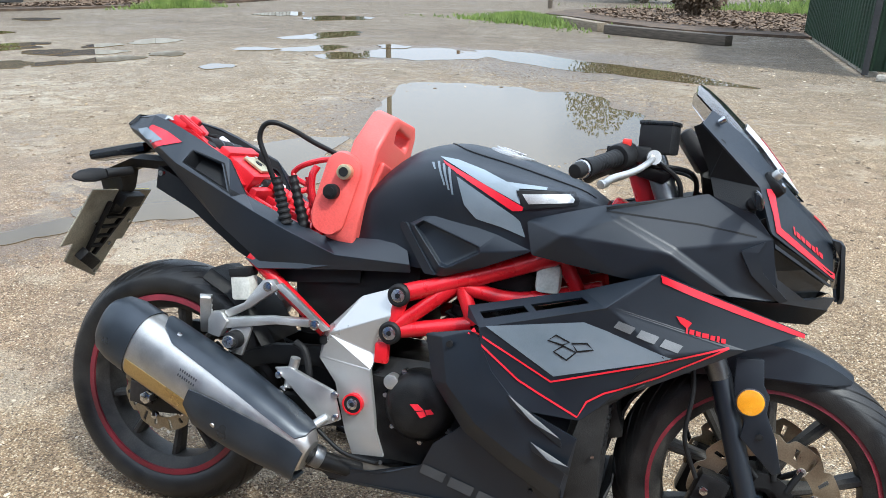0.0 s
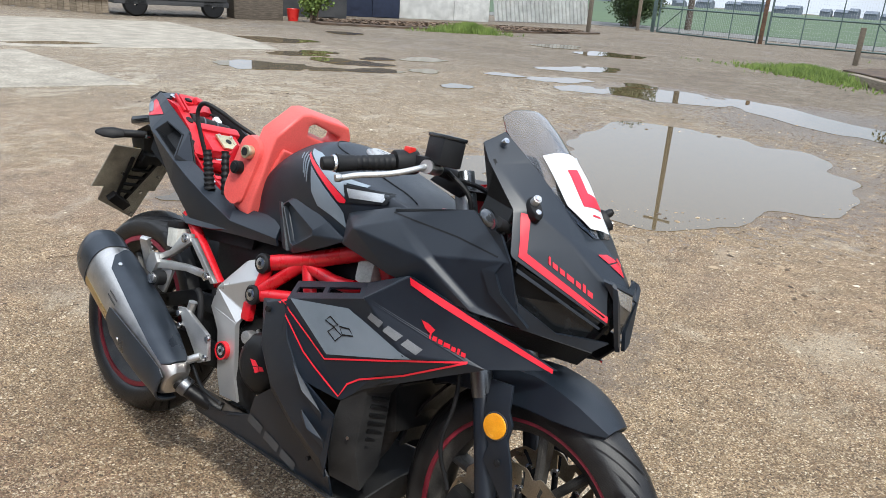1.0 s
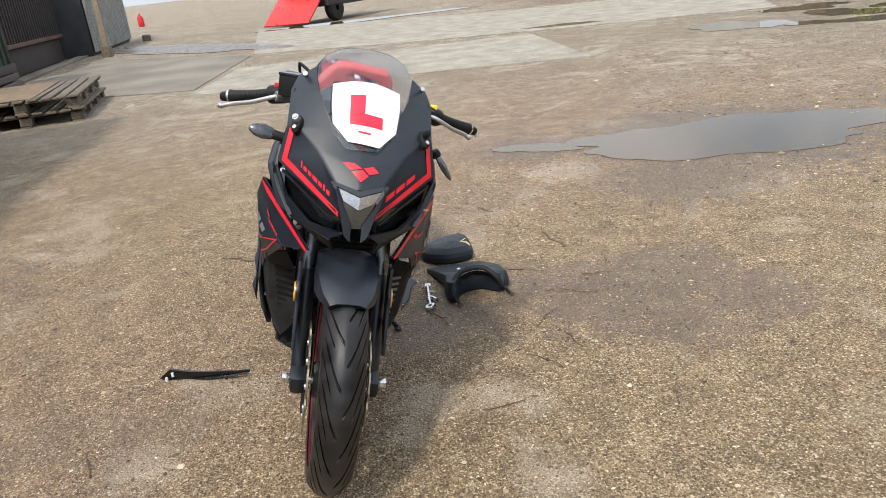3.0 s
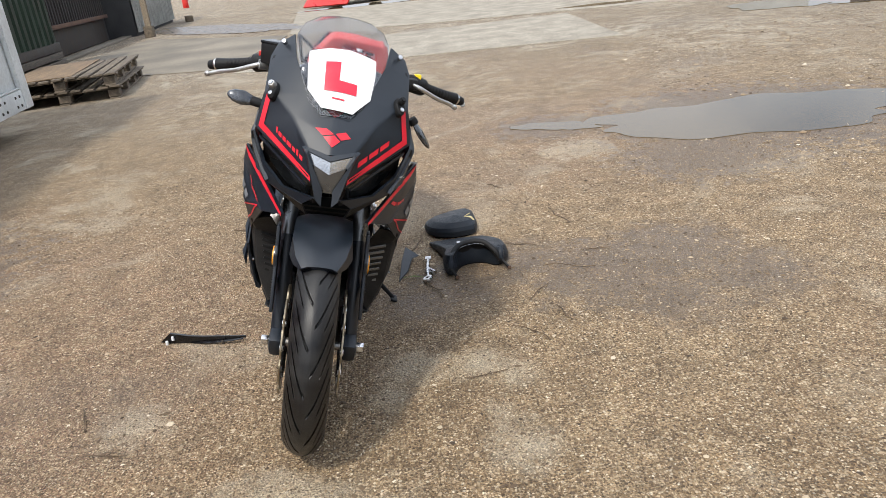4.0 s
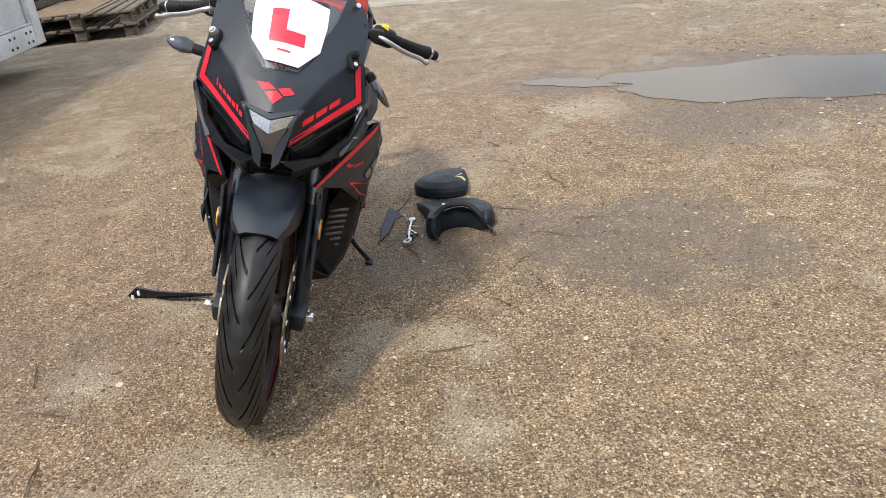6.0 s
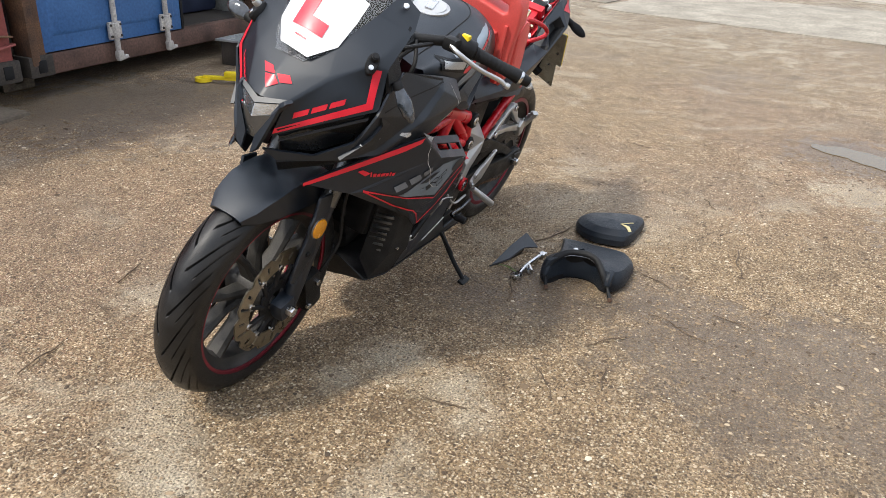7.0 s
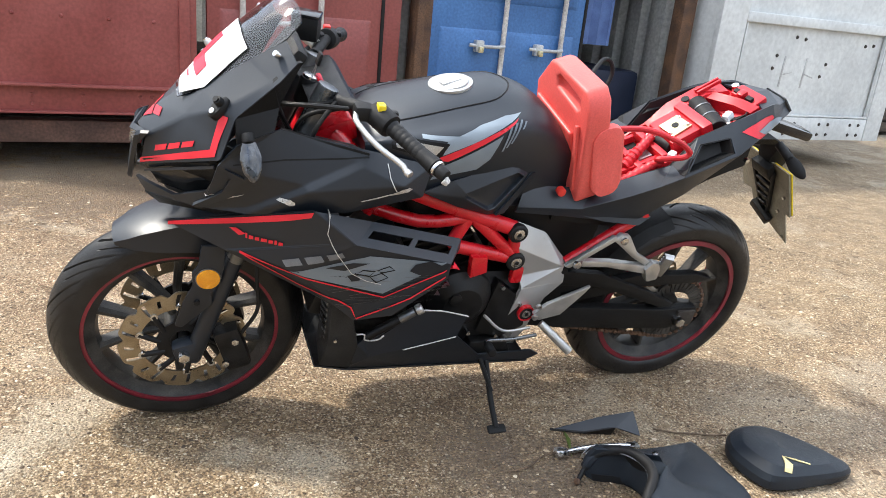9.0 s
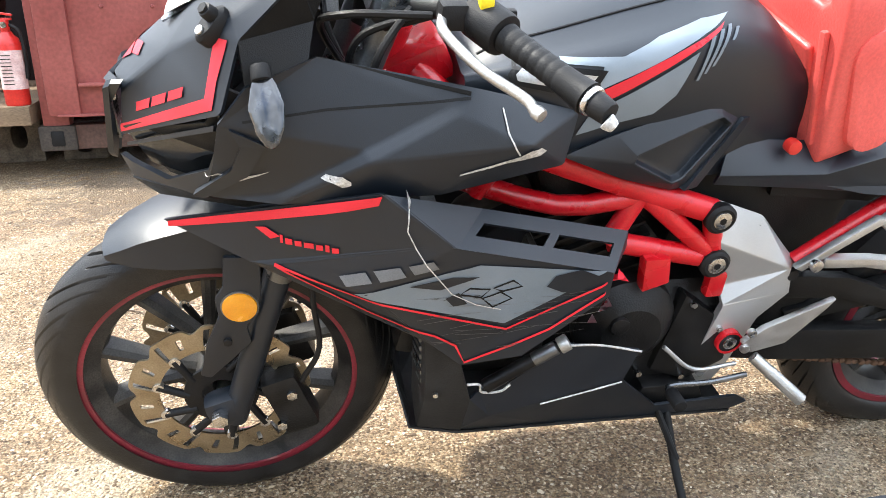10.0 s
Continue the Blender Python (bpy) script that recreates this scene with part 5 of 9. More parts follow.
part("front_axle", rod((FRONT[0], -0.12, FRONT[2] - 0.01), (FRONT[0], 0.12, FRONT[2] - 0.01), 0.011), M_STEEL, bike)


def fender_rings():
    rings = []
    for k in range(13):
        t = k / 12
        a = radians(62 + t * 77)
        r = FR + 0.006 + 0.012 * min(1, 2.5 * t) + 0.026 * t
        cx, cz = FRONT[0] + r * math.cos(a), FRONT[2] + r * math.sin(a)
        ux, uz = math.cos(a), math.sin(a)
        w = 0.044 + 0.032 * min(1, t * 4.0) ** 0.5 - 0.014 * max(0, t - 0.6)
        drop = 0.012 + 0.058 * math.sin(math.pi * min(1, t * 1.05)) ** 0.8
        top = [(0, 0.004), (0.60, 0.002), (0.92, -0.006), (1.0, -0.12 - drop), (0.97, -0.126 - drop)]
        out = [(w * v, d if abs(d) < 0.05 else -drop) for v, d in top]
        ring = [(cx + ux * d, y, cz + uz * d) for y, d in out]
        back = [(p[0] - ux * 0.004, p[1] * 0.94, p[2] - uz * 0.004) for p in ring]
        half = ring
        full = [(x, -y, z) for x, y, z in half[:0:-1]] + half + back[::-1] + [(x, -y, z) for x, y, z in back[1:]]
        rings.append(full)
    return rings


part("front_mudguard", loft(fender_rings()), M_BLACK, bike, "matt black front mudguard with water streaks", 26)
part("mudguard_flap", loft([[(FRONT[0] + r * math.cos(a), y, FRONT[2] + r * math.sin(a)) for r, y in ((FR + 0.02, -0.05), (FR + 0.028, 0), (FR + 0.02, 0.05), (FR + 0.014, 0.05), (FR + 0.022, 0), (FR + 0.014, -0.05))]
                            for a in (radians(136), radians(150), radians(163), radians(172))]), M_TRIM, bike)

# --- trellis frame, engine and swingarm ---
for s in (1, -1):
    bm = tube([(0.37, s * 0.045, 0.80), (0.27, s * 0.110, 0.735), (0.05, s * 0.114, 0.647), (-0.07, s * 0.119, 0.606)], 0.0195, 14, 4)
    tube([(-0.085, s * 0.124, 0.524), (0.08, s * 0.116, 0.56)], 0.0165, 14, 1, bm)
    tube([(0.045, s * 0.114, 0.64), (-0.085, s * 0.124, 0.53)], 0.0155, 14, 1, bm)
    tube([(0.05, s * 0.114, 0.64), (0.085, s * 0.116, 0.56)], 0.0155, 14, 1, bm)
    tube([(0.05, s * 0.113, 0.635), (0.17, s * 0.106, 0.622), (0.33, s * 0.070, 0.66)], 0.0155, 14, 3, bm)
    tube([(-0.07, s * 0.121, 0.606), (-0.088, s * 0.124, 0.524)], 0.015, 14, 1, bm)
    tube([(0.24, s * 0.100, 0.73), (0.29, s * 0.090, 0.64)], 0.0155, 14, 1, bm)
    frame_ob = part("trellis_frame", bm, M_FRAME, bike, "red tubular trellis frame", 40)
    for x, z in ((-0.073, 0.604), (-0.086, 0.523)):
        part("frame_boss", lathe([(0.0, s * 0.124), (0.021, s * 0.124), (0.024, s * 0.131), (0.024, s * 0.142), (0.019, s * 0.146), (0.0, s * 0.144)], 24, (x, 0, z), False), M_RUBBER, frame_ob)
        part("frame_bolt", rod((x, s * 0.142, z), (x, s * 0.1475, z), 0.0145, segs=22, bevel=0.003), M_CHROME, frame_ob)
        part("bolt_socket", rod((x, s * 0.144, z), (x, s * 0.1479, z), 0.0058, segs=6), M_RUBBER, frame_ob)
    part("subframe_tube", tube([(-0.43, s * 0.115, 0.645), (-0.24, s * 0.118, 0.50)], 0.015, 14, 1), M_FRAME, bike, "red subframe tube")
    # faceted silver cover over the swingarm pivot
    vs = [(-0.215, 0.112, 0.532), (-0.167, 0.106, 0.585), (-0.080, 0.106, 0.618), (-0.086, 0.136, 0.560), (-0.095, 0.124, 0.499), (-0.118, 0.120, 0.466), (-0.124, 0.140, 0.437), (-0.107, 0.128, 0.306),
          (-0.088, 0.118, 0.245), (-0.160, 0.116, 0.238), (-0.178, 0.122, 0.288), (-0.207, 0.124, 0.393), (-0.244, 0.128, 0.446), (-0.246, 0.112, 0.501), (-0.222, 0.138, 0.503)]
    fs = [(13, 0, 14), (0, 1, 14), (14, 1, 2, 3), (14, 3, 4, 5), (13, 14, 12), (12, 14, 5, 6), (12, 6, 11), (11, 6, 7, 10), (10, 7, 8, 9)]
    cover = part("pivot_cover", shell(vs, fs, s, 0.012, 0.0025, 5), M_PLATE, bike, "faceted silver pivot cover", 12)
    part("pivot_ring", lathe([(0.019, s * 0.130), (0.0228, s * 0.130), (0.0228, s * 0.142), (0.019, s * 0.142)], 32, (-0.158, 0, 0.357)), M_FRAME, cover)
    part("pivot_cup", rod((-0.158, s * 0.128, 0.357), (-0.158, s * 0.1405, 0.357), 0.0195, segs=28), M_RUBBER, cover)
    part("pivot_bolt", rod((-0.158, s * 0.131, 0.357), (-0.158, s * 0.1435, 0.357), 0.0125, segs=24, bevel=0.003), M_CHROME, cover)
    part("bolt_socket", rod((-0.158, s * 0.140, 0.357), (-0.158, s * 0.144, 0.357), 0.0055, segs=6), M_RUBBER, cover)
    part("cover_hole", rod((-0.236, s * 0.112, 0.484), (-0.236, s * 0.1345, 0.484), 0.0095, segs=16), M_RUBBER, cover)
    # swingarm half
    hole = part("swingarm", slab([(-0.14, 0.34), (-0.30, 0.345), (-0.62, 0.315), (-0.735, 0.318), (-0.735, 0.258), (-0.65, 0.242), (-0.30, 0.275), (-0.14, 0.30)], s * 0.082, s * 0.112, 0.006), M_TRIM, bike, "black box-section swingarm")
    part("swingarm_brace", slab([(-0.14, 0.43), (-0.26, 0.462), (-0.37, 0.45), (-0.55, 0.38), (-0.66, 0.325), (-0.60, 0.322), (-0.52, 0.355), (-0.37, 0.405), (-0.26, 0.415), (-0.14, 0.38)], s * 0.085, s * 0.108, 0.006), M_TRIM, hole)
    part("axle_end", rod((REAR[0], s * 0.105, REAR[2] - 0.008), (REAR[0], s * 0.138, REAR[2] - 0.008), 0.0155, segs=6, bevel=0.003), M_CHROME, hole)
    part("chain_adjuster", box((0.06, 0.012, 0.05), (-0.70, s * 0.114, 0.285), 0.004), M_DARKSTEEL, hole)
part("rear_axle", rod((REAR[0], -0.11, REAR[2] - 0.008), (REAR[0], 0.11, REAR[2] - 0.008), 0.011), M_STEEL, bike)
part("swingarm_bridge", box((0.12, 0.17, 0.09), (-0.28, 0, 0.37), 0.02), M_TRIM, bike)
part("rear_shock", rod((-0.23, 0, 0.36), (-0.20, 0, 0.62), 0.035, segs=18), M_RUBBER, bike)
part("chain_guard", slab([(-0.28, 0.375), (-0.50, 0.43), (-0.70, 0.425), (-0.76, 0.408), (-0.70, 0.395), (-0.52, 0.39), (-0.30, 0.345)], 0.068, 0.096, 0.004), M_TRIM, bike, "black chain guard")


def chain_loop():
    pts = []
    for k in range(9):
        a = radians(95 + k * 170 / 8)
        pts.append((REAR[0] + 0.105 * math.cos(a), 0.078, REAR[2] + 0.105 * math.sin(a)))
    pts += [(-0.15, 0.078, 0.285)]
    for k in range(5):
        a = radians(-80 + k * 160 / 4)
        pts.append((-0.14 + 0.032 * math.cos(a), 0.078, 0.315 + 0.032 * math.sin(a)))
    return pts + [pts[0]]


cbm, line = bmesh.new(), chain_loop()
for a, b in zip(line, line[1:]):
    a, b = Vector(a), Vector(b)
    n = max(1, int((b - a).length / 0.0155))
    for k in range(n):
        c = a + (b - a) * (k + 0.5) / n
        d = b - a
        box((0.0135, 0.013 if k % 2 else 0.009, 0.010), c, 0.003, (0, -math.degrees(math.atan2(d.z, d.x)), 0), cbm)
part("drive_chain", cbm, M_RUST, bike, "rusty drive chain")

crank = part("crankcase", loft([[(x, y, z) for y, z in ((-0.11 * w, 0.24), (-0.12 * w, 0.30), (-0.115 * w, 0.42), (-0.09 * w, 0.46), (0.09 * w, 0.46), (0.115 * w, 0.42), (0.12 * w, 0.30), (0.11 * w, 0.24))] for x, w in ((-0.16, 0.8), (-0.13, 1), (0.10, 1), (0.15, 0.75))]), M_ENGINE, bike, "black engine crankcase", 25)
part("cylinder_block", box((0.14, 0.15, 0.20), (0.08, 0, 0.54), 0.02, (0, 22, 0)), M_ENGINE, bike)
part("cylinder_head", box((0.12, 0.17, 0.10), (0.13, 0, 0.645), 0.02, (0, 22, 0)), M_ENGINE, bike)
for k in range(7):
    part("cooling_fin", box((0.165, 0.175, 0.006), (0.055 + 0.012 * k, 0, 0.475 + 0.022 * k), 0.002, (0, 22, 0)), M_ENGINE, bike)
clutch = part("clutch_cover", lathe([(0.0, -0.158), (0.045, -0.158), (0.062, -0.150), (0.074, -0.135), (0.078, -0.11), (0.0, -0.11)], 40, (-0.012, 0, 0.375), False), M_ENGINE, crank, "round black clutch cover")
for out in ([(-0.025, 0.386), (-0.008, 0.388), (0.006, 0.378), (-0.012, 0.374)], [(0.008, 0.379), (0.020, 0.382), (0.028, 0.374), (0.013, 0.369)], [(-0.010, 0.372), (0.006, 0.376), (0.012, 0.367), (0.0, 0.360)]):
    part("cover_badge", slab(out, -0.1595, -0.1575, 0), M_DECAL, clutch, "red badge")
for k in range(7):
    a = 2 * math.pi * k / 7 + 0.3
    part("case_bolt", rod((-0.012 + 0.078 * math.cos(a), -0.11, 0.375 + 0.078 * math.sin(a)), (-0.012 + 0.078 * math.cos(a), -0.131, 0.375 + 0.078 * math.sin(a)), 0.0055, segs=8), M_CHROME, clutch)
part("oil_cap", rod((-0.075, -0.12, 0.42), (-0.075, -0.145, 0.42), 0.016, segs=18, bevel=0.003), M_ALU, crank)
gen = part("generator_cover", lathe([(0.0, 0.150), (0.05, 0.150), (0.066, 0.140), (0.085, 0.122), (0.088, 0.10), (0.0, 0.10)], 40, (0.03, 0, 0.40), False), M_ENGINE, crank, "black generator cover")
part("inspection_cap", rod((0.055, 0.14, 0.425), (0.055, 0.158, 0.425), 0.016, segs=18, bevel=0.003), M_ENGINE, gen)
part("sprocket_cover", slab([(-0.06, 0.46), (-0.14, 0.40), (-0.17, 0.31), (-0.10, 0.27), (-0.03, 0.30)], 0.10, 0.132, 0.01), M_ENGINE, crank)
for x, z in ((-0.075, 0.44), (-0.135, 0.385), (-0.09, 0.285), (0.10, 0.47), (-0.01, 0.30)):
    part("case_bolt", rod((x, 0.12, z), (x, 0.138, z), 0.0055, segs=8), M_CHROME, crank)
for s in (1, -1):
    part("side_bracket", box((0.03, 0.02, 0.045), (-0.105, s * 0.125, 0.475), 0.006), M_FRAME, bike)
part("bracket_left", slab([(0.035, 0.545), (-0.005, 0.545), (-0.012, 0.50), (0.03, 0.485)], 0.125, 0.15, 0.004), M_FRAME, bike)
rad = part("radiator", box((0.03, 0.23, 0.20), (0.36, 0, 0.47), 0.006, (0, -16, 0)), M_ENGINE, bike, "dark radiator behind the front wheel")
for k in range(13):
    part("radiator_fin", box((0.006, 0.20, 0.004), (0.378 + (k - 6) * 0.0042, 0, 0.47 + (k - 6) * 0.0145), 0.001, (0, -16, 0)), M_DARKSTEEL, rad)
part("header_pipe", tube([(0.19, 0.02, 0.62), (0.30, 0.02, 0.55), (0.31, 0, 0.35), (0.24, -0.03, 0.215), (0.05, -0.07, 0.195), (-0.15, -0.10, 0.20), (-0.25, -0.17, 0.235)], 0.021, 14, 5), M_DARKSTEEL, bike, "dark exhaust header pipe")
part("coolant_bottle", box((0.05, 0.04, 0.06), (0.225, -0.10, 0.672), 0.012), M_CLOUDY, bike, "cloudy plastic coolant bottle")

# --- bodywork ---
# plain blocks in place of the maker's lettering: start, width, height
MARKS = ((0.0, 0.35, 1.5), (0.65, 0.85, 1.0), (1.8, 0.85, 1.0), (2.95, 1.2, 1.0), (4.45, 0.85, 1.0), (5.6, 0.5, 1.4), (6.4, 0.85, 1.0))
nose_half = [(0.680, 0.0, 0.862), (0.718, 0.0, 0.832), (0.752, 0.0, 0.793), (0.736, 0.050, 0.790), (0.748, 0.040, 0.722), (0.628, 0.078, 0.904), (0.668, 0.095, 0.852), (0.610, 0.150, 0.890),
             (0.515, 0.165, 0.958), (0.552, 0.108, 0.976), (0.492, 0.118, 1.018), (0.476, 0.157, 0.990), (0.582, 0.172, 0.885), (0.608, 0.187, 0.808)]
nose_faces = [(0, 1, 6, 5), (1, 2, 3, 6), (5, 6, 7), (5, 7, 8, 9), (9, 8, 11, 10), (6, 3, 4, 13), (6, 13, 12, 7), (7, 12, 8)]
n0 = len(nose_half)
nose_all = nose_half + [(x, -y, z) for x, y, z in nose_half[3:]]
idx = lambda i: i if i < 3 else i + n0 - 3
bm = polys(nose_all, nose_faces + [tuple(idx(i) for i in f[::-1]) for f in nose_faces])
bmesh.ops.recalc_face_normals(bm, faces=bm.faces[:])
if sum(f.normal.x for f in bm.faces) < 0:
    bmesh.ops.reverse_faces(bm, faces=bm.faces[:])
crease = [e for e in bm.edges if len(e.link_faces) == 2 and e.calc_face_angle(0) > radians(6)]
bmesh.ops.bevel(bm, geom=crease, offset=0.006, segments=3, affect="EDGES", clamp_overlap=True, profile=0.5)
bmesh.ops.solidify(bm, geom=bm.faces[:], thickness=0.004)
bmesh.ops.triangulate(bm, faces=bm.faces[:], quad_method="SHORT_EDGE")
nose = part("nose_cowl", bm, M_BLACK, bike, "matt black nose cowl with red stripes", 24)

# centre lamp, grille and beak
part("centre_lamp", shell([(0.765, 0, 0.779), (0.747, 0.050, 0.793), (0.754, 0.038, 0.768), (0.770, 0, 0.752), (0.747, -0.050, 0.793), (0.754, -0.038, 0.768)], [(0, 1, 2, 3), (0, 3, 5, 4)], 1, 0.006, 0.002), M_LAMP, bike, "clear chevron running lamp")
part("lamp_brow", shell([(0.758, 0, 0.792), (0.738, 0.055, 0.803), (0.746, 0.053, 0.796), (0.767, 0, 0.782), (0.738, -0.055, 0.803), (0.746, -0.053, 0.796)], [(0, 1, 2, 3), (0, 3, 5, 4)], 1, 0.005, 0.001), M_BLACK, bike)
grille = part("centre_grille", shell([(0.755, 0.036, 0.766), (0.760, 0, 0.752), (0.755, -0.036, 0.766), (0.755, -0.016, 0.706), (0.755, 0.016, 0.706)], [(0, 1, 2, 3, 4)], 1, 0.004, 0), M_MUFF, bike, "small grey mesh grille")
for j in range(8):
    z = 0.711 + 0.0058 * j
    w = 0.015 + 0.0025 * j
    part("mesh_bar", box((0.002, 2 * w, 0.0018), (0.7585, 0, z), 0.0004), M_RUBBER, grille)
for j in range(7):
    part("mesh_bar", box((0.002, 0.0016, 0.044), (0.7585, 0.0062 * (j - 3), 0.733), 0.0004), M_RUBBER, grille)
for s in (1, -1):
    part("beak", shell([(0.732, 0.066, 0.800), (0.748, 0.059, 0.797), (0.766, 0.027, 0.690), (0.766, 0.013, 0.676), (0.758, 0.013, 0.712), (0.754, 0.042, 0.764)], [(0, 1, 5), (1, 2, 4, 5), (2, 3, 4)], s, 0.008, 0.002), M_BLACK, bike)
    # headlamp: smoked lens in a dark recess, with a lower lip
    head = part("headlamp", shell([(0.610, 0.176, 0.815), (0.744, 0.046, 0.736), (0.716, 0.050, 0.686), (0.666, 0.096, 0.690), (0.612, 0.142, 0.725)], [(0, 1, 2, 3, 4)], s, 0.02, 0.0), M_LENS, bike, "smoked headlamp in a black recess")
    part("lamp_housing", shell([(0.600, 0.178, 0.835), (0.628, 0.165, 0.790), (0.735, 0.050, 0.735), (0.700, 0.030, 0.660), (0.600, 0.110, 0.660), (0.545, 0.165, 0.700), (0.540, 0.170, 0.800)], [(0, 1, 5, 6), (1, 2, 3, 4, 5)], s, 0.006, 0), M_TRIM, head)
    part("lens_edge", shell([(0.618, 0.1735, 0.790), (0.742, 0.0515, 0.716), (0.7415, 0.0525, 0.712), (0.619, 0.1735, 0.783)], [(0, 1, 2, 3)], s, 0.004, 0.001), M_BLACK, head)
    part("headlamp_lip", shell([(0.607, 0.190, 0.796), (0.632, 0.160, 0.728), (0.642, 0.146, 0.684), (0.740, 0.056, 0.670), (0.758, 0.030, 0.690), (0.738, 0.060, 0.692), (0.690, 0.108, 0.690)], [(0, 1, 2), (1, 6, 3, 2), (6, 5, 4, 3)], s, 0.008, 0.002), M_BLACK, bike)
    part("chin_panel", shell([(0.642, 0.146, 0.684), (0.742, 0.056, 0.668), (0.715, 0.045, 0.635), (0.60, 0.10, 0.64), (0.56, 0.16, 0.68)], [(0, 1, 2, 3, 4)], s, 0.004, 0), M_TRIM, bike)
    # side cowl
    cowl_v = [(0.178, 0.152, 0.787), (0.327, 0.182, 0.822), (0.50, 0.170, 0.862), (0.578, 0.186, 0.838), (0.607, 0.190, 0.796), (0.638, 0.148, 0.684), (0.550, 0.184, 0.694),
              (0.256, 0.214, 0.770), (0.196, 0.172, 0.722), (0.36, 0.204, 0.708), (0.342, 0.200, 0.806), (0.445, 0.216, 0.757), (0.352, 0.190, 0.812), (0.453, 0.202, 0.766), (0.560, 0.174, 0.700)]
    cowl_f = [(0, 1, 10, 7), (0, 7, 8), (7, 10, 11), (7, 11, 9), (11, 6, 9), (7, 9, 8), (10, 12, 13, 11), (11, 13, 14, 6), (1, 2, 12), (1, 12, 10), (12, 2, 13), (2, 3, 4), (2, 4, 13), (13, 4, 14), (4, 5, 14), (14, 5, 6)]
    cowl = part("side_cowl", shell(cowl_v, cowl_f, s, 0.005, 0.004, 5, 3), M_BLACK, bike, "matt black side cowl" if s < 0 else "scuffed and cracked matt black side cowl", 20)
    part("cowl_seam", decal(band([(0.327, 0.820), (0.49, 0.812), (0.585, 0.80)], 0.003), tree_of(cowl), s, 0.0006), M_RUBBER, cowl)
    part("scoop_lip", shell([(0.562, 0.196, 0.773), (0.600, 0.194, 0.793), (0.590, 0.195, 0.772), (0.604, 0.182, 0.737), (0.655, 0.150, 0.690), (0.642, 0.150, 0.684), (0.585, 0.188, 0.732)], [(0, 1, 2), (0, 2, 3, 6), (6, 3, 4, 5)], s, 0.009, 0.002), M_BLACK, cowl)
    part("cockpit_rim", shell([(0.327, 0.182, 0.822), (0.50, 0.170, 0.862), (0.49, 0.105, 0.835), (0.34, 0.10, 0.80)], [(0, 1, 2, 3)], s, 0.005, 0), M_TRIM, bike)
    part("cockpit_wing", shell([(0.582, 0.172, 0.885), (0.515, 0.165, 0.958), (0.476, 0.156, 0.990), (0.462, 0.135, 0.985), (0.50, 0.14, 0.90), (0.51, 0.168, 0.86), (0.578, 0.184, 0.84)], [(0, 1, 4, 5, 6), (1, 2, 3, 4)], s, 0.006, 0.003), M_TRIM, bike)
    # main lower fairing
    low_v = [(0.080, 0.160, 0.607), (0.30, 0.182, 0.669), (0.433, 0.226, 0.722), (0.705, 0.098, 0.626), (0.578, 0.168, 0.594), (0.365, 0.207, 0.470), (0.320, 0.213, 0.430), (0.262, 0.218, 0.494),
             (0.118, 0.218, 0.579), (0.350, 0.242, 0.652), (0.455, 0.222, 0.575), (0.082, 0.168, 0.585)]
    if s < 0:
        low_v += [(0.212, 0.226, 0.436), (0.126, 0.222, 0.51)]
    else:
        low_v += [(0.235, 0.222, 0.446), (0.120, 0.220, 0.540)]
    # the top strip is pierced by two slots
    us, ws = (0.0, 0.07, 0.45, 0.51, 0.93, 1.0), (0.0, 0.34, 0.66, 1.0)
    q0, q1, q9, q8 = (Vector(low_v[k]) for k in (0, 1, 9, 8))
    base = len(low_v)
    low_v += [tuple(q0.lerp(q1, u).lerp(q8.lerp(q9, u), w)) for w in ws for u in us]
    strip = [(base + j * 6 + i, base + j * 6 + i + 1, base + j * 6 + i + 7, base + j * 6 + i + 6) for j in range(3) for i in range(5) if not (j == 1 and i in (1, 3))]
    low_f = strip + [(0, 8, 11), (1, 2, 9), (2, 3, 4, 9), (9, 4, 10), (8, 9, 10, 7), (7, 10, 5, 6), (10, 4, 5)] + [(8, 7, 6, 12, 13)]
    low = part("lower_fairing", shell(low_v, low_f, s, 0.005, 0.005, 5, 3), M_BLACK, bike, "matt black lower fairing with grey and red graphics" if s < 0 else "crash-scuffed lower fairing with torn grey graphics", 20)
    lt = tree_of(low)
    part("red_band", decal([(0.434, 0.7195), (0.50, 0.6960), (0.57, 0.6715), (0.64, 0.6475), (0.700, 0.6265), (0.700, 0.6185), (0.64, 0.6370), (0.57, 0.6590), (0.50, 0.6825), (0.438, 0.7055)], lt, s, 0.0024, 0.01), M_DECAL, low, "solid red band along the top edge")
    part("grey_panel", decal([(0.130, 0.584), (0.312, 0.620), (0.350, 0.610), (0.470, 0.571), (0.266, 0.508)], lt, s, 0.0016), M_GREY, low, "slate grey graphic panel")
    part("red_line", decal(band([(0.104, 0.573), (0.262, 0.497), (0.452, 0.562), (0.566, 0.597)], 0.0036), lt, s, 0.0022), M_DECAL, low, "thin red line")
    part("red_line", decal(band([(0.098, 0.567), (0.20, 0.492), (0.316, 0.437), (0.33, 0.468), (0.36, 0.49), (0.45, 0.53), (0.566, 0.596)], 0.0036), lt, s, 0.0022), M_DECAL, low, "thin red line")
    hexes = [((0.333, 0.570), (0.321, 0.581), (0.294, 0.577), (0.305, 0.563)), ((0.303, 0.561), (0.287, 0.544), (0.262, 0.556), (0.279, 0.570)), ((0.290, 0.578), (0.264, 0.588), (0.250, 0.576), (0.276, 0.571))]
    for h in hexes:
        part("outline_mark", decal(band([*h, h[0]], 0.0035), lt, s, 0.0028), M_RUBBER, low)
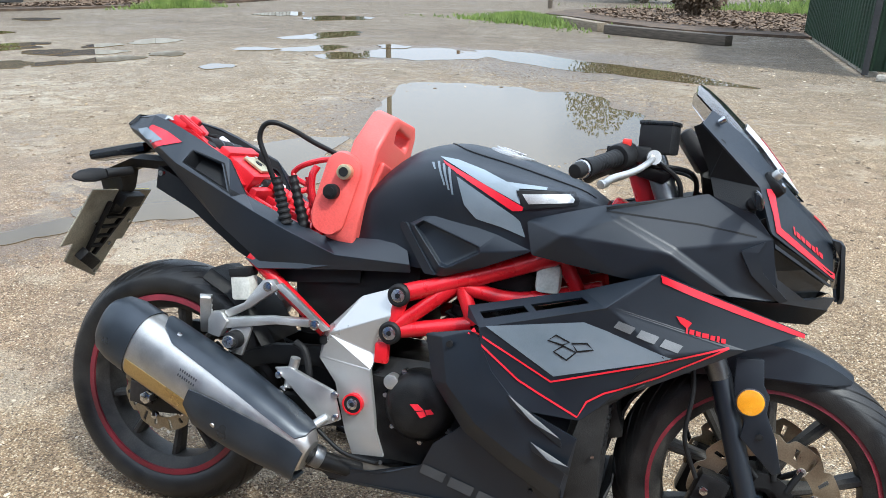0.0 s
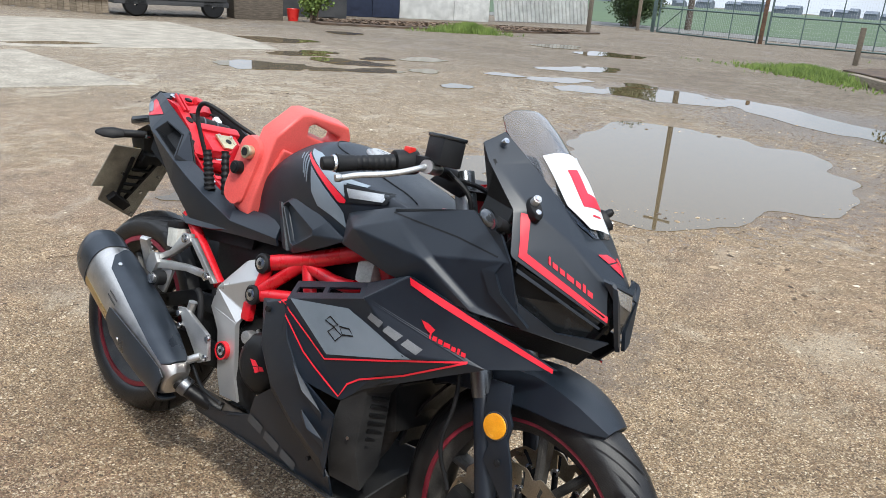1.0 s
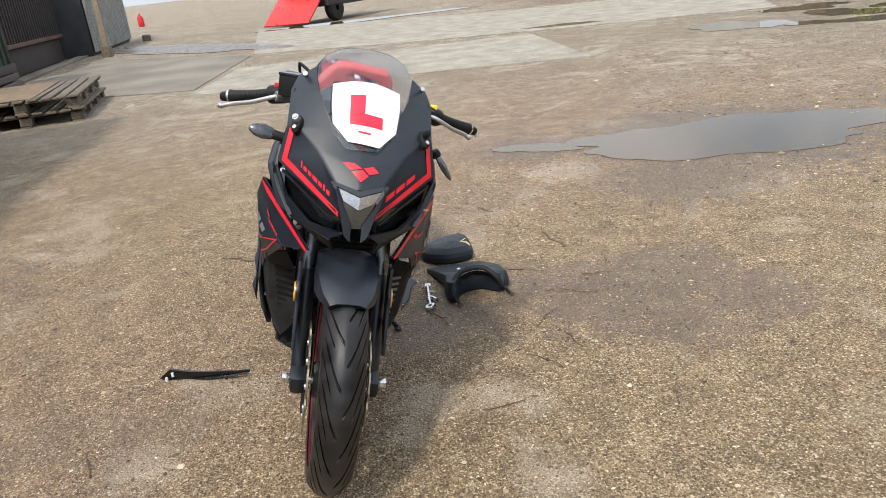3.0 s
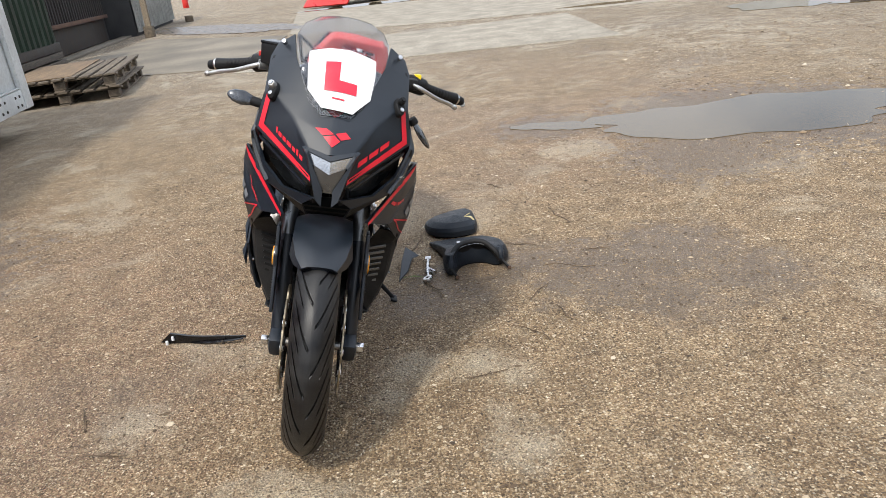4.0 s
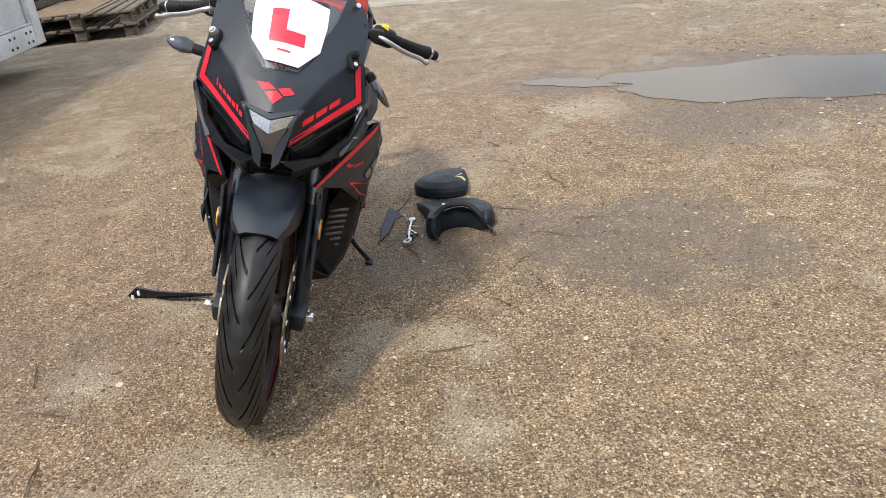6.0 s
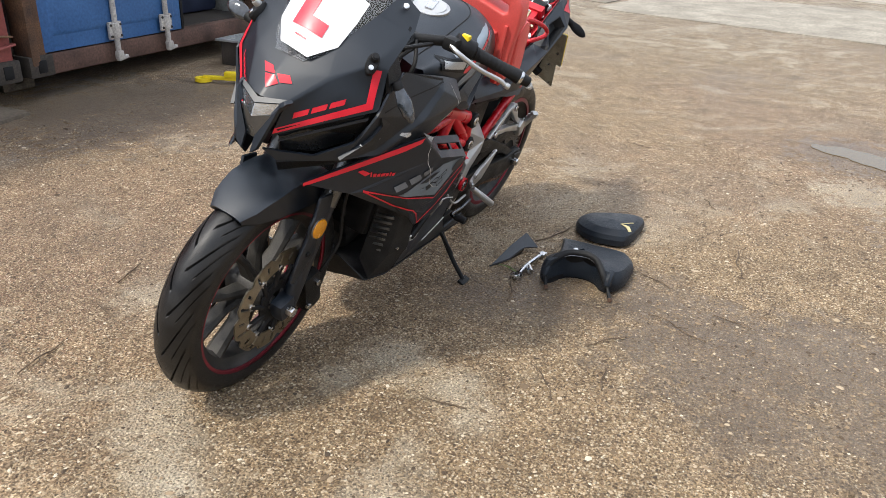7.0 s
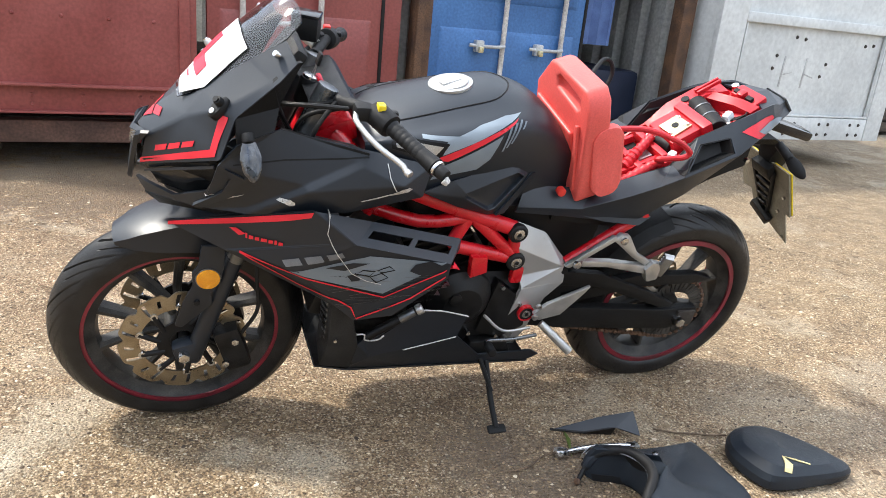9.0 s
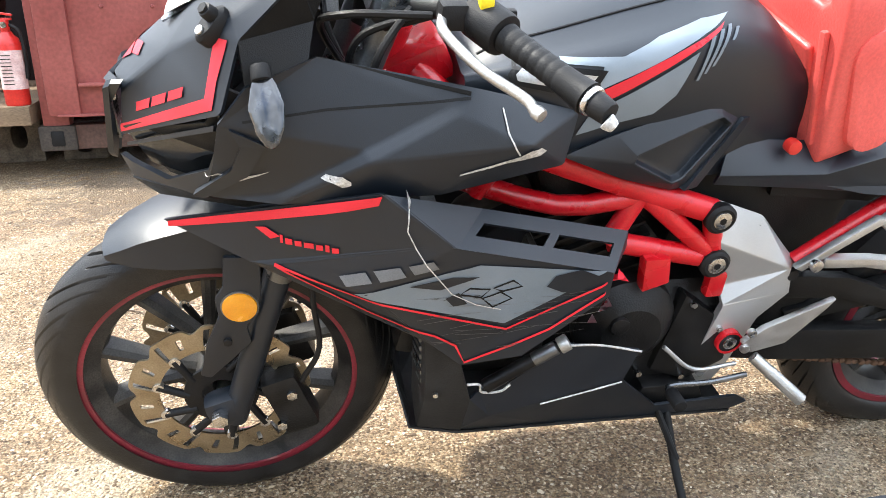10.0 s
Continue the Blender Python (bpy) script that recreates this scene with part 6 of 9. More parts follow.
    for u0, u1 in ((0.0, 0.030), (0.040, 0.072), (0.082, 0.114)):
        x0, x1 = 0.368 + u0, 0.368 + u1
        zz = lambda x: 0.631 - (x - 0.368) * 0.31
        part("model_mark", decal([(x0 + 0.004, zz(x0)), (x1 + 0.004, zz(x1)), (x1 - 0.004, zz(x1) - 0.013), (x0 - 0.004, zz(x0) - 0.013)], lt, s, 0.0030), M_GREYMARK, low)
    if s < 0:
        for start, wide, tall in MARKS:
            x0 = 0.488 + 0.0098 * start
            x1, z0, h = x0 + 0.0098 * wide, 0.618 - 0.22 * (x0 - 0.488), 0.0085 * min(tall, 1.3)
            part("maker_mark", decal([(x0, z0 + h), (x1, z0 + h - 0.001), (x1, z0 - 0.001), (x0, z0)], lt, s, 0.0026), M_DECAL, low)
        part("maker_badge", decal([(0.468, 0.648), (0.482, 0.645), (0.497, 0.637), (0.490, 0.626), (0.478, 0.634)], lt, s, 0.0026), M_DECAL, low)
    else:
        for start, wide, tall in MARKS:
            x1 = 0.556 - 0.0098 * start
            x0, z0, h = x1 - 0.0098 * wide, 0.622 + 0.12 * (x1 - 0.475), 0.0085 * min(tall, 1.3)
            part("maker_mark", decal([(x0, z0 + h), (x1, z0 + h), (x1, z0), (x0, z0)], lt, s, 0.0026), M_DECAL, low)
        part("maker_badge", decal([(0.586, 0.646), (0.573, 0.649), (0.556, 0.640), (0.568, 0.634)], lt, s, 0.0026), M_DECAL, low)
        rnd = random.Random(5)
        for k in range(34):
            x0, z0 = rnd.uniform(0.11, 0.34), rnd.uniform(0.47, 0.57)
            part("scratch", decal(band([(x0, z0), (x0 + rnd.uniform(0.02, 0.07), z0 + rnd.uniform(-0.012, 0.008))], rnd.uniform(0.0003, 0.0009)), lt, s, 0.0030), M_MUFF, low)
        for blot in ([(0.14, 0.578), (0.17, 0.594), (0.205, 0.588), (0.215, 0.57), (0.19, 0.556), (0.165, 0.552), (0.15, 0.566)], [(0.335, 0.574), (0.352, 0.564), (0.34, 0.548), (0.322, 0.552)], [(0.31, 0.601), (0.345, 0.603), (0.40, 0.588), (0.36, 0.580)]):
            part("torn_patch", decal(blot, lt, s, 0.0032), M_BLACK, low, "patch of torn graphic")
        part("crack", decal(band([(0.402, 0.715), (0.404, 0.672), (0.392, 0.645), (0.380, 0.625), (0.344, 0.572), (0.31, 0.55), (0.275, 0.538)], 0.0016), lt, s, 0.0036), M_SCRAPE, low, "white stress crack")
        ct = tree_of(cowl)
        part("scuff", decal([(0.231, 0.756), (0.240, 0.763), (0.255, 0.762), (0.268, 0.755), (0.286, 0.751), (0.340, 0.735), (0.340, 0.733), (0.284, 0.747), (0.262, 0.748), (0.240, 0.751)], ct, s, 0.002), M_SCRAPE, cowl, "white scuff")
        part("scuff", decal([(0.468, 0.728), (0.478, 0.736), (0.497, 0.735), (0.503, 0.730), (0.488, 0.726), (0.478, 0.719), (0.468, 0.722)], ct, s, 0.002), M_SCRAPE, cowl, "white scuff")
        part("crack", decal(band([(0.288, 0.808), (0.284, 0.785), (0.274, 0.766), (0.268, 0.757)], 0.002), ct, s, 0.002), M_SCRAPE, cowl, "white stress crack")
        part("scuff", decal([(0.56, 0.735), (0.60, 0.722), (0.635, 0.732), (0.60, 0.716)], ct, s, 0.002), M_SCRAPE, cowl, "white scuff")

# front pillars under the fairing, and belly pan
for s in (1, -1):
    pillar = part("fairing_pillar", shell([(0.365, 0.204, 0.472), (0.320, 0.210, 0.432), (0.298, 0.202, 0.345), (0.300, 0.172, 0.250), (0.368, 0.146, 0.240), (0.364, 0.184, 0.335), (0.370, 0.194, 0.462), (0.374, 0.124, 0.455), (0.372, 0.108, 0.290),
                                           (0.430, 0.204, 0.512), (0.425, 0.150, 0.520)],
                                 [(0, 1, 2, 5, 6), (2, 3, 4, 5), (6, 5, 8, 7), (5, 4, 8), (0, 6, 9), (6, 7, 10, 9)], s, 0.004, 0.004, 5), M_DIRTY, bike, "dusty inner fairing pillar with louvres", 25)
    for k in range(7):
        z = 0.445 - 0.0185 * k
        w = 0.0012 * k
        part("louvre", box((0.006, 0.052, 0.0085), (0.373 - w, s * (0.152 - 2.2 * w), z), 0.002, (s * 14, 0, s * 3)), M_MUFF if s > 0 else M_TRIM, pillar)
    part("pillar_screw", rod((0.35, s * 0.196, 0.36), (0.351, s * 0.2005, 0.36), 0.004, segs=8), M_CHROME, pillar)
belly_r = part("belly_panel", shell([(0.004, 0.182, 0.545), (0.110, 0.217, 0.574), (0.150, 0.226, 0.500), (0.205, 0.228, 0.445), (0.318, 0.222, 0.392), (0.302, 0.190, 0.250), (0.045, 0.206, 0.548), (0.062, 0.214, 0.458), (0.128, 0.224, 0.392), (0.210, 0.223, 0.342), (0.298, 0.208, 0.292),
                                     (0.024, 0.180, 0.452), (0.100, 0.192, 0.362), (0.190, 0.190, 0.306), (0.298, 0.180, 0.245)],
                                    [(0, 1, 6), (0, 6, 7, 11), (11, 7, 8, 12), (12, 8, 9, 13), (13, 9, 10, 14), (6, 1, 2, 7), (7, 2, 3, 8), (8, 3, 4, 9), (9, 4, 10), (10, 4, 5, 14)], -1, 0.005, 0.003, 5), M_BLACK, bike, "matt black belly fairing with chamfered edges", 14)
keel_r = part("belly_panel", shell([(0.092, 0.176, 0.366), (0.190, 0.178, 0.312), (0.298, 0.172, 0.244), (0.300, 0.150, 0.195), (0.010, 0.160, 0.262), (-0.095, 0.152, 0.224), (-0.200, 0.148, 0.190), (-0.235, 0.150, 0.214), (0.035, 0.176, 0.318)],
                                   [(8, 0, 1, 4), (1, 2, 3), (1, 3, 6, 4), (4, 6, 5), (5, 6, 7)], -1, 0.005, 0.003, 5), M_BLACK, bike, "matt black lower belly panel with grey lettering blocks", 20)
part("belly_screw", rod((0.24, -0.176, 0.262), (0.24, -0.184, 0.262), 0.005, segs=10), M_RUBBER, keel_r)
part("panel_hole", rod((0.062, -0.205, 0.538), (0.062, -0.217, 0.538), 0.0065, segs=14), M_RUBBER, belly_r)
for x0, z0, x1, z1 in ((0.184, 0.458, 0.292, 0.384), (0.236, 0.374, 0.312, 0.334)):
    part("belly_fin", shell([(x0, 0.229, z0 + 0.006), (x1, 0.228, z1 + 0.010), (x1 + 0.002, 0.222, z1 - 0.010), (x0 + 0.003, 0.226, z0 - 0.012), ((x0 + x1) / 2, 0.240, (z0 + z1) / 2)], [(0, 1, 4), (1, 2, 4), (2, 3, 4), (3, 0, 4)], -1, 0.003, 0.001), M_BLACK, belly_r)
kt = tree_of(keel_r)
for k in range(3):
    x0 = 0.015 + 0.060 * k
    z0 = 0.268 - 0.018 * k
    part("belly_mark", decal([(x0, z0), (x0 + 0.050, z0 - 0.014), (x0 + 0.042, z0 - 0.036), (x0 - 0.008, z0 - 0.022)], kt, -1, 0.0015), M_FADED, keel_r)
belly_l = part("belly_panel", shell([(0.300, 0.178, 0.262), (0.298, 0.200, 0.345), (0.279, 0.19, 0.356), (0.236, 0.19, 0.363), (0.153, 0.19, 0.431), (0.026, 0.18, 0.396), (0.042, 0.178, 0.332), (-0.041, 0.16, 0.246), (-0.20, 0.150, 0.238), (-0.225, 0.150, 0.222), (-0.20, 0.147, 0.205),
                                     (0.144, 0.152, 0.222), (0.300, 0.16, 0.238), (0.26, 0.192, 0.298)],
                                    [(0, 1, 2, 13), (2, 3, 13), (3, 4, 5, 6, 13), (13, 6, 7, 11), (0, 13, 11, 12), (7, 8, 10, 11), (8, 9, 10)], 1, 0.005, 0.003, 5), M_BLACK, bike, "broken matt black belly fairing with a torn hole", 20)
part("torn_edge", tube([(0.153, 0.194, 0.432), (0.10, 0.191, 0.424), (0.026, 0.184, 0.397)], 0.0018, 6, 4), M_SCRAPE, belly_l)
part("torn_edge", tube([(0.305, 0.203, 0.380), (0.285, 0.199, 0.374), (0.279, 0.195, 0.354), (0.25, 0.195, 0.352), (0.236, 0.195, 0.364)], 0.0020, 6, 4), M_SCRAPE, belly_l)
part("torn_edge", tube([(0.045, 0.182, 0.333), (0.10, 0.186, 0.324), (0.18, 0.190, 0.310)], 0.0014, 6, 4), M_SCRAPE, belly_l)
snapped = part("snapped_bracket", rod((0.275, 0.192, 0.362), (0.168, 0.192, 0.432), 0.0115, 0.010, segs=14, bevel=0.003), M_ENGINE, bike, "snapped scuffed crash bracket")
part("bracket_scuff", rod((0.205, 0.1945, 0.410), (0.172, 0.1945, 0.4315), 0.0112, 0.011, segs=14, bevel=0.002), M_MUFF, snapped, "scraped bare metal")
part("bracket_end", rod((0.168, 0.194, 0.432), (0.154, 0.194, 0.441), 0.013, segs=14, bevel=0.003), M_ALU, snapped)
part("belly_keel", shell([(0.302, 0.16, 0.234), (0.37, 0.05, 0.205), (0.365, -0.05, 0.174), (0.298, -0.16, 0.198), (-0.20, -0.148, 0.19), (-0.20, 0.148, 0.203), (-0.10, 0.0, 0.182), (0.392, 0.06, 0.28), (0.388, -0.06, 0.26), (0.378, 0.145, 0.240), (0.36, -0.13, 0.21)],
                         [(0, 1, 6, 5), (1, 2, 6), (2, 3, 4, 6), (5, 6, 4), (1, 7, 8, 2), (0, 9, 7, 1), (3, 2, 8, 10)], 1, 0.004, 0.003, 8), M_DIRTY, bike, "dusty belly pan keel")



def decal_top(points, tree, width):
    """A thin seam laid on a surface from above, along a smooth line in x and y."""
    rows = []
    for q in curve_points([(x, y, 0) for x, y in points], 5):
        hitp = tree.ray_cast(Vector((q.x, q.y, 1.3)), Vector((0, 0, -1)))
        if hitp[0] is not None:
            rows.append(hitp[0] + Vector((0, 0, 0.0006)))
    return tube(rows, width, 6, 1)


# airbox and inner panels that fill the space behind the engine
part("airbox", box((0.30, 0.15, 0.17), (-0.19, 0, 0.575), 0.02, (0, -8, 0)), M_TRIM, bike, "dark airbox behind the engine")

# fuel tank: lofted
tank_rows = [(-0.208, 0.765, 0.045, 0.760, 0.080, 0.735, 0.078, 0.700), (-0.165, 0.838, 0.062, 0.826, 0.098, 0.765, 0.092, 0.680), (-0.09, 0.900, 0.080, 0.882, 0.118, 0.800, 0.104, 0.664), (0.0, 0.926, 0.096, 0.900, 0.140, 0.822, 0.118, 0.664),
             (0.09, 0.916, 0.108, 0.884, 0.156, 0.814, 0.134, 0.690), (0.18, 0.895, 0.114, 0.864, 0.158, 0.806, 0.146, 0.722), (0.27, 0.864, 0.114, 0.842, 0.148, 0.800, 0.135, 0.745), (0.322, 0.832, 0.102, 0.820, 0.130, 0.795, 0.12, 0.760)]
columns = []
for x, zt, ys, zs, yd, zd, yl, zl in tank_rows:
    half = [(0, zt), (ys * 0.55, zt - (zt - zs) * 0.22), (ys, zs), (yd * 0.95, (zs + zd) / 2 + 0.014), (yd, zd), ((yd + yl) / 2 - 0.002, (zd + zl) / 2), (yl, zl)]
    columns.append(curve_points([(x, -y, z) for y, z in half[:0:-1]] + [(x, y, z) for y, z in half], 4))
lines = [curve_points([col[k] for col in columns], 6) for k in range(len(columns[0]))]
bm = loft([[line[k] for line in lines] for k in range(len(lines[0]))])
tank = part("fuel_tank", bm, M_BLACK, bike, "matt black sculpted fuel tank", 55)
tt = tree_of(tank)
cap = part("filler_ring", rod((0.108, 0.0, 0.8890), (0.1135, 0.0, 0.9135), 0.050, segs=40, bevel=0.003), M_ALU, tank, "silver filler cap")
part("filler_cap", rod((0.1125, 0.0, 0.9100), (0.1143, 0.0, 0.9160), 0.040, segs=36, bevel=0.002), M_PLATE, cap)
part("cap_flap", box((0.05, 0.022, 0.004), (0.1145, 0.0, 0.9175), 0.0015, (0, 14, 12)), M_CHROME, cap)
part("tank_seam", decal_top([(0.30, 0.085), (0.22, 0.092), (0.10, 0.086), (0.02, 0.07), (-0.02, 0.0), (0.02, -0.07), (0.10, -0.086), (0.22, -0.092), (0.30, -0.085)], tt, 0.0018), M_RUBBER, tank)
for s in (1, -1):
    part("grey_flash", decal([(-0.019, 0.895), (0.024, 0.891), (0.083, 0.875), (0.133, 0.856), (0.210, 0.852), (0.210, 0.847), (0.158, 0.845), (0.152, 0.835), (0.164, 0.815), (0.135, 0.828), (0.086, 0.849), (0.025, 0.877)], tt, s, 0.0030, 0.007), M_PALE, tank, "pale grey tank graphic")
    part("red_flash", decal([(-0.008, 0.888), (0.088, 0.848), (0.171, 0.810), (0.168, 0.803), (0.150, 0.801), (0.090, 0.833), (0.030, 0.864), (0.002, 0.880)], tt, s, 0.0034, 0.007), M_DECAL, tank, "red tank graphic")
    part("dark_flash", decal([(0.030, 0.858), (0.094, 0.824), (0.153, 0.792), (0.166, 0.782), (0.178, 0.752), (0.130, 0.767), (0.077, 0.778), (0.051, 0.803)], tt, s, 0.0022, 0.008), M_GREY, tank, "dark grey tank graphic")
    vent = part("tank_vent", decal([(0.153, 0.841), (0.260, 0.848), (0.274, 0.833), (0.272, 0.823), (0.173, 0.806)], tt, s, 0.0048, 0.008), M_TRIM, tank, "vent with mesh")
    part("vent_mesh", decal([(0.166, 0.835), (0.254, 0.843), (0.265, 0.834), (0.263, 0.827), (0.180, 0.817)], tt, s, 0.0060, 0.008), M_ALU, vent, "bright mesh")
    for k, (xa, za, xb, zb) in enumerate(((-0.031, 0.882, -0.021, 0.868), (-0.019, 0.885, 0.004, 0.838), (-0.006, 0.881, 0.014, 0.829), (0.008, 0.875, 0.023, 0.821))):
        part("slash_mark", decal([(xa, za), (xa + 0.006, za), (xb + 0.004, zb), (xb, zb)], tt, s, 0.0024, 0.007), M_GREY, tank)
    # knee panel below the tank
    rim = [(-0.089, 0.100, 0.754), (-0.035, 0.116, 0.780), (-0.004, 0.128, 0.779), (0.122, 0.152, 0.752), (0.196, 0.162, 0.728), (0.10, 0.150, 0.684), (0.016, 0.132, 0.653), (-0.021, 0.122, 0.653)]
    edge = [(-0.055, 0.130, 0.750), (-0.036, 0.135, 0.763), (0.092, 0.164, 0.724), (0.094, 0.164, 0.714), (0.024, 0.149, 0.673), (0.008, 0.144, 0.677)]
    deep = [(x * 0.9 + 0.002, y - 0.014, z * 0.9 + 0.0715) for x, y, z in edge]
    knee = part("knee_panel", shell(rim + edge + deep, [(0, 1, 9, 8), (1, 2, 9), (2, 3, 10, 9), (3, 4, 11, 10), (4, 5, 12, 11), (5, 6, 12), (6, 7, 13, 12), (7, 0, 8, 13), (8, 9, 15, 14), (9, 10, 16, 15), (10, 11, 17, 16), (11, 12, 18, 17), (12, 13, 19, 18), (13, 8, 14, 19), (14, 15, 16, 17, 18, 19)], s, 0.006, 0.003, 8), M_BLACK, bike, "matt black knee panel with a triangular recess", 20)
    part("knee_rib", shell([(-0.098, 0.108, 0.752), (-0.076, 0.120, 0.754), (-0.002, 0.140, 0.655), (-0.026, 0.130, 0.655)], [(0, 1, 2, 3)], s, 0.014, 0.004, 3), M_BLACK, knee)
    # tail side
    lowl = [(-0.800, 0.050, 0.893), (-0.739, 0.082, 0.870), (-0.679, 0.112, 0.845), (-0.620, 0.126, 0.804), (-0.503, 0.136, 0.709), (-0.400, 0.130, 0.634), (-0.300, 0.126, 0.630), (-0.205, 0.124, 0.640), (-0.060, 0.118, 0.650)]
    midl = [(-0.806, 0.056, 0.905), (-0.735, 0.096, 0.888), (-0.655, 0.140, 0.860), (-0.600, 0.162, 0.833), (-0.460, 0.168, 0.772), (-0.400, 0.163, 0.744), (-0.331, 0.156, 0.714), (-0.220, 0.142, 0.672), (-0.060, 0.126, 0.668)]
    topl = [(-0.800, 0.036, 0.925), (-0.717, 0.080, 0.935), (-0.655, 0.098, 0.920), (-0.611, 0.106, 0.903), (-0.500, 0.112, 0.852), (-0.455, 0.111, 0.776), (-0.378, 0.102, 0.744), (-0.270, 0.098, 0.704), (-0.080, 0.098, 0.712)]
    tail_v = lowl + midl + topl
    f = []
    for k in range(8):
        f.append((k, k + 1, k + 10, k + 9))
        if k != 3:
            f.append((k + 9, k + 10, k + 19, k + 18))
    # a slanted opening between ridge and rim, with a dark pocket behind it
    c0, c1, c2, c3 = (Vector(tail_v[i]) for i in (12, 13, 22, 21))
    ring = [tuple(c0.lerp(c1, u).lerp(c3.lerp(c2, u), w)) for u, w in ((0.10, 0.12), (0.96, 0.10), (0.84, 0.74), (0.20, 0.58))]
    b = len(tail_v)
    tail_v += ring
    f += [(12, 13, b + 1, b), (13, 22, b + 2, b + 1), (22, 21, b + 3, b + 2), (21, 12, b, b + 3)]
    pocket = [Vector(q) + Vector((0.004, 0, 0.0)) for q in ring]
    floor_v = [q + Vector((0.01, -0.028, -0.012)) for q in pocket]
    part("tail_vent", shell([tuple(q) for q in pocket + floor_v], [(0, 1, 5, 4), (1, 2, 6, 5), (2, 3, 7, 6), (3, 0, 4, 7), (4, 5, 6, 7)], s, 0.002, 0), M_TRIM, bike, "dark slanted tail vent")
    tail = part("tail_fairing", shell(tail_v, f, s, 0.006, 0.0018, 8, 2), M_BLACK, bike, "matt black tail fairing with red graphic", 22)
    tl = tree_of(tail)
    part("red_graphic", decal([(-0.715, 0.913), (-0.658, 0.900), (-0.610, 0.879), (-0.694, 0.858), (-0.701, 0.868), (-0.659, 0.880), (-0.723, 0.907)], tl, s, 0.0020, 0.01), M_DECAL, tail, "red tail graphic")
    part("grey_graphic", decal([(-0.766, 0.901), (-0.703, 0.869), (-0.662, 0.881), (-0.730, 0.906)], tl, s, 0.0030, 0.01), M_GREY, tail)
    part("tail_wing", shell([(-0.44, 0.128, 0.640), (-0.24, 0.122, 0.668), (-0.205, 0.126, 0.652), (-0.30, 0.135, 0.632), (-0.40, 0.140, 0.622)], [(0, 1, 2, 3, 4)], s, 0.006, 0.003), M_BLACK, tail)
    part("tail_bolt", rod((-0.655, s * 0.128, 0.806), (-0.655, s * 0.138, 0.806), 0.006, segs=10), M_CHROME, tail)
part("tail_top", shell([(-0.685, 0.090, 0.920), (-0.75, 0.066, 0.930), (-0.797, 0.036, 0.930), (-0.797, -0.036, 0.930), (-0.75, -0.066, 0.930), (-0.685, -0.090, 0.920), (-0.715, 0.0, 0.934), (-0.76, 0.0, 0.943)], [(0, 1, 7, 6), (1, 2, 7), (2, 3, 7), (3, 4, 7), (4, 5, 6, 7)], 1, 0.005, 0.002), M_BLACK, bike, "matt black tail cap")
part("tail_rear", shell([(-0.80, 0.05, 0.895), (-0.80, -0.05, 0.895), (-0.81, -0.055, 0.912), (-0.795, -0.036, 0.936), (-0.795, 0.036, 0.936), (-0.81, 0.055, 0.912)], [(0, 1, 2, 3, 4, 5)], 1, 0.004, 0), M_LENS, bike, "dark tail lamp")

# open seat bay: red plastic tray with battery parts
RISE = 33.0


def bay(x, y, h):
    """A point in the seat bay, h above the tray's sloping floor."""
    return (x + 0.545 * h, y, 0.690 + max(0.0, -0.36 - x) * 0.650 + 0.84 * h)


tray = part("seat_tray", shell([(-0.13, 0.088, 0.690), (-0.30, 0.088, 0.682), (-0.37, 0.09, 0.692), (-0.60, 0.098, 0.842), (-0.735, 0.066, 0.925), (-0.13, -0.088, 0.690), (-0.30, -0.088, 0.682), (-0.37, -0.09, 0.692), (-0.60, -0.098, 0.842), (-0.735, -0.066, 0.925)],
                                [(0, 1, 6, 5), (1, 2, 7, 6), (2, 3, 8, 7), (3, 4, 9, 8)], 1, 0.006, 0.003, 5), M_REDIN, bike, "red plastic seat tray")


def bay_box(name, size, x, y, h, mat, label="", turn=0.0, bevel=0.005, rise=RISE):
    return part(name, box(size, bay(x, y, h), bevel, (0, rise, turn)), mat, tray, label)


for s in (1, -1):
    part("tray_wall", shell([(-0.37, 0.089, 0.695), (-0.60, 0.097, 0.846), (-0.60, 0.094, 0.872), (-0.40, 0.087, 0.735)], [(0, 1, 2, 3)], s, 0.006, 0.002), M_REDIN, tray)
    for x in (-0.41, -0.57):
        part("tray_screw", rod(bay(x, s * 0.076, 0.012), bay(x, s * 0.076, 0.024), 0.008, segs=12, bevel=0.002), M_CHROME, tray)
for s in (1, -1):
    part("bay_liner", shell([(-0.27, 0.086, 0.676), (-0.37, 0.088, 0.684), (-0.45, 0.090, 0.735), (-0.50, 0.092, 0.768), (-0.60, 0.096, 0.836), (-0.715, 0.072, 0.905),
                             (-0.27, 0.096, 0.694), (-0.378, 0.098, 0.739), (-0.455, 0.107, 0.771), (-0.50, 0.109, 0.848), (-0.611, 0.103, 0.899), (-0.715, 0.079, 0.930)], [(k, k + 1, k + 7, k + 6) for k in range(5)], s, 0.004, 0), M_TRIM, tray, "black inner edge of the bay")
bay_box("latch_block", (0.085, 0.115, 0.044), -0.530, 0.010, 0.022, M_REDIN, "", 0, 0.006)
bay_box("latch_step", (0.028, 0.135, 0.052), -0.572, 0.012, 0.026, M_REDIN)
plate2 = bay_box("latch_plate", (0.056, 0.060, 0.006), -0.528, 0.018, 0.048, M_BRASS, "brass seat latch plate", 6, 0.0015)
part("latch_hole", rod(bay(-0.528, 0.018, 0.048), bay(-0.528, 0.018, 0.0525), 0.009, segs=18), M_RUBBER, plate2)
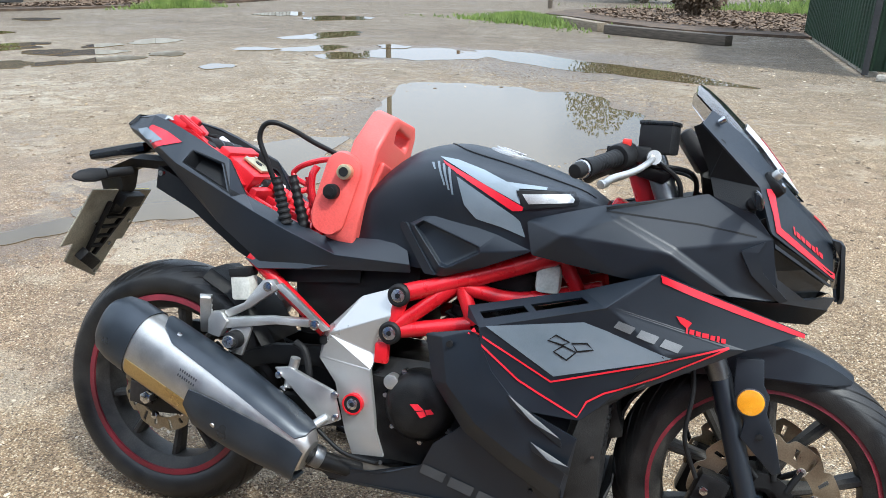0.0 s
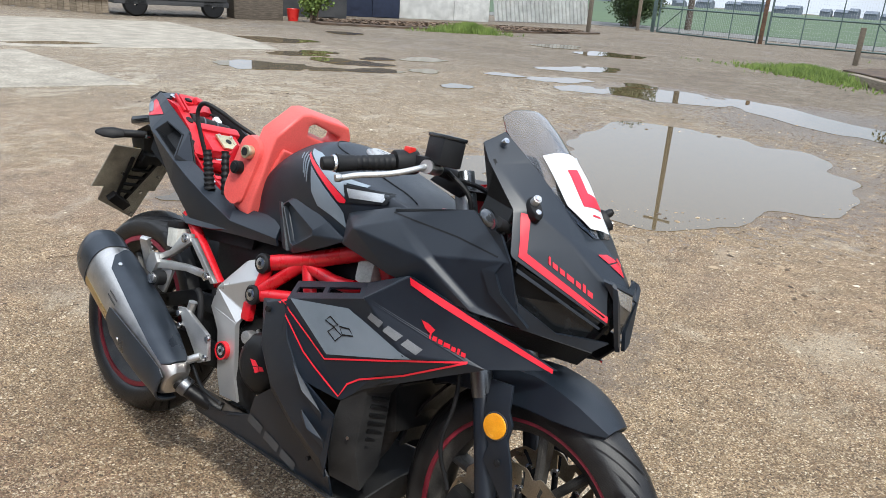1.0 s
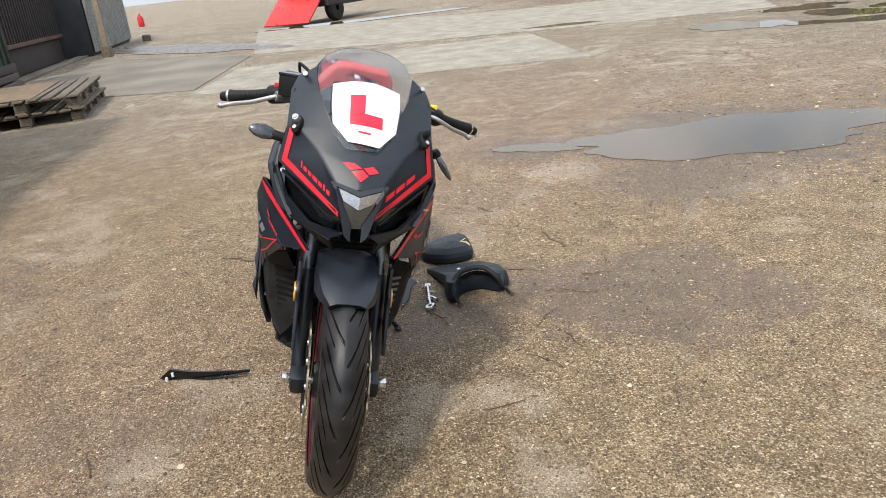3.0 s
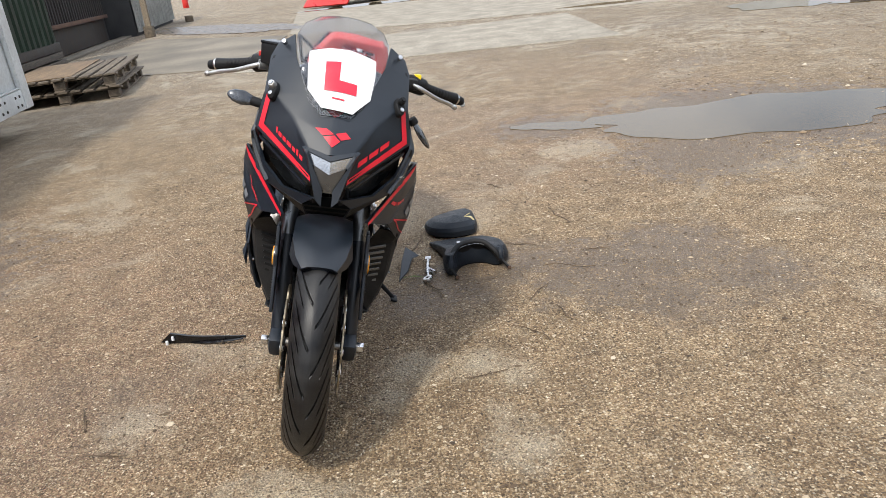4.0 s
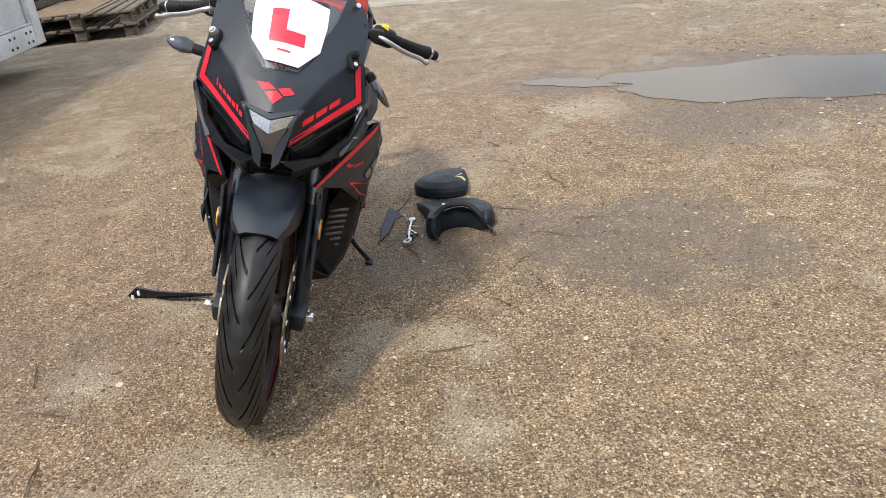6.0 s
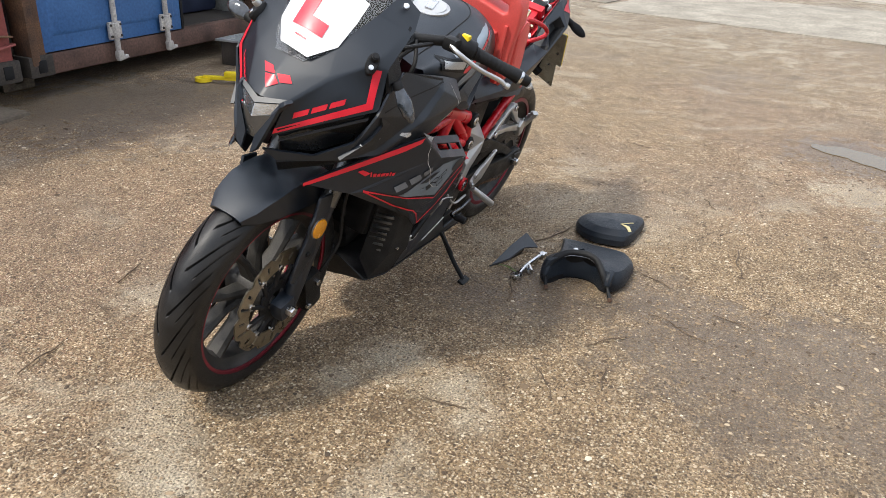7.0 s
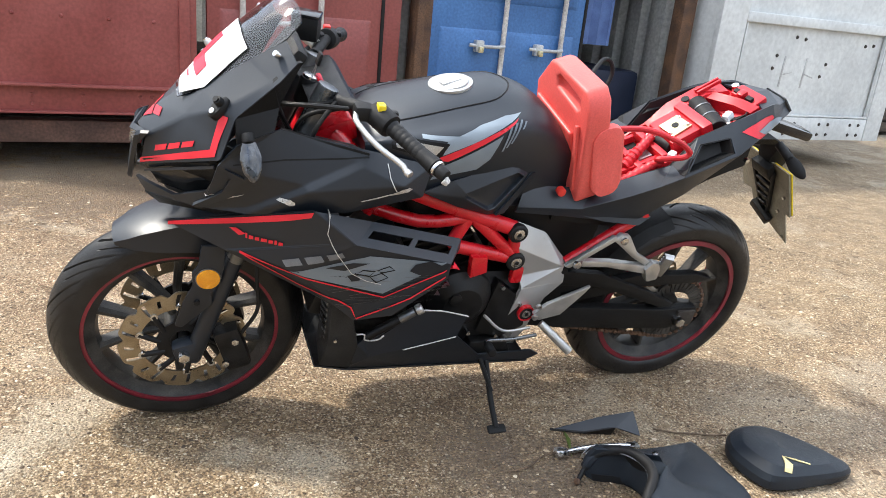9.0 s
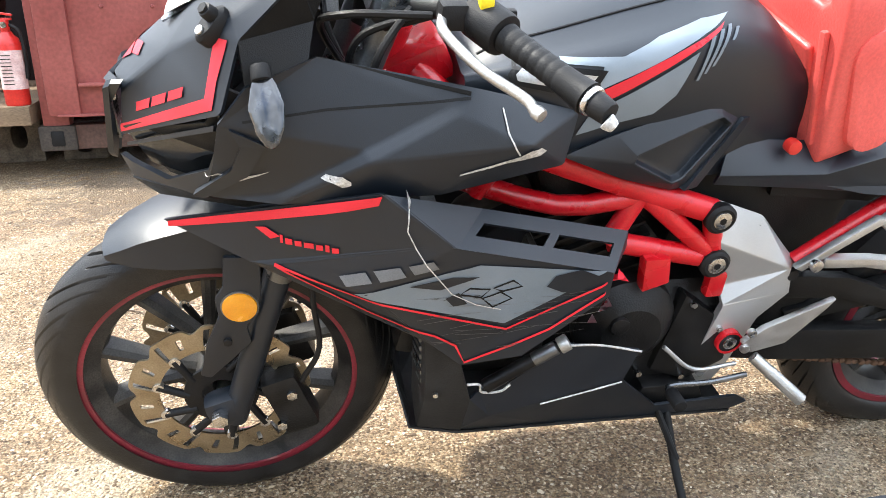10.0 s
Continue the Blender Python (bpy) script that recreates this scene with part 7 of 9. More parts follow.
for dx, dy in ((-0.02, 0.02), (0.02, 0.02), (-0.02, -0.02)):
    part("latch_rivet", rod(bay(-0.528 + dx, 0.018 + dy, 0.050), bay(-0.528 + dx, 0.018 + dy, 0.0535), 0.004, segs=10), M_CHROME, plate2)
part("latch_pin", rod(bay(-0.520, 0.060, 0.030), bay(-0.515, 0.078, 0.028), 0.006, segs=12, bevel=0.001), M_BRASS, tray)
RELAY_A, RELAY_B = Vector(bay(-0.612, -0.055, 0.020)), Vector(bay(-0.596, 0.070, 0.014))
relay = part("relay", rod(RELAY_A, RELAY_B, 0.027, segs=28, bevel=0.004), M_RUBBER, tray, "black cylindrical relay")
for q in (0.30, 0.62):
    part("relay_band", rod(RELAY_A.lerp(RELAY_B, q), RELAY_A.lerp(RELAY_B, q + 0.035), 0.0282, segs=28), M_MUFF, relay)
part("connector", box((0.026, 0.020, 0.022), bay(-0.632, 0.052, 0.022), 0.006, (20, RISE, 24)), M_WHITE, tray, "white connector block")
part("connector", box((0.022, 0.016, 0.014), bay(-0.618, 0.070, 0.012), 0.004, (0, RISE, -20)), M_WHITE, tray)
for k in range(4):
    part("connector_wire", tube([bay(-0.628 - 0.004 * k, 0.060, 0.016), bay(-0.640 - 0.006 * k, 0.074, 0.020), bay(-0.664 - 0.004 * k, 0.070 - 0.006 * k, 0.008)], 0.0022, 6, 4), M_RUBBER, tray)
# a ridge that crosses the bay at a slant, and the moulded catch behind it
part("cross_ridge", loft([[bay(x, y, h0), bay(x, y, h1), bay(x - 0.022, y, h1 + 0.004), bay(x - 0.030, y, h0)] for x, y, h0, h1 in ((-0.634, -0.050, -0.004, 0.030), (-0.642, -0.010, -0.004, 0.034), (-0.660, 0.028, -0.006, 0.026), (-0.676, 0.066, -0.008, 0.010))]), M_REDIN, tray)
catch = bay_box("rear_catch", (0.040, 0.085, 0.030), -0.704, 0.012, 0.008, M_REDIN, "", 10, 0.007)
for y in (-0.014, 0.034):
    part("catch_slot", box((0.014, 0.020, 0.016), bay(-0.694, y, 0.022), 0.003, (0, RISE, 10)), M_RUBBER, catch)
bay_box("catch_arch", (0.024, 0.020, 0.020), -0.690, 0.012, 0.030, M_REDIN, "", 10, 0.006)
bay_box("rear_floor", (0.075, 0.150, 0.012), -0.672, 0.0, -0.004, M_REDIN)
part("far_shelf", loft([[bay(x, -0.088, 0.006), bay(x, -0.088, h), bay(x, -0.048, h - 0.006), bay(x, -0.042, 0.006)] for x, h in ((-0.500, 0.020), (-0.560, 0.044), (-0.640, 0.044), (-0.690, 0.020))]), M_REDIN, tray)
part("shelf_hole", rod(bay(-0.596, -0.068, 0.036), bay(-0.596, -0.068, 0.0435), 0.011, segs=18), M_RUBBER, tray)
for y in (-0.060, -0.072):
    bay_box("far_rib", (0.070, 0.006, 0.010), -0.652, y, 0.046, M_REDIN, "", 0, 0.002)
part("rim_screw", rod(bay(-0.708, -0.050, 0.002), bay(-0.708, -0.050, 0.020), 0.010, segs=14, bevel=0.003), M_CHROME, tray)
for y in (-0.070, -0.010, 0.050):
    bay_box("front_bar", (0.150, 0.014, 0.026), -0.400, y, 0.016, M_REDIN, "", 0, 0.004, 24)
for x in (-0.345, -0.415, -0.470):
    bay_box("front_crossbar", (0.018, 0.150, 0.028), x, 0, 0.016, M_REDIN, "", 0, 0.004, 24)
bay_box("front_insert", (0.040, 0.034, 0.016), -0.440, 0.022, 0.014, M_ALU, "silver terminal block", 0, 0.003, 24)
bay_box("battery", (0.140, 0.14, 0.014), -0.400, 0, 0.004, M_RUBBER, "black battery top", 0, 0.003, 24)
part("actuator", rod(bay(-0.490, 0.000, 0.018), bay(-0.500, 0.050, 0.016), 0.019, segs=20, bevel=0.004), M_RUBBER, tray, "black solenoid")
part("actuator_spring", rod(bay(-0.482, -0.035, 0.018), bay(-0.490, 0.000, 0.018), 0.009, segs=16), M_CHROME, tray)
part("white_plug", box((0.022, 0.018, 0.016), bay(-0.484, 0.080, 0.022), 0.004, (0, 20, 30)), M_WHITE, tray)


def boot(name, a, b, r, mat, label):
    """A ribbed rubber boot from a to b."""
    a, b = Vector(a), Vector(b)
    d = (b - a).normalized()
    u = d.orthogonal().normalized()
    v = d.cross(u)
    st = [(k / 32, r * (1 - 0.25 * k / 32) * (1.0 if k % 4 < 2 else 0.84)) for k in range(33)]
    return part(name, loft([[a.lerp(b, t) + q * (u * math.cos(w) + v * math.sin(w)) for w in [2 * math.pi * j / 16 for j in range(16)]] for t, q in st]), mat, tray, label)


boot("terminal_boot", (-0.345, -0.125, 0.725), (-0.368, -0.138, 0.822), 0.015, M_RUBBER, "ribbed black rubber cable boot")
boot("terminal_boot", (-0.312, -0.095, 0.705), (-0.352, -0.095, 0.826), 0.014, M_RUBBER, "ribbed black rubber cable boot")
boot("terminal_boot", (-0.300, -0.060, 0.700), (-0.326, -0.070, 0.826), 0.012, M_REDIN, "ribbed red rubber cable boot")
boot("terminal_boot", (-0.372, 0.042, 0.735), (-0.456, 0.000, 0.800), 0.016, M_REDIN, "ribbed red rubber cable boot")
boot("terminal_boot", (-0.330, 0.085, 0.700), (-0.448, 0.078, 0.774), 0.017, M_REDIN, "ribbed red rubber cable boot")
part("seat_nose_panel", shell([(-0.205, 0.075, 0.70), (-0.205, -0.075, 0.70), (-0.12, -0.088, 0.72), (-0.12, 0.088, 0.72)], [(0, 1, 2, 3)], 1, 0.005, 0), M_BLACK, bike)
part("red_knob", rod((-0.16, 0.118, 0.712), (-0.16, 0.135, 0.712), 0.011, segs=14, bevel=0.003), M_GAS, bike)

# windscreen and learner plate
scr = [(0.679, 0.866), (0.64, 0.918), (0.60, 0.965), (0.56, 1.005), (0.52, 1.042), (0.49, 1.066), (0.476, 1.074)]
wid = [0.036, 0.084, 0.104, 0.111, 0.112, 0.097, 0.064]
bow = [0.0, 0.018, 0.024, 0.028, 0.03, 0.026, 0.012]
bm = bmesh.new()
grid = []
for (x, z), w, b in zip(scr, wid, bow):
    grid.append([bm.verts.new((x - b * (u / 6) ** 2, w * u / 6, z - b * 0.75 * (u / 6) ** 2)) for u in range(-6, 7)])
for a, b in zip(grid, grid[1:]):
    for k in range(12):
        bm.faces.new((a[k], a[k + 1], b[k + 1], b[k]))
bmesh.ops.recalc_face_normals(bm, faces=bm.faces[:])
if sum(f.normal.x for f in bm.faces) < 0:
    bmesh.ops.reverse_faces(bm, faces=bm.faces[:])
bmesh.ops.solidify(bm, geom=bm.faces[:], thickness=0.003)
screen = part("windscreen", bm, M_SCREEN, bike, "lightly smoked clear windscreen", 40)
screen.visible_shadow = False
for s in (1, -1):
    part("screen_bolt", rod((0.505, s * 0.138, 0.995), (0.515, s * 0.142, 1.002), 0.006, segs=12, bevel=0.001), M_CHROME, screen)


def on_screen(u, v, lift):
    """A point over the windscreen: u across in metres, v from 0 at its foot to 1 at its top."""
    k = min(int(v * 6), 5)
    t = v * 6 - k
    x, z = (scr[k][i] + (scr[k + 1][i] - scr[k][i]) * t for i in (0, 1))
    w, b = wid[k] + (wid[k + 1] - wid[k]) * t, bow[k] + (bow[k + 1] - bow[k]) * t
    q = (u / w) ** 2
    return (x - b * q + lift * 0.72, u, z - b * 0.75 * q + lift * 0.69)


def sheet(outline, lift, thick):
    bm = bmesh.new()
    bm.faces.new([bm.verts.new((u, v, 0)) for u, v in outline])
    bmesh.ops.triangulate(bm, faces=bm.faces[:])
    for axis, n in ((0, 14), (1, 14)):
        lo, hi = min(p[axis] for p in outline), max(p[axis] for p in outline)
        for k in range(1, n):
            co, no = [0, 0, 0], [0, 0, 0]
            co[axis], no[axis] = lo + (hi - lo) * k / n, 1
            bmesh.ops.bisect_plane(bm, geom=bm.verts[:] + bm.edges[:] + bm.faces[:], plane_co=co, plane_no=no)
    for v in bm.verts:
        v.co = on_screen(v.co.x, v.co.y, lift)
    bmesh.ops.recalc_face_normals(bm, faces=bm.faces[:])
    if sum(f.normal.x for f in bm.faces) < 0:
        bmesh.ops.reverse_faces(bm, faces=bm.faces[:])
    bmesh.ops.solidify(bm, geom=bm.faces[:], thickness=thick)
    return bm


lplate = part("learner_plate", sheet([(-0.034, 0.045), (-0.070, 0.17), (-0.075, 0.32), (-0.076, 0.470), (-0.030, 0.490), (0.020, 0.492), (0.083, 0.462), (0.084, 0.32), (0.077, 0.15), (0.038, 0.025)], 0.004, 0.001), M_WHITE, bike, "white learner plate with a red letter L", 40)
part("letter_l", sheet([(-0.032, 0.160), (-0.034, 0.372), (0.001, 0.380), (0.001, 0.238), (0.043, 0.226), (0.043, 0.148)], 0.0056, 0.0006), M_LRED, lplate, "red letter L", 40)
part("maker_mark", sheet([(-0.012, 0.108), (0.017, 0.100), (0.017, 0.110), (-0.012, 0.118)], 0.0056, 0.0004), M_LRED, lplate, "", 40)

# --- stripes on the nose, laid on from ahead ---
nt = tree_of(nose)


def nose_mark(outline, lift=0.0022, step=0.008):
    """A graphic on the nose: an outline in y and z, laid on from ahead."""
    bm = bmesh.new()
    bm.faces.new([bm.verts.new((0, y, z)) for y, z in outline])
    for axis, values in ((1, [p[0] for p in outline]), (2, [p[1] for p in outline])):
        lo, hi = min(values), max(values)
        for k in range(1, int((hi - lo) / step) + 1):
            co, no = [0, 0, 0], [0, 0, 0]
            co[axis], no[axis] = lo + k * step, 1
            bmesh.ops.bisect_plane(bm, geom=bm.verts[:] + bm.edges[:] + bm.faces[:], plane_co=co, plane_no=no)
    last = 0.6
    for v in bm.verts:
        hit = nt.ray_cast(Vector((1.5, v.co.y, v.co.z)), Vector((-1, 0, 0)))
        if hit[0] is not None:
            v.co.x = hit[0].x + lift
            last = hit[0].x
        else:
            v.co = nt.find_nearest(Vector((last, v.co.y, v.co.z)))[0] + Vector((lift, 0, lift))
    bmesh.ops.recalc_face_normals(bm, faces=bm.faces[:])
    return bm


for s in (1, -1):
    for leg in (((0.1650, 0.884), (0.1535, 0.884), (0.164, 0.8185), (0.177, 0.810)), ((0.164, 0.8185), (0.042, 0.7375), (0.041, 0.726), (0.177, 0.810))):
        part("red_stripe", nose_mark([(s * y, z) for y, z in leg]), M_DECAL, nose, "red nose stripe")
    zz = lambda y: 0.728 + (y - 0.042) * 0.655 + 0.021
    marks = MARKS if s < 0 else ((0.0, 2.2, 1.3), (2.6, 2.2, 1.3), (5.2, 2.2, 1.3))
    for start, wide, tall in marks:
        y0, y1, h = 0.132 - 0.0094 * start, 0.132 - 0.0094 * (start + wide), 0.0095 * tall
        part("maker_mark", nose_mark([(s * y0, zz(y0)), (s * y1, zz(y1)), (s * y1, zz(y1) + h), (s * y0, zz(y0) + h)], 0.0022, 0.005), M_DECAL, nose)
part("badge_wing", nose_mark([(-0.042, 0.840), (-0.016, 0.842), (0.002, 0.8335), (-0.024, 0.828)]), M_DECAL, nose, "red badge")
part("badge_wing", nose_mark([(0.005, 0.8345), (0.028, 0.838), (0.041, 0.826), (0.019, 0.822)]), M_DECAL, nose, "red badge")
part("badge_heart", nose_mark([(-0.022, 0.826), (0.003, 0.8315), (0.0175, 0.820), (0.0, 0.808)]), M_DECAL, nose, "red badge")

# mirror stubs and indicators
for s in (1, -1):
    n = Vector((0.60, s * 0.45, 0.66)).normalized()
    d = (Vector((0.5, s * 0.10, -0.8)) - n * Vector((0.5, s * 0.10, -0.8)).dot(n)).normalized()
    w = n.cross(d)
    c = Vector((0.606, s * 0.146, 0.892))
    rings = [[c + n * h + d * (0.024 * k * math.cos(a)) + w * (0.013 * k * math.sin(a)) for a in [2 * math.pi * j / 24 for j in range(24)]] for h, k in ((-0.006, 1.0), (0.008, 1.0), (0.012, 0.8))]
    stub = part("mirror_mount", loft(rings), M_RUBBER, bike, "black mirror mount without its mirror", 40)
    p = c - d * 0.009
    part("mount_peg", rod(p + n * 0.008, p + n * 0.024, 0.0095, 0.008, segs=18, bevel=0.002), M_RUBBER if s > 0 else M_ALU, stub)
    part("mount_bolt", rod(p + n * 0.023, p + n * 0.027, 0.006, segs=6), M_CHROME if s < 0 else M_RUBBER, stub)
    p = c + d * 0.012
    part("mount_bolt", rod(p + n * 0.010, p + n * 0.015, 0.0055, segs=12, bevel=0.001), M_CHROME, stub)


def indicator(a, b, name_label, lens=None, slim=1.0, thin=(0.8, 0, 0.4), start=0.38):
    a, b = Vector(a), Vector(b)
    st = part("indicator", rod(a, a.lerp(b, start + 0.07), 0.011, 0.012, segs=14, bevel=0.002), M_RUBBER, bike, name_label)
    rings = []
    d = (b - a).normalized()
    u = Vector(thin)
    u = (u - d * u.dot(d)).normalized()
    v = d.cross(u)
    for t, r in ((0.38, 0.010), (0.48, 0.017), (0.65, 0.022), (0.85, 0.018), (0.97, 0.009), (1.0, 0.003)):
        c = a.lerp(b, start + (t - 0.38) / 0.62 * (1 - start))
        rings.append([c + r * slim * (0.38 * math.cos(w) * u + math.sin(w) * v) for w in [2 * math.pi * k / 14 for k in range(14)]])
    part("indicator_lens", loft(rings), lens or M_INDIC, st, "indicator lens", 50)


indicator((0.572, -0.158, 0.850), (0.575, -0.258, 0.870), "black front indicator with clear lens", None, 0.85)
indicator((0.561, 0.184, 0.863), (0.552, 0.240, 0.792), "front indicator drooping on its broken stalk", None, 0.92, (0.25, 0.8, 0.45), 0.12)
indicator((-0.80, -0.050, 0.800), (-0.857, -0.178, 0.780), "black rear indicator", M_RUBBER, 0.8)
indicator((-0.80, 0.070, 0.825), (-0.828, 0.170, 0.776), "bent black rear indicator", M_RUBBER, 0.8)

# handlebars
head = part("top_yoke", slab([(0.44, 0.895), (0.36, 0.915), (0.34, 0.895), (0.42, 0.875)], -0.12, 0.12, 0.006), M_ENGINE, bike, "black top yoke")
part("steering_head", rod((0.38, 0, 0.90), (0.46, 0, 0.70), 0.03, segs=20), M_FRAME, bike)
part("head_gusset", box((0.10, 0.11, 0.05), (0.37, 0, 0.80), 0.01, (0, 25, 0)), M_FRAME, bike)
part("instrument_pod", box((0.03, 0.15, 0.09), (0.475, 0, 0.945), 0.012, (0, -35, 0)), M_RUBBER, bike, "black instrument pod behind the screen")
BARS = {-1: ((0.395, -0.11, 0.915), (0.355, -0.185, 0.925), (0.283, -0.345, 0.888)), 1: ((0.385, 0.11, 0.905), (0.332, 0.185, 0.918), (0.236, 0.345, 0.873))}
for s, (a, b, c) in BARS.items():
    a, b, c = Vector(a), Vector(b), Vector(c)
    bar = part("handlebar", rod(a, b, 0.012, segs=16), M_RUBBER, bike, "black clip-on handlebar")
    g0, g1 = b.lerp(c, 0.28), b.lerp(c, 0.90)
    gd = (g1 - g0).normalized()
    gu = gd.orthogonal().normalized()
    gv2 = gd.cross(gu)
    stations = [(k / 60, (0.0146 + 0.0022 * abs(2 * k / 60 - 0.9) ** 3) * (1.0 if k % 6 < 4 or k > 44 else 0.955)) for k in range(61)]
    bm = loft([[g0.lerp(g1, t) + r * (gu * math.cos(w) + gv2 * math.sin(w)) for w in [2 * math.pi * j / 20 for j in range(20)]] for t, r in stations])
    part("grip", bm, M_RUBBER, bar, "ribbed black rubber grip")
    part("bar_weight", rod(g1, c.lerp(b, 0.055), 0.0158, segs=20, bevel=0.003), M_CHROME, bar, "steel bar end ring")
    cap = part("bar_cap", rod(c.lerp(b, 0.058), c + (c - b).normalized() * 0.010, 0.0138, 0.0120, segs=20, bevel=0.003), M_RUBBER, bar)
    if s > 0:
        tip = c + (c - b).normalized() * 0.006
        part("cap_scuff", rod(tip + Vector((0.002, 0.004, -0.006)), tip + Vector((-0.006, 0.010, -0.012)), 0.0095, 0.006, segs=14, bevel=0.003), M_SCRAPE, cap, "ground-down bar end")
    sw = b.lerp(c, 0.14)
    pod = part("switch_pod", rod(b.lerp(c, 0.0), b.lerp(c, 0.27), 0.024, segs=22, bevel=0.006), M_RUBBER, bar, "black switch pod")
    part("switch_button", box((0.016, 0.02, 0.014), (sw.x + 0.006, sw.y, sw.z + 0.024), 0.004), M_YEL if s > 0 else M_GAS, pod, "yellow switch" if s > 0 else "red kill switch")
    part("switch_toggle", box((0.012, 0.014, 0.01), (sw.x - 0.022, sw.y, sw.z + 0.012), 0.003), M_RUBBER, pod)
    part("lever_clamp", box((0.035, 0.034, 0.03), b + Vector((0.022, s * 0.005, 0.0)), 0.008), M_RUBBER, bar)
    p0 = b + Vector((0.035, s * 0.01, 0.0))
    out = (c - b).normalized()
    pts = [p0, p0 + out * 0.03 + Vector((0.018, 0, -0.002)), p0 + out * 0.085 + Vector((0.016, 0, -0.012)), p0 + out * 0.135 + Vector((0.004, 0, -0.016)), p0 + out * (0.168 if s < 0 else 0.15) + Vector((0.004, 0, -0.020))]
    part("lever", tube(pts, 0.0058, 12, 6), M_ALU, bar, "silver brake lever" if s < 0 else "silver clutch lever")
    part("lever_tip", rod(pts[-1], pts[-1] + out * 0.012, 0.0075, segs=14, bevel=0.003), M_ALU, bar)
ign = part("ignition_lock", rod((0.431, 0.0, 0.850), (0.418, 0.0, 0.905), 0.021, segs=24, bevel=0.003), M_RUBBER, bike, "black ignition lock with its key")
part("lock_collar", rod((0.420, 0.0, 0.899), (0.417, 0.0, 0.910), 0.0175, segs=24, bevel=0.002), M_CHROME, ign)
part("key_blade", box((0.003, 0.008, 0.03), (0.412, 0.0, 0.922), 0.001, (0, -15, 0)), M_CHROME, ign)
part("key_head", box((0.007, 0.024, 0.026), (0.405, 0.0, 0.946), 0.003, (0, -15, 0)), M_RUBBER, ign)
res = part("brake_reservoir", box((0.060, 0.050, 0.052), (0.405, -0.172, 0.955), 0.006, (0, 0, -20)), M_RUBBER, bike, "square black brake reservoir")
part("reservoir_lid", box((0.062, 0.052, 0.008), (0.405, -0.172, 0.983), 0.003, (0, 0, -20)), M_LENS, res)
part("master_cylinder", rod((0.38, -0.15, 0.92), (0.40, -0.21, 0.922), 0.013, segs=16), M_ALU, res)
for pts in (((0.40, -0.14, 0.92), (0.45, -0.12, 0.88), (0.455, -0.10, 0.80), (0.47, -0.08, 0.72)), ((0.38, 0.13, 0.90), (0.45, 0.12, 0.87), (0.46, 0.10, 0.80), (0.42, 0.08, 0.72)), ((0.39, 0.12, 0.905), (0.43, 0.15, 0.86), (0.44, 0.13, 0.79), (0.40, 0.10, 0.73)),
            ((0.37, 0.15, 0.905), (0.47, 0.13, 0.90), (0.49, 0.06, 0.86), (0.43, 0.04, 0.76)), ((0.385, -0.12, 0.91), (0.47, -0.10, 0.90), (0.48, -0.03, 0.84), (0.43, 0.0, 0.74))):
    part("control_cable", tube(pts, 0.0048, 8, 6), M_RUBBER, bike)

# exhaust silencer on the right
MA, MB = Vector((-0.70, -0.185, 0.455)), Vector((-0.235, -0.205, 0.262))
md = (MB - MA).normalized()
mu = (Vector((0, 0, 1)) - md * md.z).normalized()
mv = md.cross(mu)


def can_ring(t, ry, rz, shift=0.0):
    c = MA.lerp(MB, t)
    return [c + mv * (ry * math.copysign(abs(math.cos(w)) ** 0.75, math.cos(w))) + mu * (rz * math.copysign(abs(math.sin(w)) ** 0.85, math.sin(w)) + shift) for w in [2 * math.pi * k / 40 for k in range(40)]]


def can_size(t):
    """Half width and half height of the silencer along its length."""
    k = min(max((t - 0.55) / 0.45, 0.0), 1.0)
    return 0.058 - 0.018 * k * k, 0.075 - 0.024 * k * k


muff = part("silencer", loft([can_ring(t, *can_size(t)) for t in (0.08, 0.3, 0.5, 0.65, 0.8, 0.9, 1.0)] + [can_ring(1.03, 0.028, 0.034)]), M_STEEL, bike, "brushed steel silencer with dark heat shields", 40)
part("silencer_end", loft([can_ring(-0.07, 0.042, 0.056), can_ring(-0.045, 0.052, 0.068), can_ring(0.02, 0.0585, 0.0755), can_ring(0.13, 0.0605, 0.0775)]), M_BLADE, muff, "dark blue-grey end cap", 40)
part("silencer_mouth", loft([can_ring(-0.075, 0.034, 0.046), can_ring(-0.01, 0.032, 0.044)]), M_RUBBER, muff)


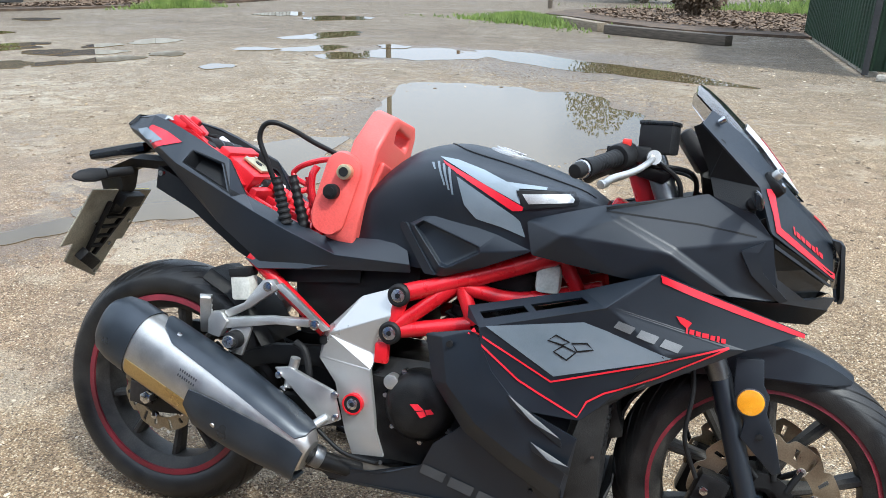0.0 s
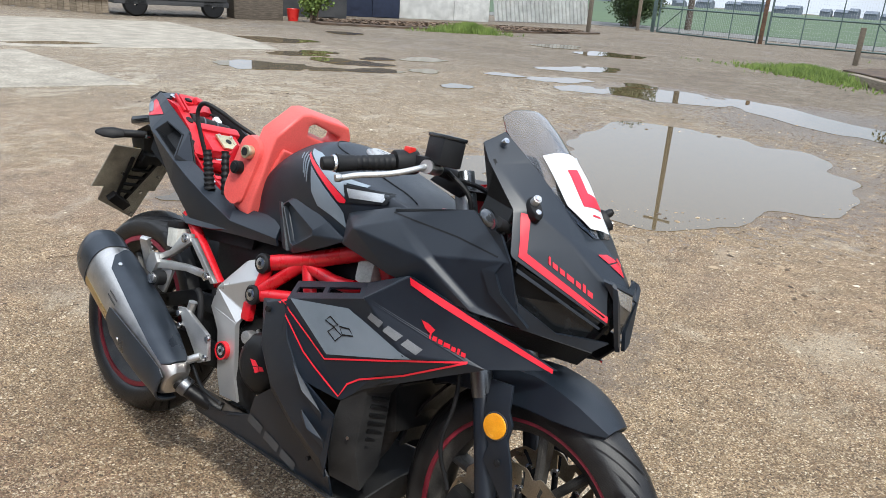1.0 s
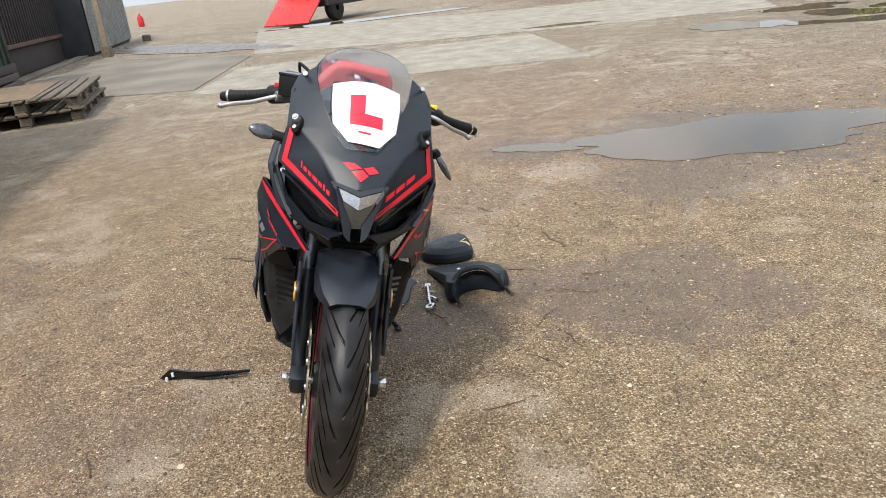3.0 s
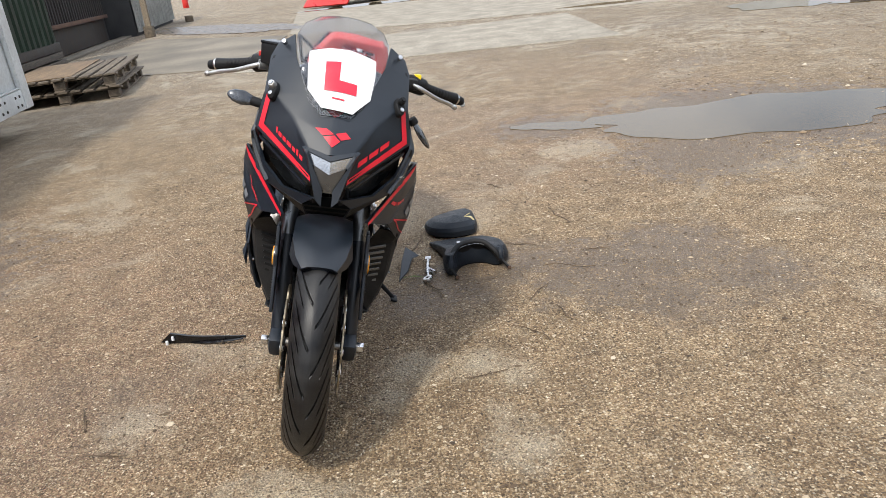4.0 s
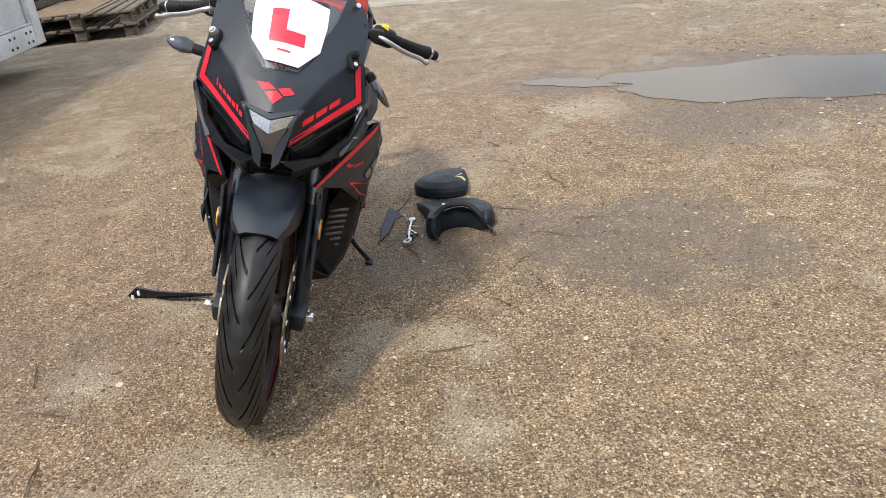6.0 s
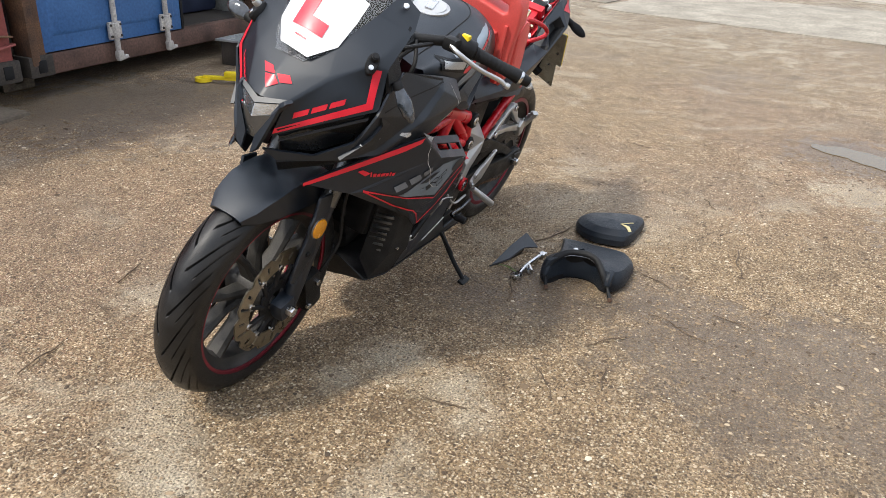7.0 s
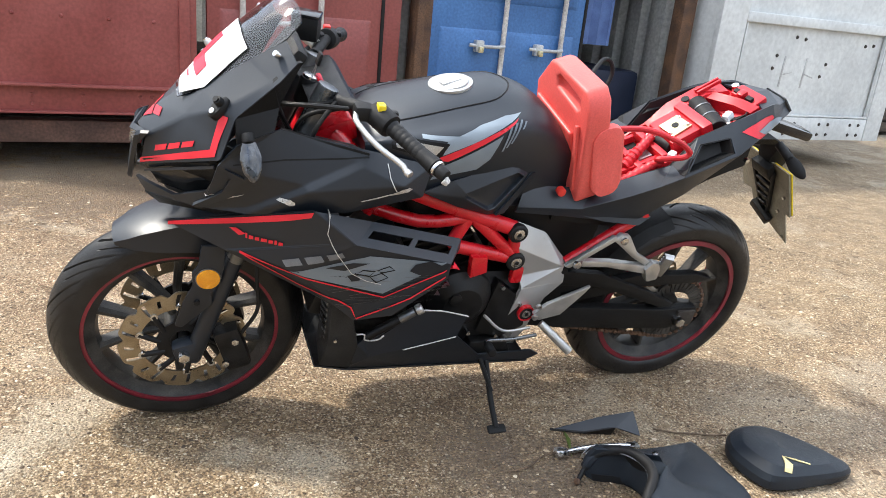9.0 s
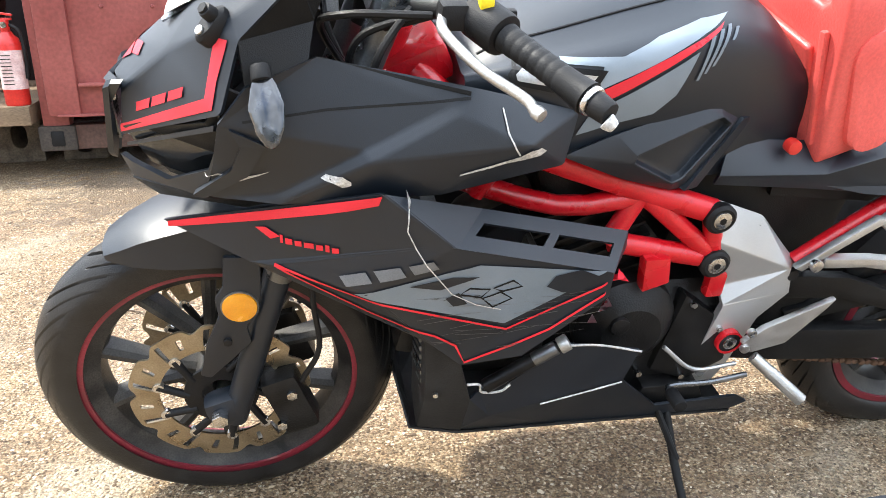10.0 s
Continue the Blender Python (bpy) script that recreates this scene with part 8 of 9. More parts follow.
def muff_plate(rows, off, thick):
    """A shield curved round the silencer: rows of (t along, lower and upper angle in degrees)."""
    grid = []
    for t, lo, hi in rows:
        ry, rz = can_size(t)
        c = MA.lerp(MB, t)
        line = []
        for k in range(13):
            w = radians(lo + (hi - lo) * k / 12)
            line.append((c, ry, rz, w))
        grid.append(line)
    bm = bmesh.new()
    skins = []
    for d in (off + thick, off):
        skins.append([[bm.verts.new(c + mv * ((ry + d) * math.copysign(abs(math.cos(w)) ** 0.75, math.cos(w))) + mu * ((rz + d) * math.copysign(abs(math.sin(w)) ** 0.85, math.sin(w)))) for c, ry, rz, w in line] for line in grid])
    n, m = len(grid), 13
    for sk, flip in zip(skins, (False, True)):
        for i in range(n - 1):
            for j in range(m - 1):
                q = (sk[i][j], sk[i + 1][j], sk[i + 1][j + 1], sk[i][j + 1])
                bm.faces.new(q[::-1] if flip else q)
    rim = [(i, 0) for i in range(n)] + [(n - 1, j) for j in range(1, m)] + [(i, m - 1) for i in range(n - 2, -1, -1)] + [(0, j) for j in range(m - 2, 0, -1)]
    for (i, j), (k, l2) in zip(rim, rim[1:] + rim[:1]):
        bm.faces.new((skins[0][i][j], skins[0][k][l2], skins[1][k][l2], skins[1][i][j]))
    return finish(bm, 0.0)


# gold strip: tarnish, and the ground's warm reflection painted on the lower half
part("tarnish_sheen", muff_plate([(0.14, -96, -14), (0.30, -96, -14), (0.50, -96, -14), (0.62, -96, -60)], 0.0004, 0.0010), M_BRONZE, muff, "gold tarnish with the warm ground's reflection painted in", 40)
part("upper_shield", muff_plate([(0.18, 92, 108), (0.22, 72, 112), (0.30, 50, 114), (0.60, 42, 114), (0.85, 36, 112), (0.97, 36, 108), (1.0, 60, 100)], 0.003, 0.005), M_BLADE, muff, "dark blue-grey upper heat shield", 40)
part("lower_shield", muff_plate([(0.48, -16, 4), (0.54, -50, 8), (0.62, -88, 12), (0.72, -108, 16), (0.85, -110, 22), (0.98, -112, 26), (1.03, -112, 20)], 0.004, 0.005), M_BLADE, muff, "dark lower heat shield", 40)
for t, w in ((0.64, -20), (0.98, -40), (0.92, 48), (0.30, 66)):
    ry, rz = can_size(t)
    c = MA.lerp(MB, t)
    o = mv * math.cos(radians(w)) * ry + mu * math.sin(radians(w)) * rz
    part("shield_screw", rod(c + o * 1.02, c + o * 1.20, 0.0058, segs=12, bevel=0.001), M_CHROME, muff)
for k in range(2):
    for j in range(8):
        t = 0.40 + 0.012 * j
        ry, rz = can_size(t)
        w = radians(20 - 9 * k)
        p = MA.lerp(MB, t) + mv * (ry + 0.0006) * abs(math.cos(w)) ** 0.75 + mu * (rz * math.copysign(abs(math.sin(w)) ** 0.85, math.sin(w)))
        part("stamped_mark", box((0.003, 0.0008, 0.006), p, 0.0002, (0, 22, 0)), M_MUFF, muff)
part("link_pipe", tube([(-0.245, -0.20, 0.262), (-0.20, -0.17, 0.235), (-0.14, -0.12, 0.205)], 0.019, 16, 4), M_ENGINE, bike, "dark steel exhaust link pipe")
part("pipe_clamp", rod((-0.222, -0.187, 0.252), (-0.205, -0.176, 0.242), 0.024, segs=20, bevel=0.003), M_MUFF, bike)

# footrest hangers, pegs and pedals
for s in (1, -1):
    bm = slab([(-0.378, 0.600), (-0.352, 0.604), (-0.338, 0.585), (-0.362, 0.568), (-0.405, 0.535), (-0.455, 0.507), (-0.468, 0.520), (-0.42, 0.545)], s * 0.138, s * 0.156, 0.004)
    merge(bm, slab([(-0.352, 0.592), (-0.335, 0.598), (-0.218, 0.512), (-0.232, 0.506)], s * 0.140, s * 0.154, 0.003))
    merge(bm, slab([(-0.262, 0.530), (-0.262, 0.512), (-0.34, 0.508), (-0.46, 0.482), (-0.49, 0.462), (-0.508, 0.480), (-0.47, 0.506), (-0.35, 0.524)], s * 0.138, s * 0.158, 0.004))
    merge(bm, slab([(-0.50, 0.468), (-0.47, 0.462), (-0.452, 0.50), (-0.47, 0.522), (-0.50, 0.515)], s * 0.142, s * 0.166, 0.004))
    hang = part("footrest_hanger", bm, M_ALU, bike, "cast silver passenger footrest hanger")
    for x, z in ((-0.362, 0.588), (-0.248, 0.520)):
        part("hanger_bolt", rod((x, s * 0.150, z), (x, s * 0.163, z), 0.0105, segs=16, bevel=0.002), M_CHROME, hang)
    part("passenger_peg", box((0.024, 0.105, 0.016), (-0.505, s * 0.165, 0.512), 0.005, (s * 58, 0, -s * 28)), M_ALU, hang, "folded silver passenger peg")
    for k in range(7):
        q = pose(-0.505, s * 0.165, 0.512, s * 58, 0, -s * 28) @ Vector((0, -0.045 + 0.015 * k, 0.009))
        part("peg_tooth", box((0.026, 0.006, 0.004), q, 0.001, (s * 58, 0, -s * 28)), M_ALU, hang)
    plate = part("rearset_plate", slab([(-0.335, 0.415), (-0.300, 0.422), (-0.195, 0.385), (-0.175, 0.325), (-0.215, 0.305), (-0.235, 0.330), (-0.30, 0.385)] if s < 0 else [(-0.165, 0.372), (-0.20, 0.402), (-0.31, 0.452), (-0.298, 0.432), (-0.245, 0.365), (-0.185, 0.350)], s * 0.150, s * 0.162, 0.003), M_ALU, bike, "silver heel plate")
    for x, z in (((-0.322, 0.402), (-0.31, 0.372), (-0.19, 0.378), (-0.185, 0.33)) if s < 0 else ((-0.172, 0.362), (-0.175, 0.395))):
        part("plate_bolt", rod((x, s * 0.158, z), (x, s * 0.167, z), 0.008, segs=14, bevel=0.002), M_CHROME, plate)
    px, pz = (-0.235, 0.305) if s < 0 else (-0.225, 0.318)
    peg = part("rider_peg", rod((px + 0.03, s * 0.16, pz + 0.022), (px - 0.045, s * 0.215, pz - 0.035), 0.0100, 0.0115, segs=12, bevel=0.002), M_ALU, bike, "ribbed silver rider footrest")
    for k in range(8):
        a = Vector((px + 0.03, s * 0.16, pz + 0.022)).lerp(Vector((px - 0.045, s * 0.215, pz - 0.035)), 0.35 + 0.08 * k)
        part("peg_ridge", rod(a, a + Vector((-0.004, s * 0.003, -0.003)), 0.0112, segs=10), M_ALU, peg)
hangplate = part("silencer_hanger", slab([(-0.43, 0.505), (-0.40, 0.49), (-0.42, 0.425), (-0.452, 0.43), (-0.46, 0.47)], -0.152, -0.142, 0.003), M_ALU, bike)
part("hanger_bush", rod((-0.435, -0.145, 0.462), (-0.435, -0.178, 0.462), 0.020, segs=20, bevel=0.003), M_RUBBER, hangplate)
part("hanger_nut", rod((-0.435, -0.170, 0.462), (-0.435, -0.188, 0.462), 0.014, segs=14, bevel=0.002), M_CHROME, hangplate)
part("brake_pedal", tube([(-0.225, -0.165, 0.30), (-0.16, -0.172, 0.262), (-0.09, -0.17, 0.252), (-0.07, -0.185, 0.262)], 0.0045, 10, 5), M_TRIM, bike, "black brake pedal")
part("gear_lever", tube([(-0.19, 0.165, 0.305), (-0.12, 0.17, 0.300), (-0.05, 0.17, 0.300), (-0.045, 0.195, 0.302)], 0.005, 10, 5), M_MUFF, bike, "grey gear lever")
part("gear_rubber", rod((-0.045, 0.185, 0.302), (-0.045, 0.222, 0.304), 0.0115, segs=14, bevel=0.003), M_RUBBER, bike)
part("gear_link", tube([(-0.175, 0.150, 0.318), (-0.10, 0.148, 0.312), (-0.04, 0.14, 0.36)], 0.004, 8, 5), M_ALU, bike)
part("fluid_bottle", box((0.045, 0.04, 0.055), (-0.435, -0.128, 0.575), 0.006, (0, -8, 0)), M_CLOUDY, bike, "cloudy brake fluid bottle")
part("bottle_cap", box((0.05, 0.045, 0.02), (-0.44, -0.128, 0.608), 0.006, (0, -8, 0)), M_RUBBER, bike)
part("rear_brake_hose", tube([(-0.30, -0.135, 0.47), (-0.275, -0.14, 0.455), (-0.262, -0.14, 0.40), (-0.28, -0.135, 0.36)], 0.008, 10, 5), M_RUBBER, bike)
part("rear_master", rod((-0.292, -0.148, 0.44), (-0.305, -0.148, 0.375), 0.011, segs=14), M_ALU, bike)

# hugger, plate holder and number plate
part("rear_hugger", loft([[(REAR[0] + r * math.cos(a), y, REAR[2] + r * math.sin(a)) for r, y in ((0.30, -0.082), (0.322, -0.06), (0.326, 0), (0.322, 0.06), (0.30, 0.082), (0.296, 0.078), (0.316, 0.056), (0.320, 0), (0.316, -0.056), (0.296, -0.078))]
                          for a in [radians(d) for d in (28, 42, 56, 70)]]), M_TRIM, bike, "black rear hugger", 40)
part("inner_fender", loft([[(x, y, z) for y, z in ((-0.09, zz - 0.05), (-0.085, zz), (0.085, zz), (0.09, zz - 0.05), (0.08, zz - 0.05), (0.075, zz - 0.008), (-0.075, zz - 0.008), (-0.08, zz - 0.05))] for x, zz in ((-0.18, 0.66), (-0.36, 0.64), (-0.48, 0.695), (-0.60, 0.775), (-0.70, 0.82))]), M_TRIM, bike)
part("plate_arm", loft([[(x + dx, y, z + dz) for y, dx, dz in ((-w, 0, 0), (-w * 0.8, 0.02, 0.012), (w * 0.8, 0.02, 0.012), (w, 0, 0), (w * 0.8, -0.03, -0.02), (-w * 0.8, -0.03, -0.02))] for x, z, w in ((-0.68, 0.83, 0.06), (-0.80, 0.83, 0.055), (-0.87, 0.80, 0.05), (-0.865, 0.745, 0.030), (-0.90, 0.68, 0.022))]), M_TRIM, bike, "black plate arm", 35)
part("tail_lamp", box((0.165, 0.062, 0.028), (-0.868, 0.004, 0.843), 0.012, (0, -12, 0)), M_LENS, bike, "dark tail lamp unit")
PLATE_AT = pose(-0.930, 0.0, 0.620, 0, 31, 0)


def plate_sheet(outline, x, thick):
    """A flat sheet in the plate's plane, from its outline across and up."""
    bm = loft([[(x + d, y, z) for y, z in outline] for d in (0.0, thick)])
    bm.transform(PLATE_AT)
    return bm


nplate = part("number_plate", plate_sheet([(-0.092, -0.010), (0.094, -0.010), (0.100, 0.145), (-0.090, 0.145)], -0.012, 0.004), M_YEL, bike, "yellow rear number plate seen from behind")
part("plate_backing", plate_sheet([(-0.074, -0.070), (0.068, -0.136), (0.074, -0.012), (0.093, -0.013), (0.098, 0.148), (-0.112, 0.150), (-0.116, -0.018), (-0.078, -0.012)], -0.006, 0.004), M_BACKING, nplate, "dusty dark plate backing")
for name, size, at, turn in (("plate_housing", (0.024, 0.070, 0.034), (0.014, 0.010, 0.132), 0), ("plate_brace", (0.010, 0.011, 0.18), (0.006, 0.024, 0.040), -14), ("plate_brace", (0.010, 0.011, 0.18), (0.006, -0.034, 0.030), 6),
                             ("plate_rung", (0.010, 0.060, 0.008), (0.009, 0, 0.075), 0), ("plate_rung", (0.010, 0.052, 0.008), (0.009, -0.004, 0.045), 0), ("plate_rung", (0.010, 0.044, 0.008), (0.009, -0.008, 0.015), 0), ("plate_rung", (0.010, 0.036, 0.008), (0.009, -0.012, -0.015), 0), ("lower_clip", (0.022, 0.078, 0.030), (0.012, -0.018, -0.055), -30)):
    nb = box(size, (0, 0, 0), 0.003)
    nb.transform(PLATE_AT @ pose(*at, turn, 0, 0))
    part(name, nb, M_TRIM, nplate)
for y, z in ((0.075, 0.05), (-0.045, 0.05), (0.055, -0.115), (0.045, -0.02)):
    nb = rod((-0.003, y, z), (0.004, y, z), 0.005, segs=10)
    nb.transform(PLATE_AT)
    part("plate_screw", nb, M_CHROME, nplate)

# side stand
stand = part("side_stand", tube([(-0.075, 0.135, 0.225), (-0.082, 0.205, 0.14), (-0.09, 0.262, 0.082)], 0.0075, 14, 4), M_TRIM, bike, "black side stand")
part("stand_foot", box((0.05, 0.024, 0.010), (-0.092, 0.266, 0.077), 0.004, (-15, 0, 0)), M_TRIM, stand)
part("stand_spring", tube([(-0.05, 0.14, 0.235), (-0.085, 0.20, 0.15)], 0.006, 8, 4), M_TRIM, stand)
part("stand_bracket", slab([(0.0, 0.235), (-0.14, 0.235), (-0.12, 0.275), (-0.02, 0.275)], 0.11, 0.145, 0.004), M_ENGINE, bike)

# ---- loose things round the motorcycle ----
# red fuel can wedged between tank and seat bay; built upright, then set leaning forward
CAN_AT = LEAN_POSE @ pose(-0.240, 0.002, 0.695, 0, 19, 2)
can = thing("fuel_can", "faded red flat plastic fuel can standing in the open seat bay", "fuel can", CAN_AT)


def rounded(w, h, r, n=5):
    pts = []
    for cx, cz, a0 in ((w / 2 - r, h - r, 0), (-w / 2 + r, h - r, 90), (-w / 2 + r, r, 180), (w / 2 - r, r, 270)):
        pts += [(cx + r * math.cos(radians(a0 + 90 * k / n)), cz + r * math.sin(radians(a0 + 90 * k / n))) for k in range(n + 1)]
    return pts


def can_body():
    """The can's outline in y and z with a handle slot through it, between two x."""
    bm = bmesh.new()
    outer = [(-0.110, 0.0), (0.125, 0.0), (0.135, 0.02), (0.142, 0.205), (0.139, 0.252), (0.120, 0.278), (-0.026, 0.290), (-0.052, 0.284), (-0.112, 0.215), (-0.118, 0.02)]
    inner = [(-0.012, 0.236), (0.086, 0.218), (0.099, 0.226), (0.096, 0.248), (-0.002, 0.267), (-0.017, 0.258)]
    x0, x1 = -0.030, 0.042
    loops = []
    for pts in (outer, inner):
        loops.append([[bm.verts.new((x, y, z)) for y, z in pts] for x in (x0, x1)])
    for a, b in loops:
        n = len(a)
        for k in range(n):
            bm.faces.new((a[k], a[(k + 1) % n], b[(k + 1) % n], b[k]))
    for side in (0, 1):
        edges = []
        for loop in loops:
            ring = loop[side]
            edges += [bm.edges.get((ring[k], ring[(k + 1) % len(ring)])) for k in range(len(ring))]
        bmesh.ops.triangle_fill(bm, use_beauty=True, edges=edges)
    for v in bm.verts:
        v.co.x = v.co.x * (1 - 0.9 * v.co.z) - 0.10 * v.co.z
    return finish(bm, 0.010, 40, 3)


def slab_x(outline, x0, x1):
    """A panel given by its outline in y and z, between two x."""
    bm = loft([[(x, y, z) for y, z in outline] for x in (x0, x1)])
    return finish(bm, 0.006, 40, 3)


part("body", can_body(), M_CAN, can, "faded red moulded can body", 50)
for s in (1, -1):
    bm = bmesh.new()
    ring = [[(x, s * ((0.128 if s > 0 else 0.108) + d), z) for x, z in rounded(0.082 - i, 0.178 - i, 0.036 - 0.6 * i)] for d, i in ((0.0, 0.0), (0.016, 0.004), (0.020, 0.018))]
    ring = [[(x - 0.030 - 0.06 * z, y, z + 0.010) for x, y, z in r] for r in ring]
    part("end_pad", loft(ring, bm=bm), M_CAN, can, "rounded end pad", 30)
part("front_panel", slab_x([(-0.11, 0.02), (0.085, 0.02), (0.085, 0.165), (-0.085, 0.195)], 0.018, 0.030), M_CAN, can, "raised front panel", 40)
part("front_rib", box((0.010, 0.012, 0.17), (0.030, 0.108, 0.11), 0.004, (0, -6, 0)), M_CAN, can)
for z, x in ((0.150, -0.028), (0.100, -0.040)):
    cap = part("filler_cap", rod((x, -0.126, z), (x, -0.146, z), 0.0165, segs=22, bevel=0.003), M_RUBBER if z < 0.15 else M_BRASS, can, "black cap" if z < 0.15 else "brass-ringed cap")
    part("cap_centre", rod((x, -0.140, z), (x, -0.148, z), 0.010, segs=18), M_RUBBER, cap)
part("warning_label", box((0.0015, 0.022, 0.05), (0.0320, -0.02, 0.07), 0.0005), M_YEL, can, "yellow warning label")
hose = tagged(part("black_cable", tube([(-0.366, -0.137, 0.800), (-0.385, -0.155, 0.860), (-0.397, -0.164, 0.900), (-0.386, -0.168, 0.928), (-0.362, -0.165, 0.935), (-0.330, -0.140, 0.922), (-0.300, -0.110, 0.902), (-0.260, -0.075, 0.880), (-0.215, -0.050, 0.850)], 0.0055, 10, 8), M_RUBBER, None), "black cable arching from the seat bay to the can", "cable")
hose.matrix_basis = LEAN_POSE.copy()
hose = tagged(part("red_cable", tube([(-0.255, 0.080, 0.845), (-0.288, 0.090, 0.858), (-0.358, 0.108, 0.866), (-0.432, 0.128, 0.849), (-0.466, 0.138, 0.830), (-0.468, 0.138, 0.818), (-0.452, 0.133, 0.808), (-0.408, 0.110, 0.792), (-0.445, 0.082, 0.776)], 0.0070, 10, 8), M_REDIN, None), "red battery cable looping over the tail", "cable")
hose.matrix_basis = LEAN_POSE.copy()
hose = tagged(part("red_cable", tube([(-0.28, -0.095, 0.75), (-0.298, -0.104, 0.79), (-0.300, -0.106, 0.83), (-0.292, -0.100, 0.852)], 0.008, 10, 8), M_REDIN, None), "thin red cable beside the can", "cable")
hose.matrix_basis = LEAN_POSE.copy()


def smooth_loop(pts, steps=5):
    p = [Vector((x, y, 0)) for x, y in pts]
    n = len(p)
    out = []
    for i in range(n):
        a, b, c, d = p[i - 1], p[i], p[(i + 1) % n], p[(i + 2) % n]
        for k in range(steps):
            t = k / steps
            q = 0.5 * (2 * b + (c - a) * t + (2 * a - 5 * b + 4 * c - d) * t * t + (3 * b - a - 3 * c + d) * t ** 3)
            out.append((q.x, q.y))
    return out


def pad(outline, levels):
    """A padded seat: an outline in x and y, taken in towards its middle level by level (share, height, tilt)."""
    cx, cy = (sum(p[i] for p in outline) / len(outline) for i in (0, 1))
    return loft([[(cx + (x - cx) * k, cy + (y - cy) * k, z + tilt * (x - cx)) for x, y in outline] for k, z, tilt in levels])


seat = thing("rider_seat", "black vinyl rider seat lying on the gravel", "seat", pose(-0.40, 0.51, 0))
SEAT = smooth_loop([(0.160, -0.116), (0.176, -0.092), (0.100, -0.058), (0.078, 0.0), (0.088, 0.046), (0.126, 0.084), (0.136, 0.108), (0.105, 0.134), (0.062, 0.143), (-0.020, 0.141), (-0.078, 0.132), (-0.178, 0.074), (-0.188, -0.030), (-0.186, -0.146), (-0.160, -0.152), (-0.060, -0.126), (0.030, -0.108), (0.100, -0.120)], 3)
part("cushion", pad(SEAT, [(0.95, 0.006, 0), (1.0, 0.014, 0.03), (1.0, 0.030, 0.08), (0.975, 0.046, 0.13), (0.91, 0.058, 0.17), (0.55, 0.066, 0.18), (0.12, 0.068, 0.18)]), M_SEAT, seat, "padded black vinyl", 38)
RIM = [(0.176, -0.098, 0.030), (0.150, -0.090, 0.070), (0.104, -0.056, 0.094), (0.084, 0.0, 0.100), (0.094, 0.046, 0.094), (0.128, 0.082, 0.068), (0.138, 0.104, 0.030)]
part("seat_lip", tube(RIM, 0.0115, 12, 6), M_RUBBER, seat, "rolled black plastic seat edge")
part("lip_seam", tube([(x + 0.012, y, z - 0.006) for x, y, z in RIM[1:-1]], 0.0016, 6, 6), M_MUFF, seat)
arch = [(x - 0.004, y, z - 0.006) for x, y, z in RIM] + [(x - 0.030, y * 0.85, 0.008) for x, y, z in RIM]
part("seat_skirt", shell(arch, [(k, k + 1, k + 8, k + 7) for k in range(6)], 1, 0.005, 0.0), M_RUBBER, seat, "hollow black plastic seat skirt")
for (ax, ay), (bx, by) in (((0.168, -0.096), (0.204, -0.076)), ((0.136, 0.104), (0.178, 0.129))):
    part("seat_horn", tube([(ax - 0.03, ay, 0.066), (ax - 0.006, ay, 0.056), (ax + 0.004, ay, 0.036)], 0.016, 10, 4, None, 0.8), M_SEAT, seat, "padded horn")
    leg = part("seat_bracket", tube([(ax - 0.012, ay * 0.95, 0.046), (ax + 0.004, ay, 0.036), (bx, by, 0.006)], 0.0058, 8, 3), M_TRIM, seat, "black steel bracket")
    part("bracket_eye", rod((bx - 0.003, by, 0.008), (bx + 0.004, by, 0.010), 0.0075, segs=12, bevel=0.001), M_RUST, leg)
part("seat_base", pad(SEAT, [(0.88, 0.0, 0), (0.92, 0.018, 0)]), M_RUBBER, seat)
part("seat_bolt", rod((0.020, -0.047, 0.066), (0.022, -0.047, 0.082), 0.008, segs=10, bevel=0.001), M_CHROME, seat)
pillion = thing("pillion_seat", "black vinyl pillion seat with torn foam lying on the gravel", "seat", pose(-0.755, 0.455, 0))
PILLION = smooth_loop([(0.126, 0.0), (0.124, 0.060), (0.106, 0.106), (0.047, 0.122), (-0.060, 0.124), (-0.130, 0.118), (-0.158, 0.084), (-0.112, -0.018), (-0.035, -0.102), (0.055, -0.096), (0.106, -0.050)], 3)
part("cushion", pad(PILLION, [(0.94, 0.006, 0), (1.0, 0.012, 0), (1.01, 0.030, 0.02), (0.96, 0.044, 0.04), (0.78, 0.060, 0.05), (0.72, 0.062, 0.05), (0.15, 0.068, 0.05)]), M_SEAT, pillion, "padded black vinyl", 22)
ptree = tree_of(next(o for o in pillion.children if o.name.startswith("cushion")))


def laid(outline, lift):
    """A scrap laid on the pillion seat from above."""
    bm = bmesh.new()
    bm.faces.new([bm.verts.new((x, y, 0)) for x, y in outline])
    bmesh.ops.subdivide_edges(bm, edges=bm.edges[:], cuts=2)
    bmesh.ops.triangulate(bm, faces=bm.faces[:])
    for v in bm.verts:
        spot = ptree.ray_cast(Vector((v.co.x, v.co.y, 1)), Vector((0, 0, -1)))
        v.co.z = (spot[0].z if spot[0] is not None else 0.03) + lift
    bmesh.ops.recalc_face_normals(bm, faces=bm.faces[:])
    bmesh.ops.solidify(bm, geom=bm.faces[:], thickness=0.002)
    return bm


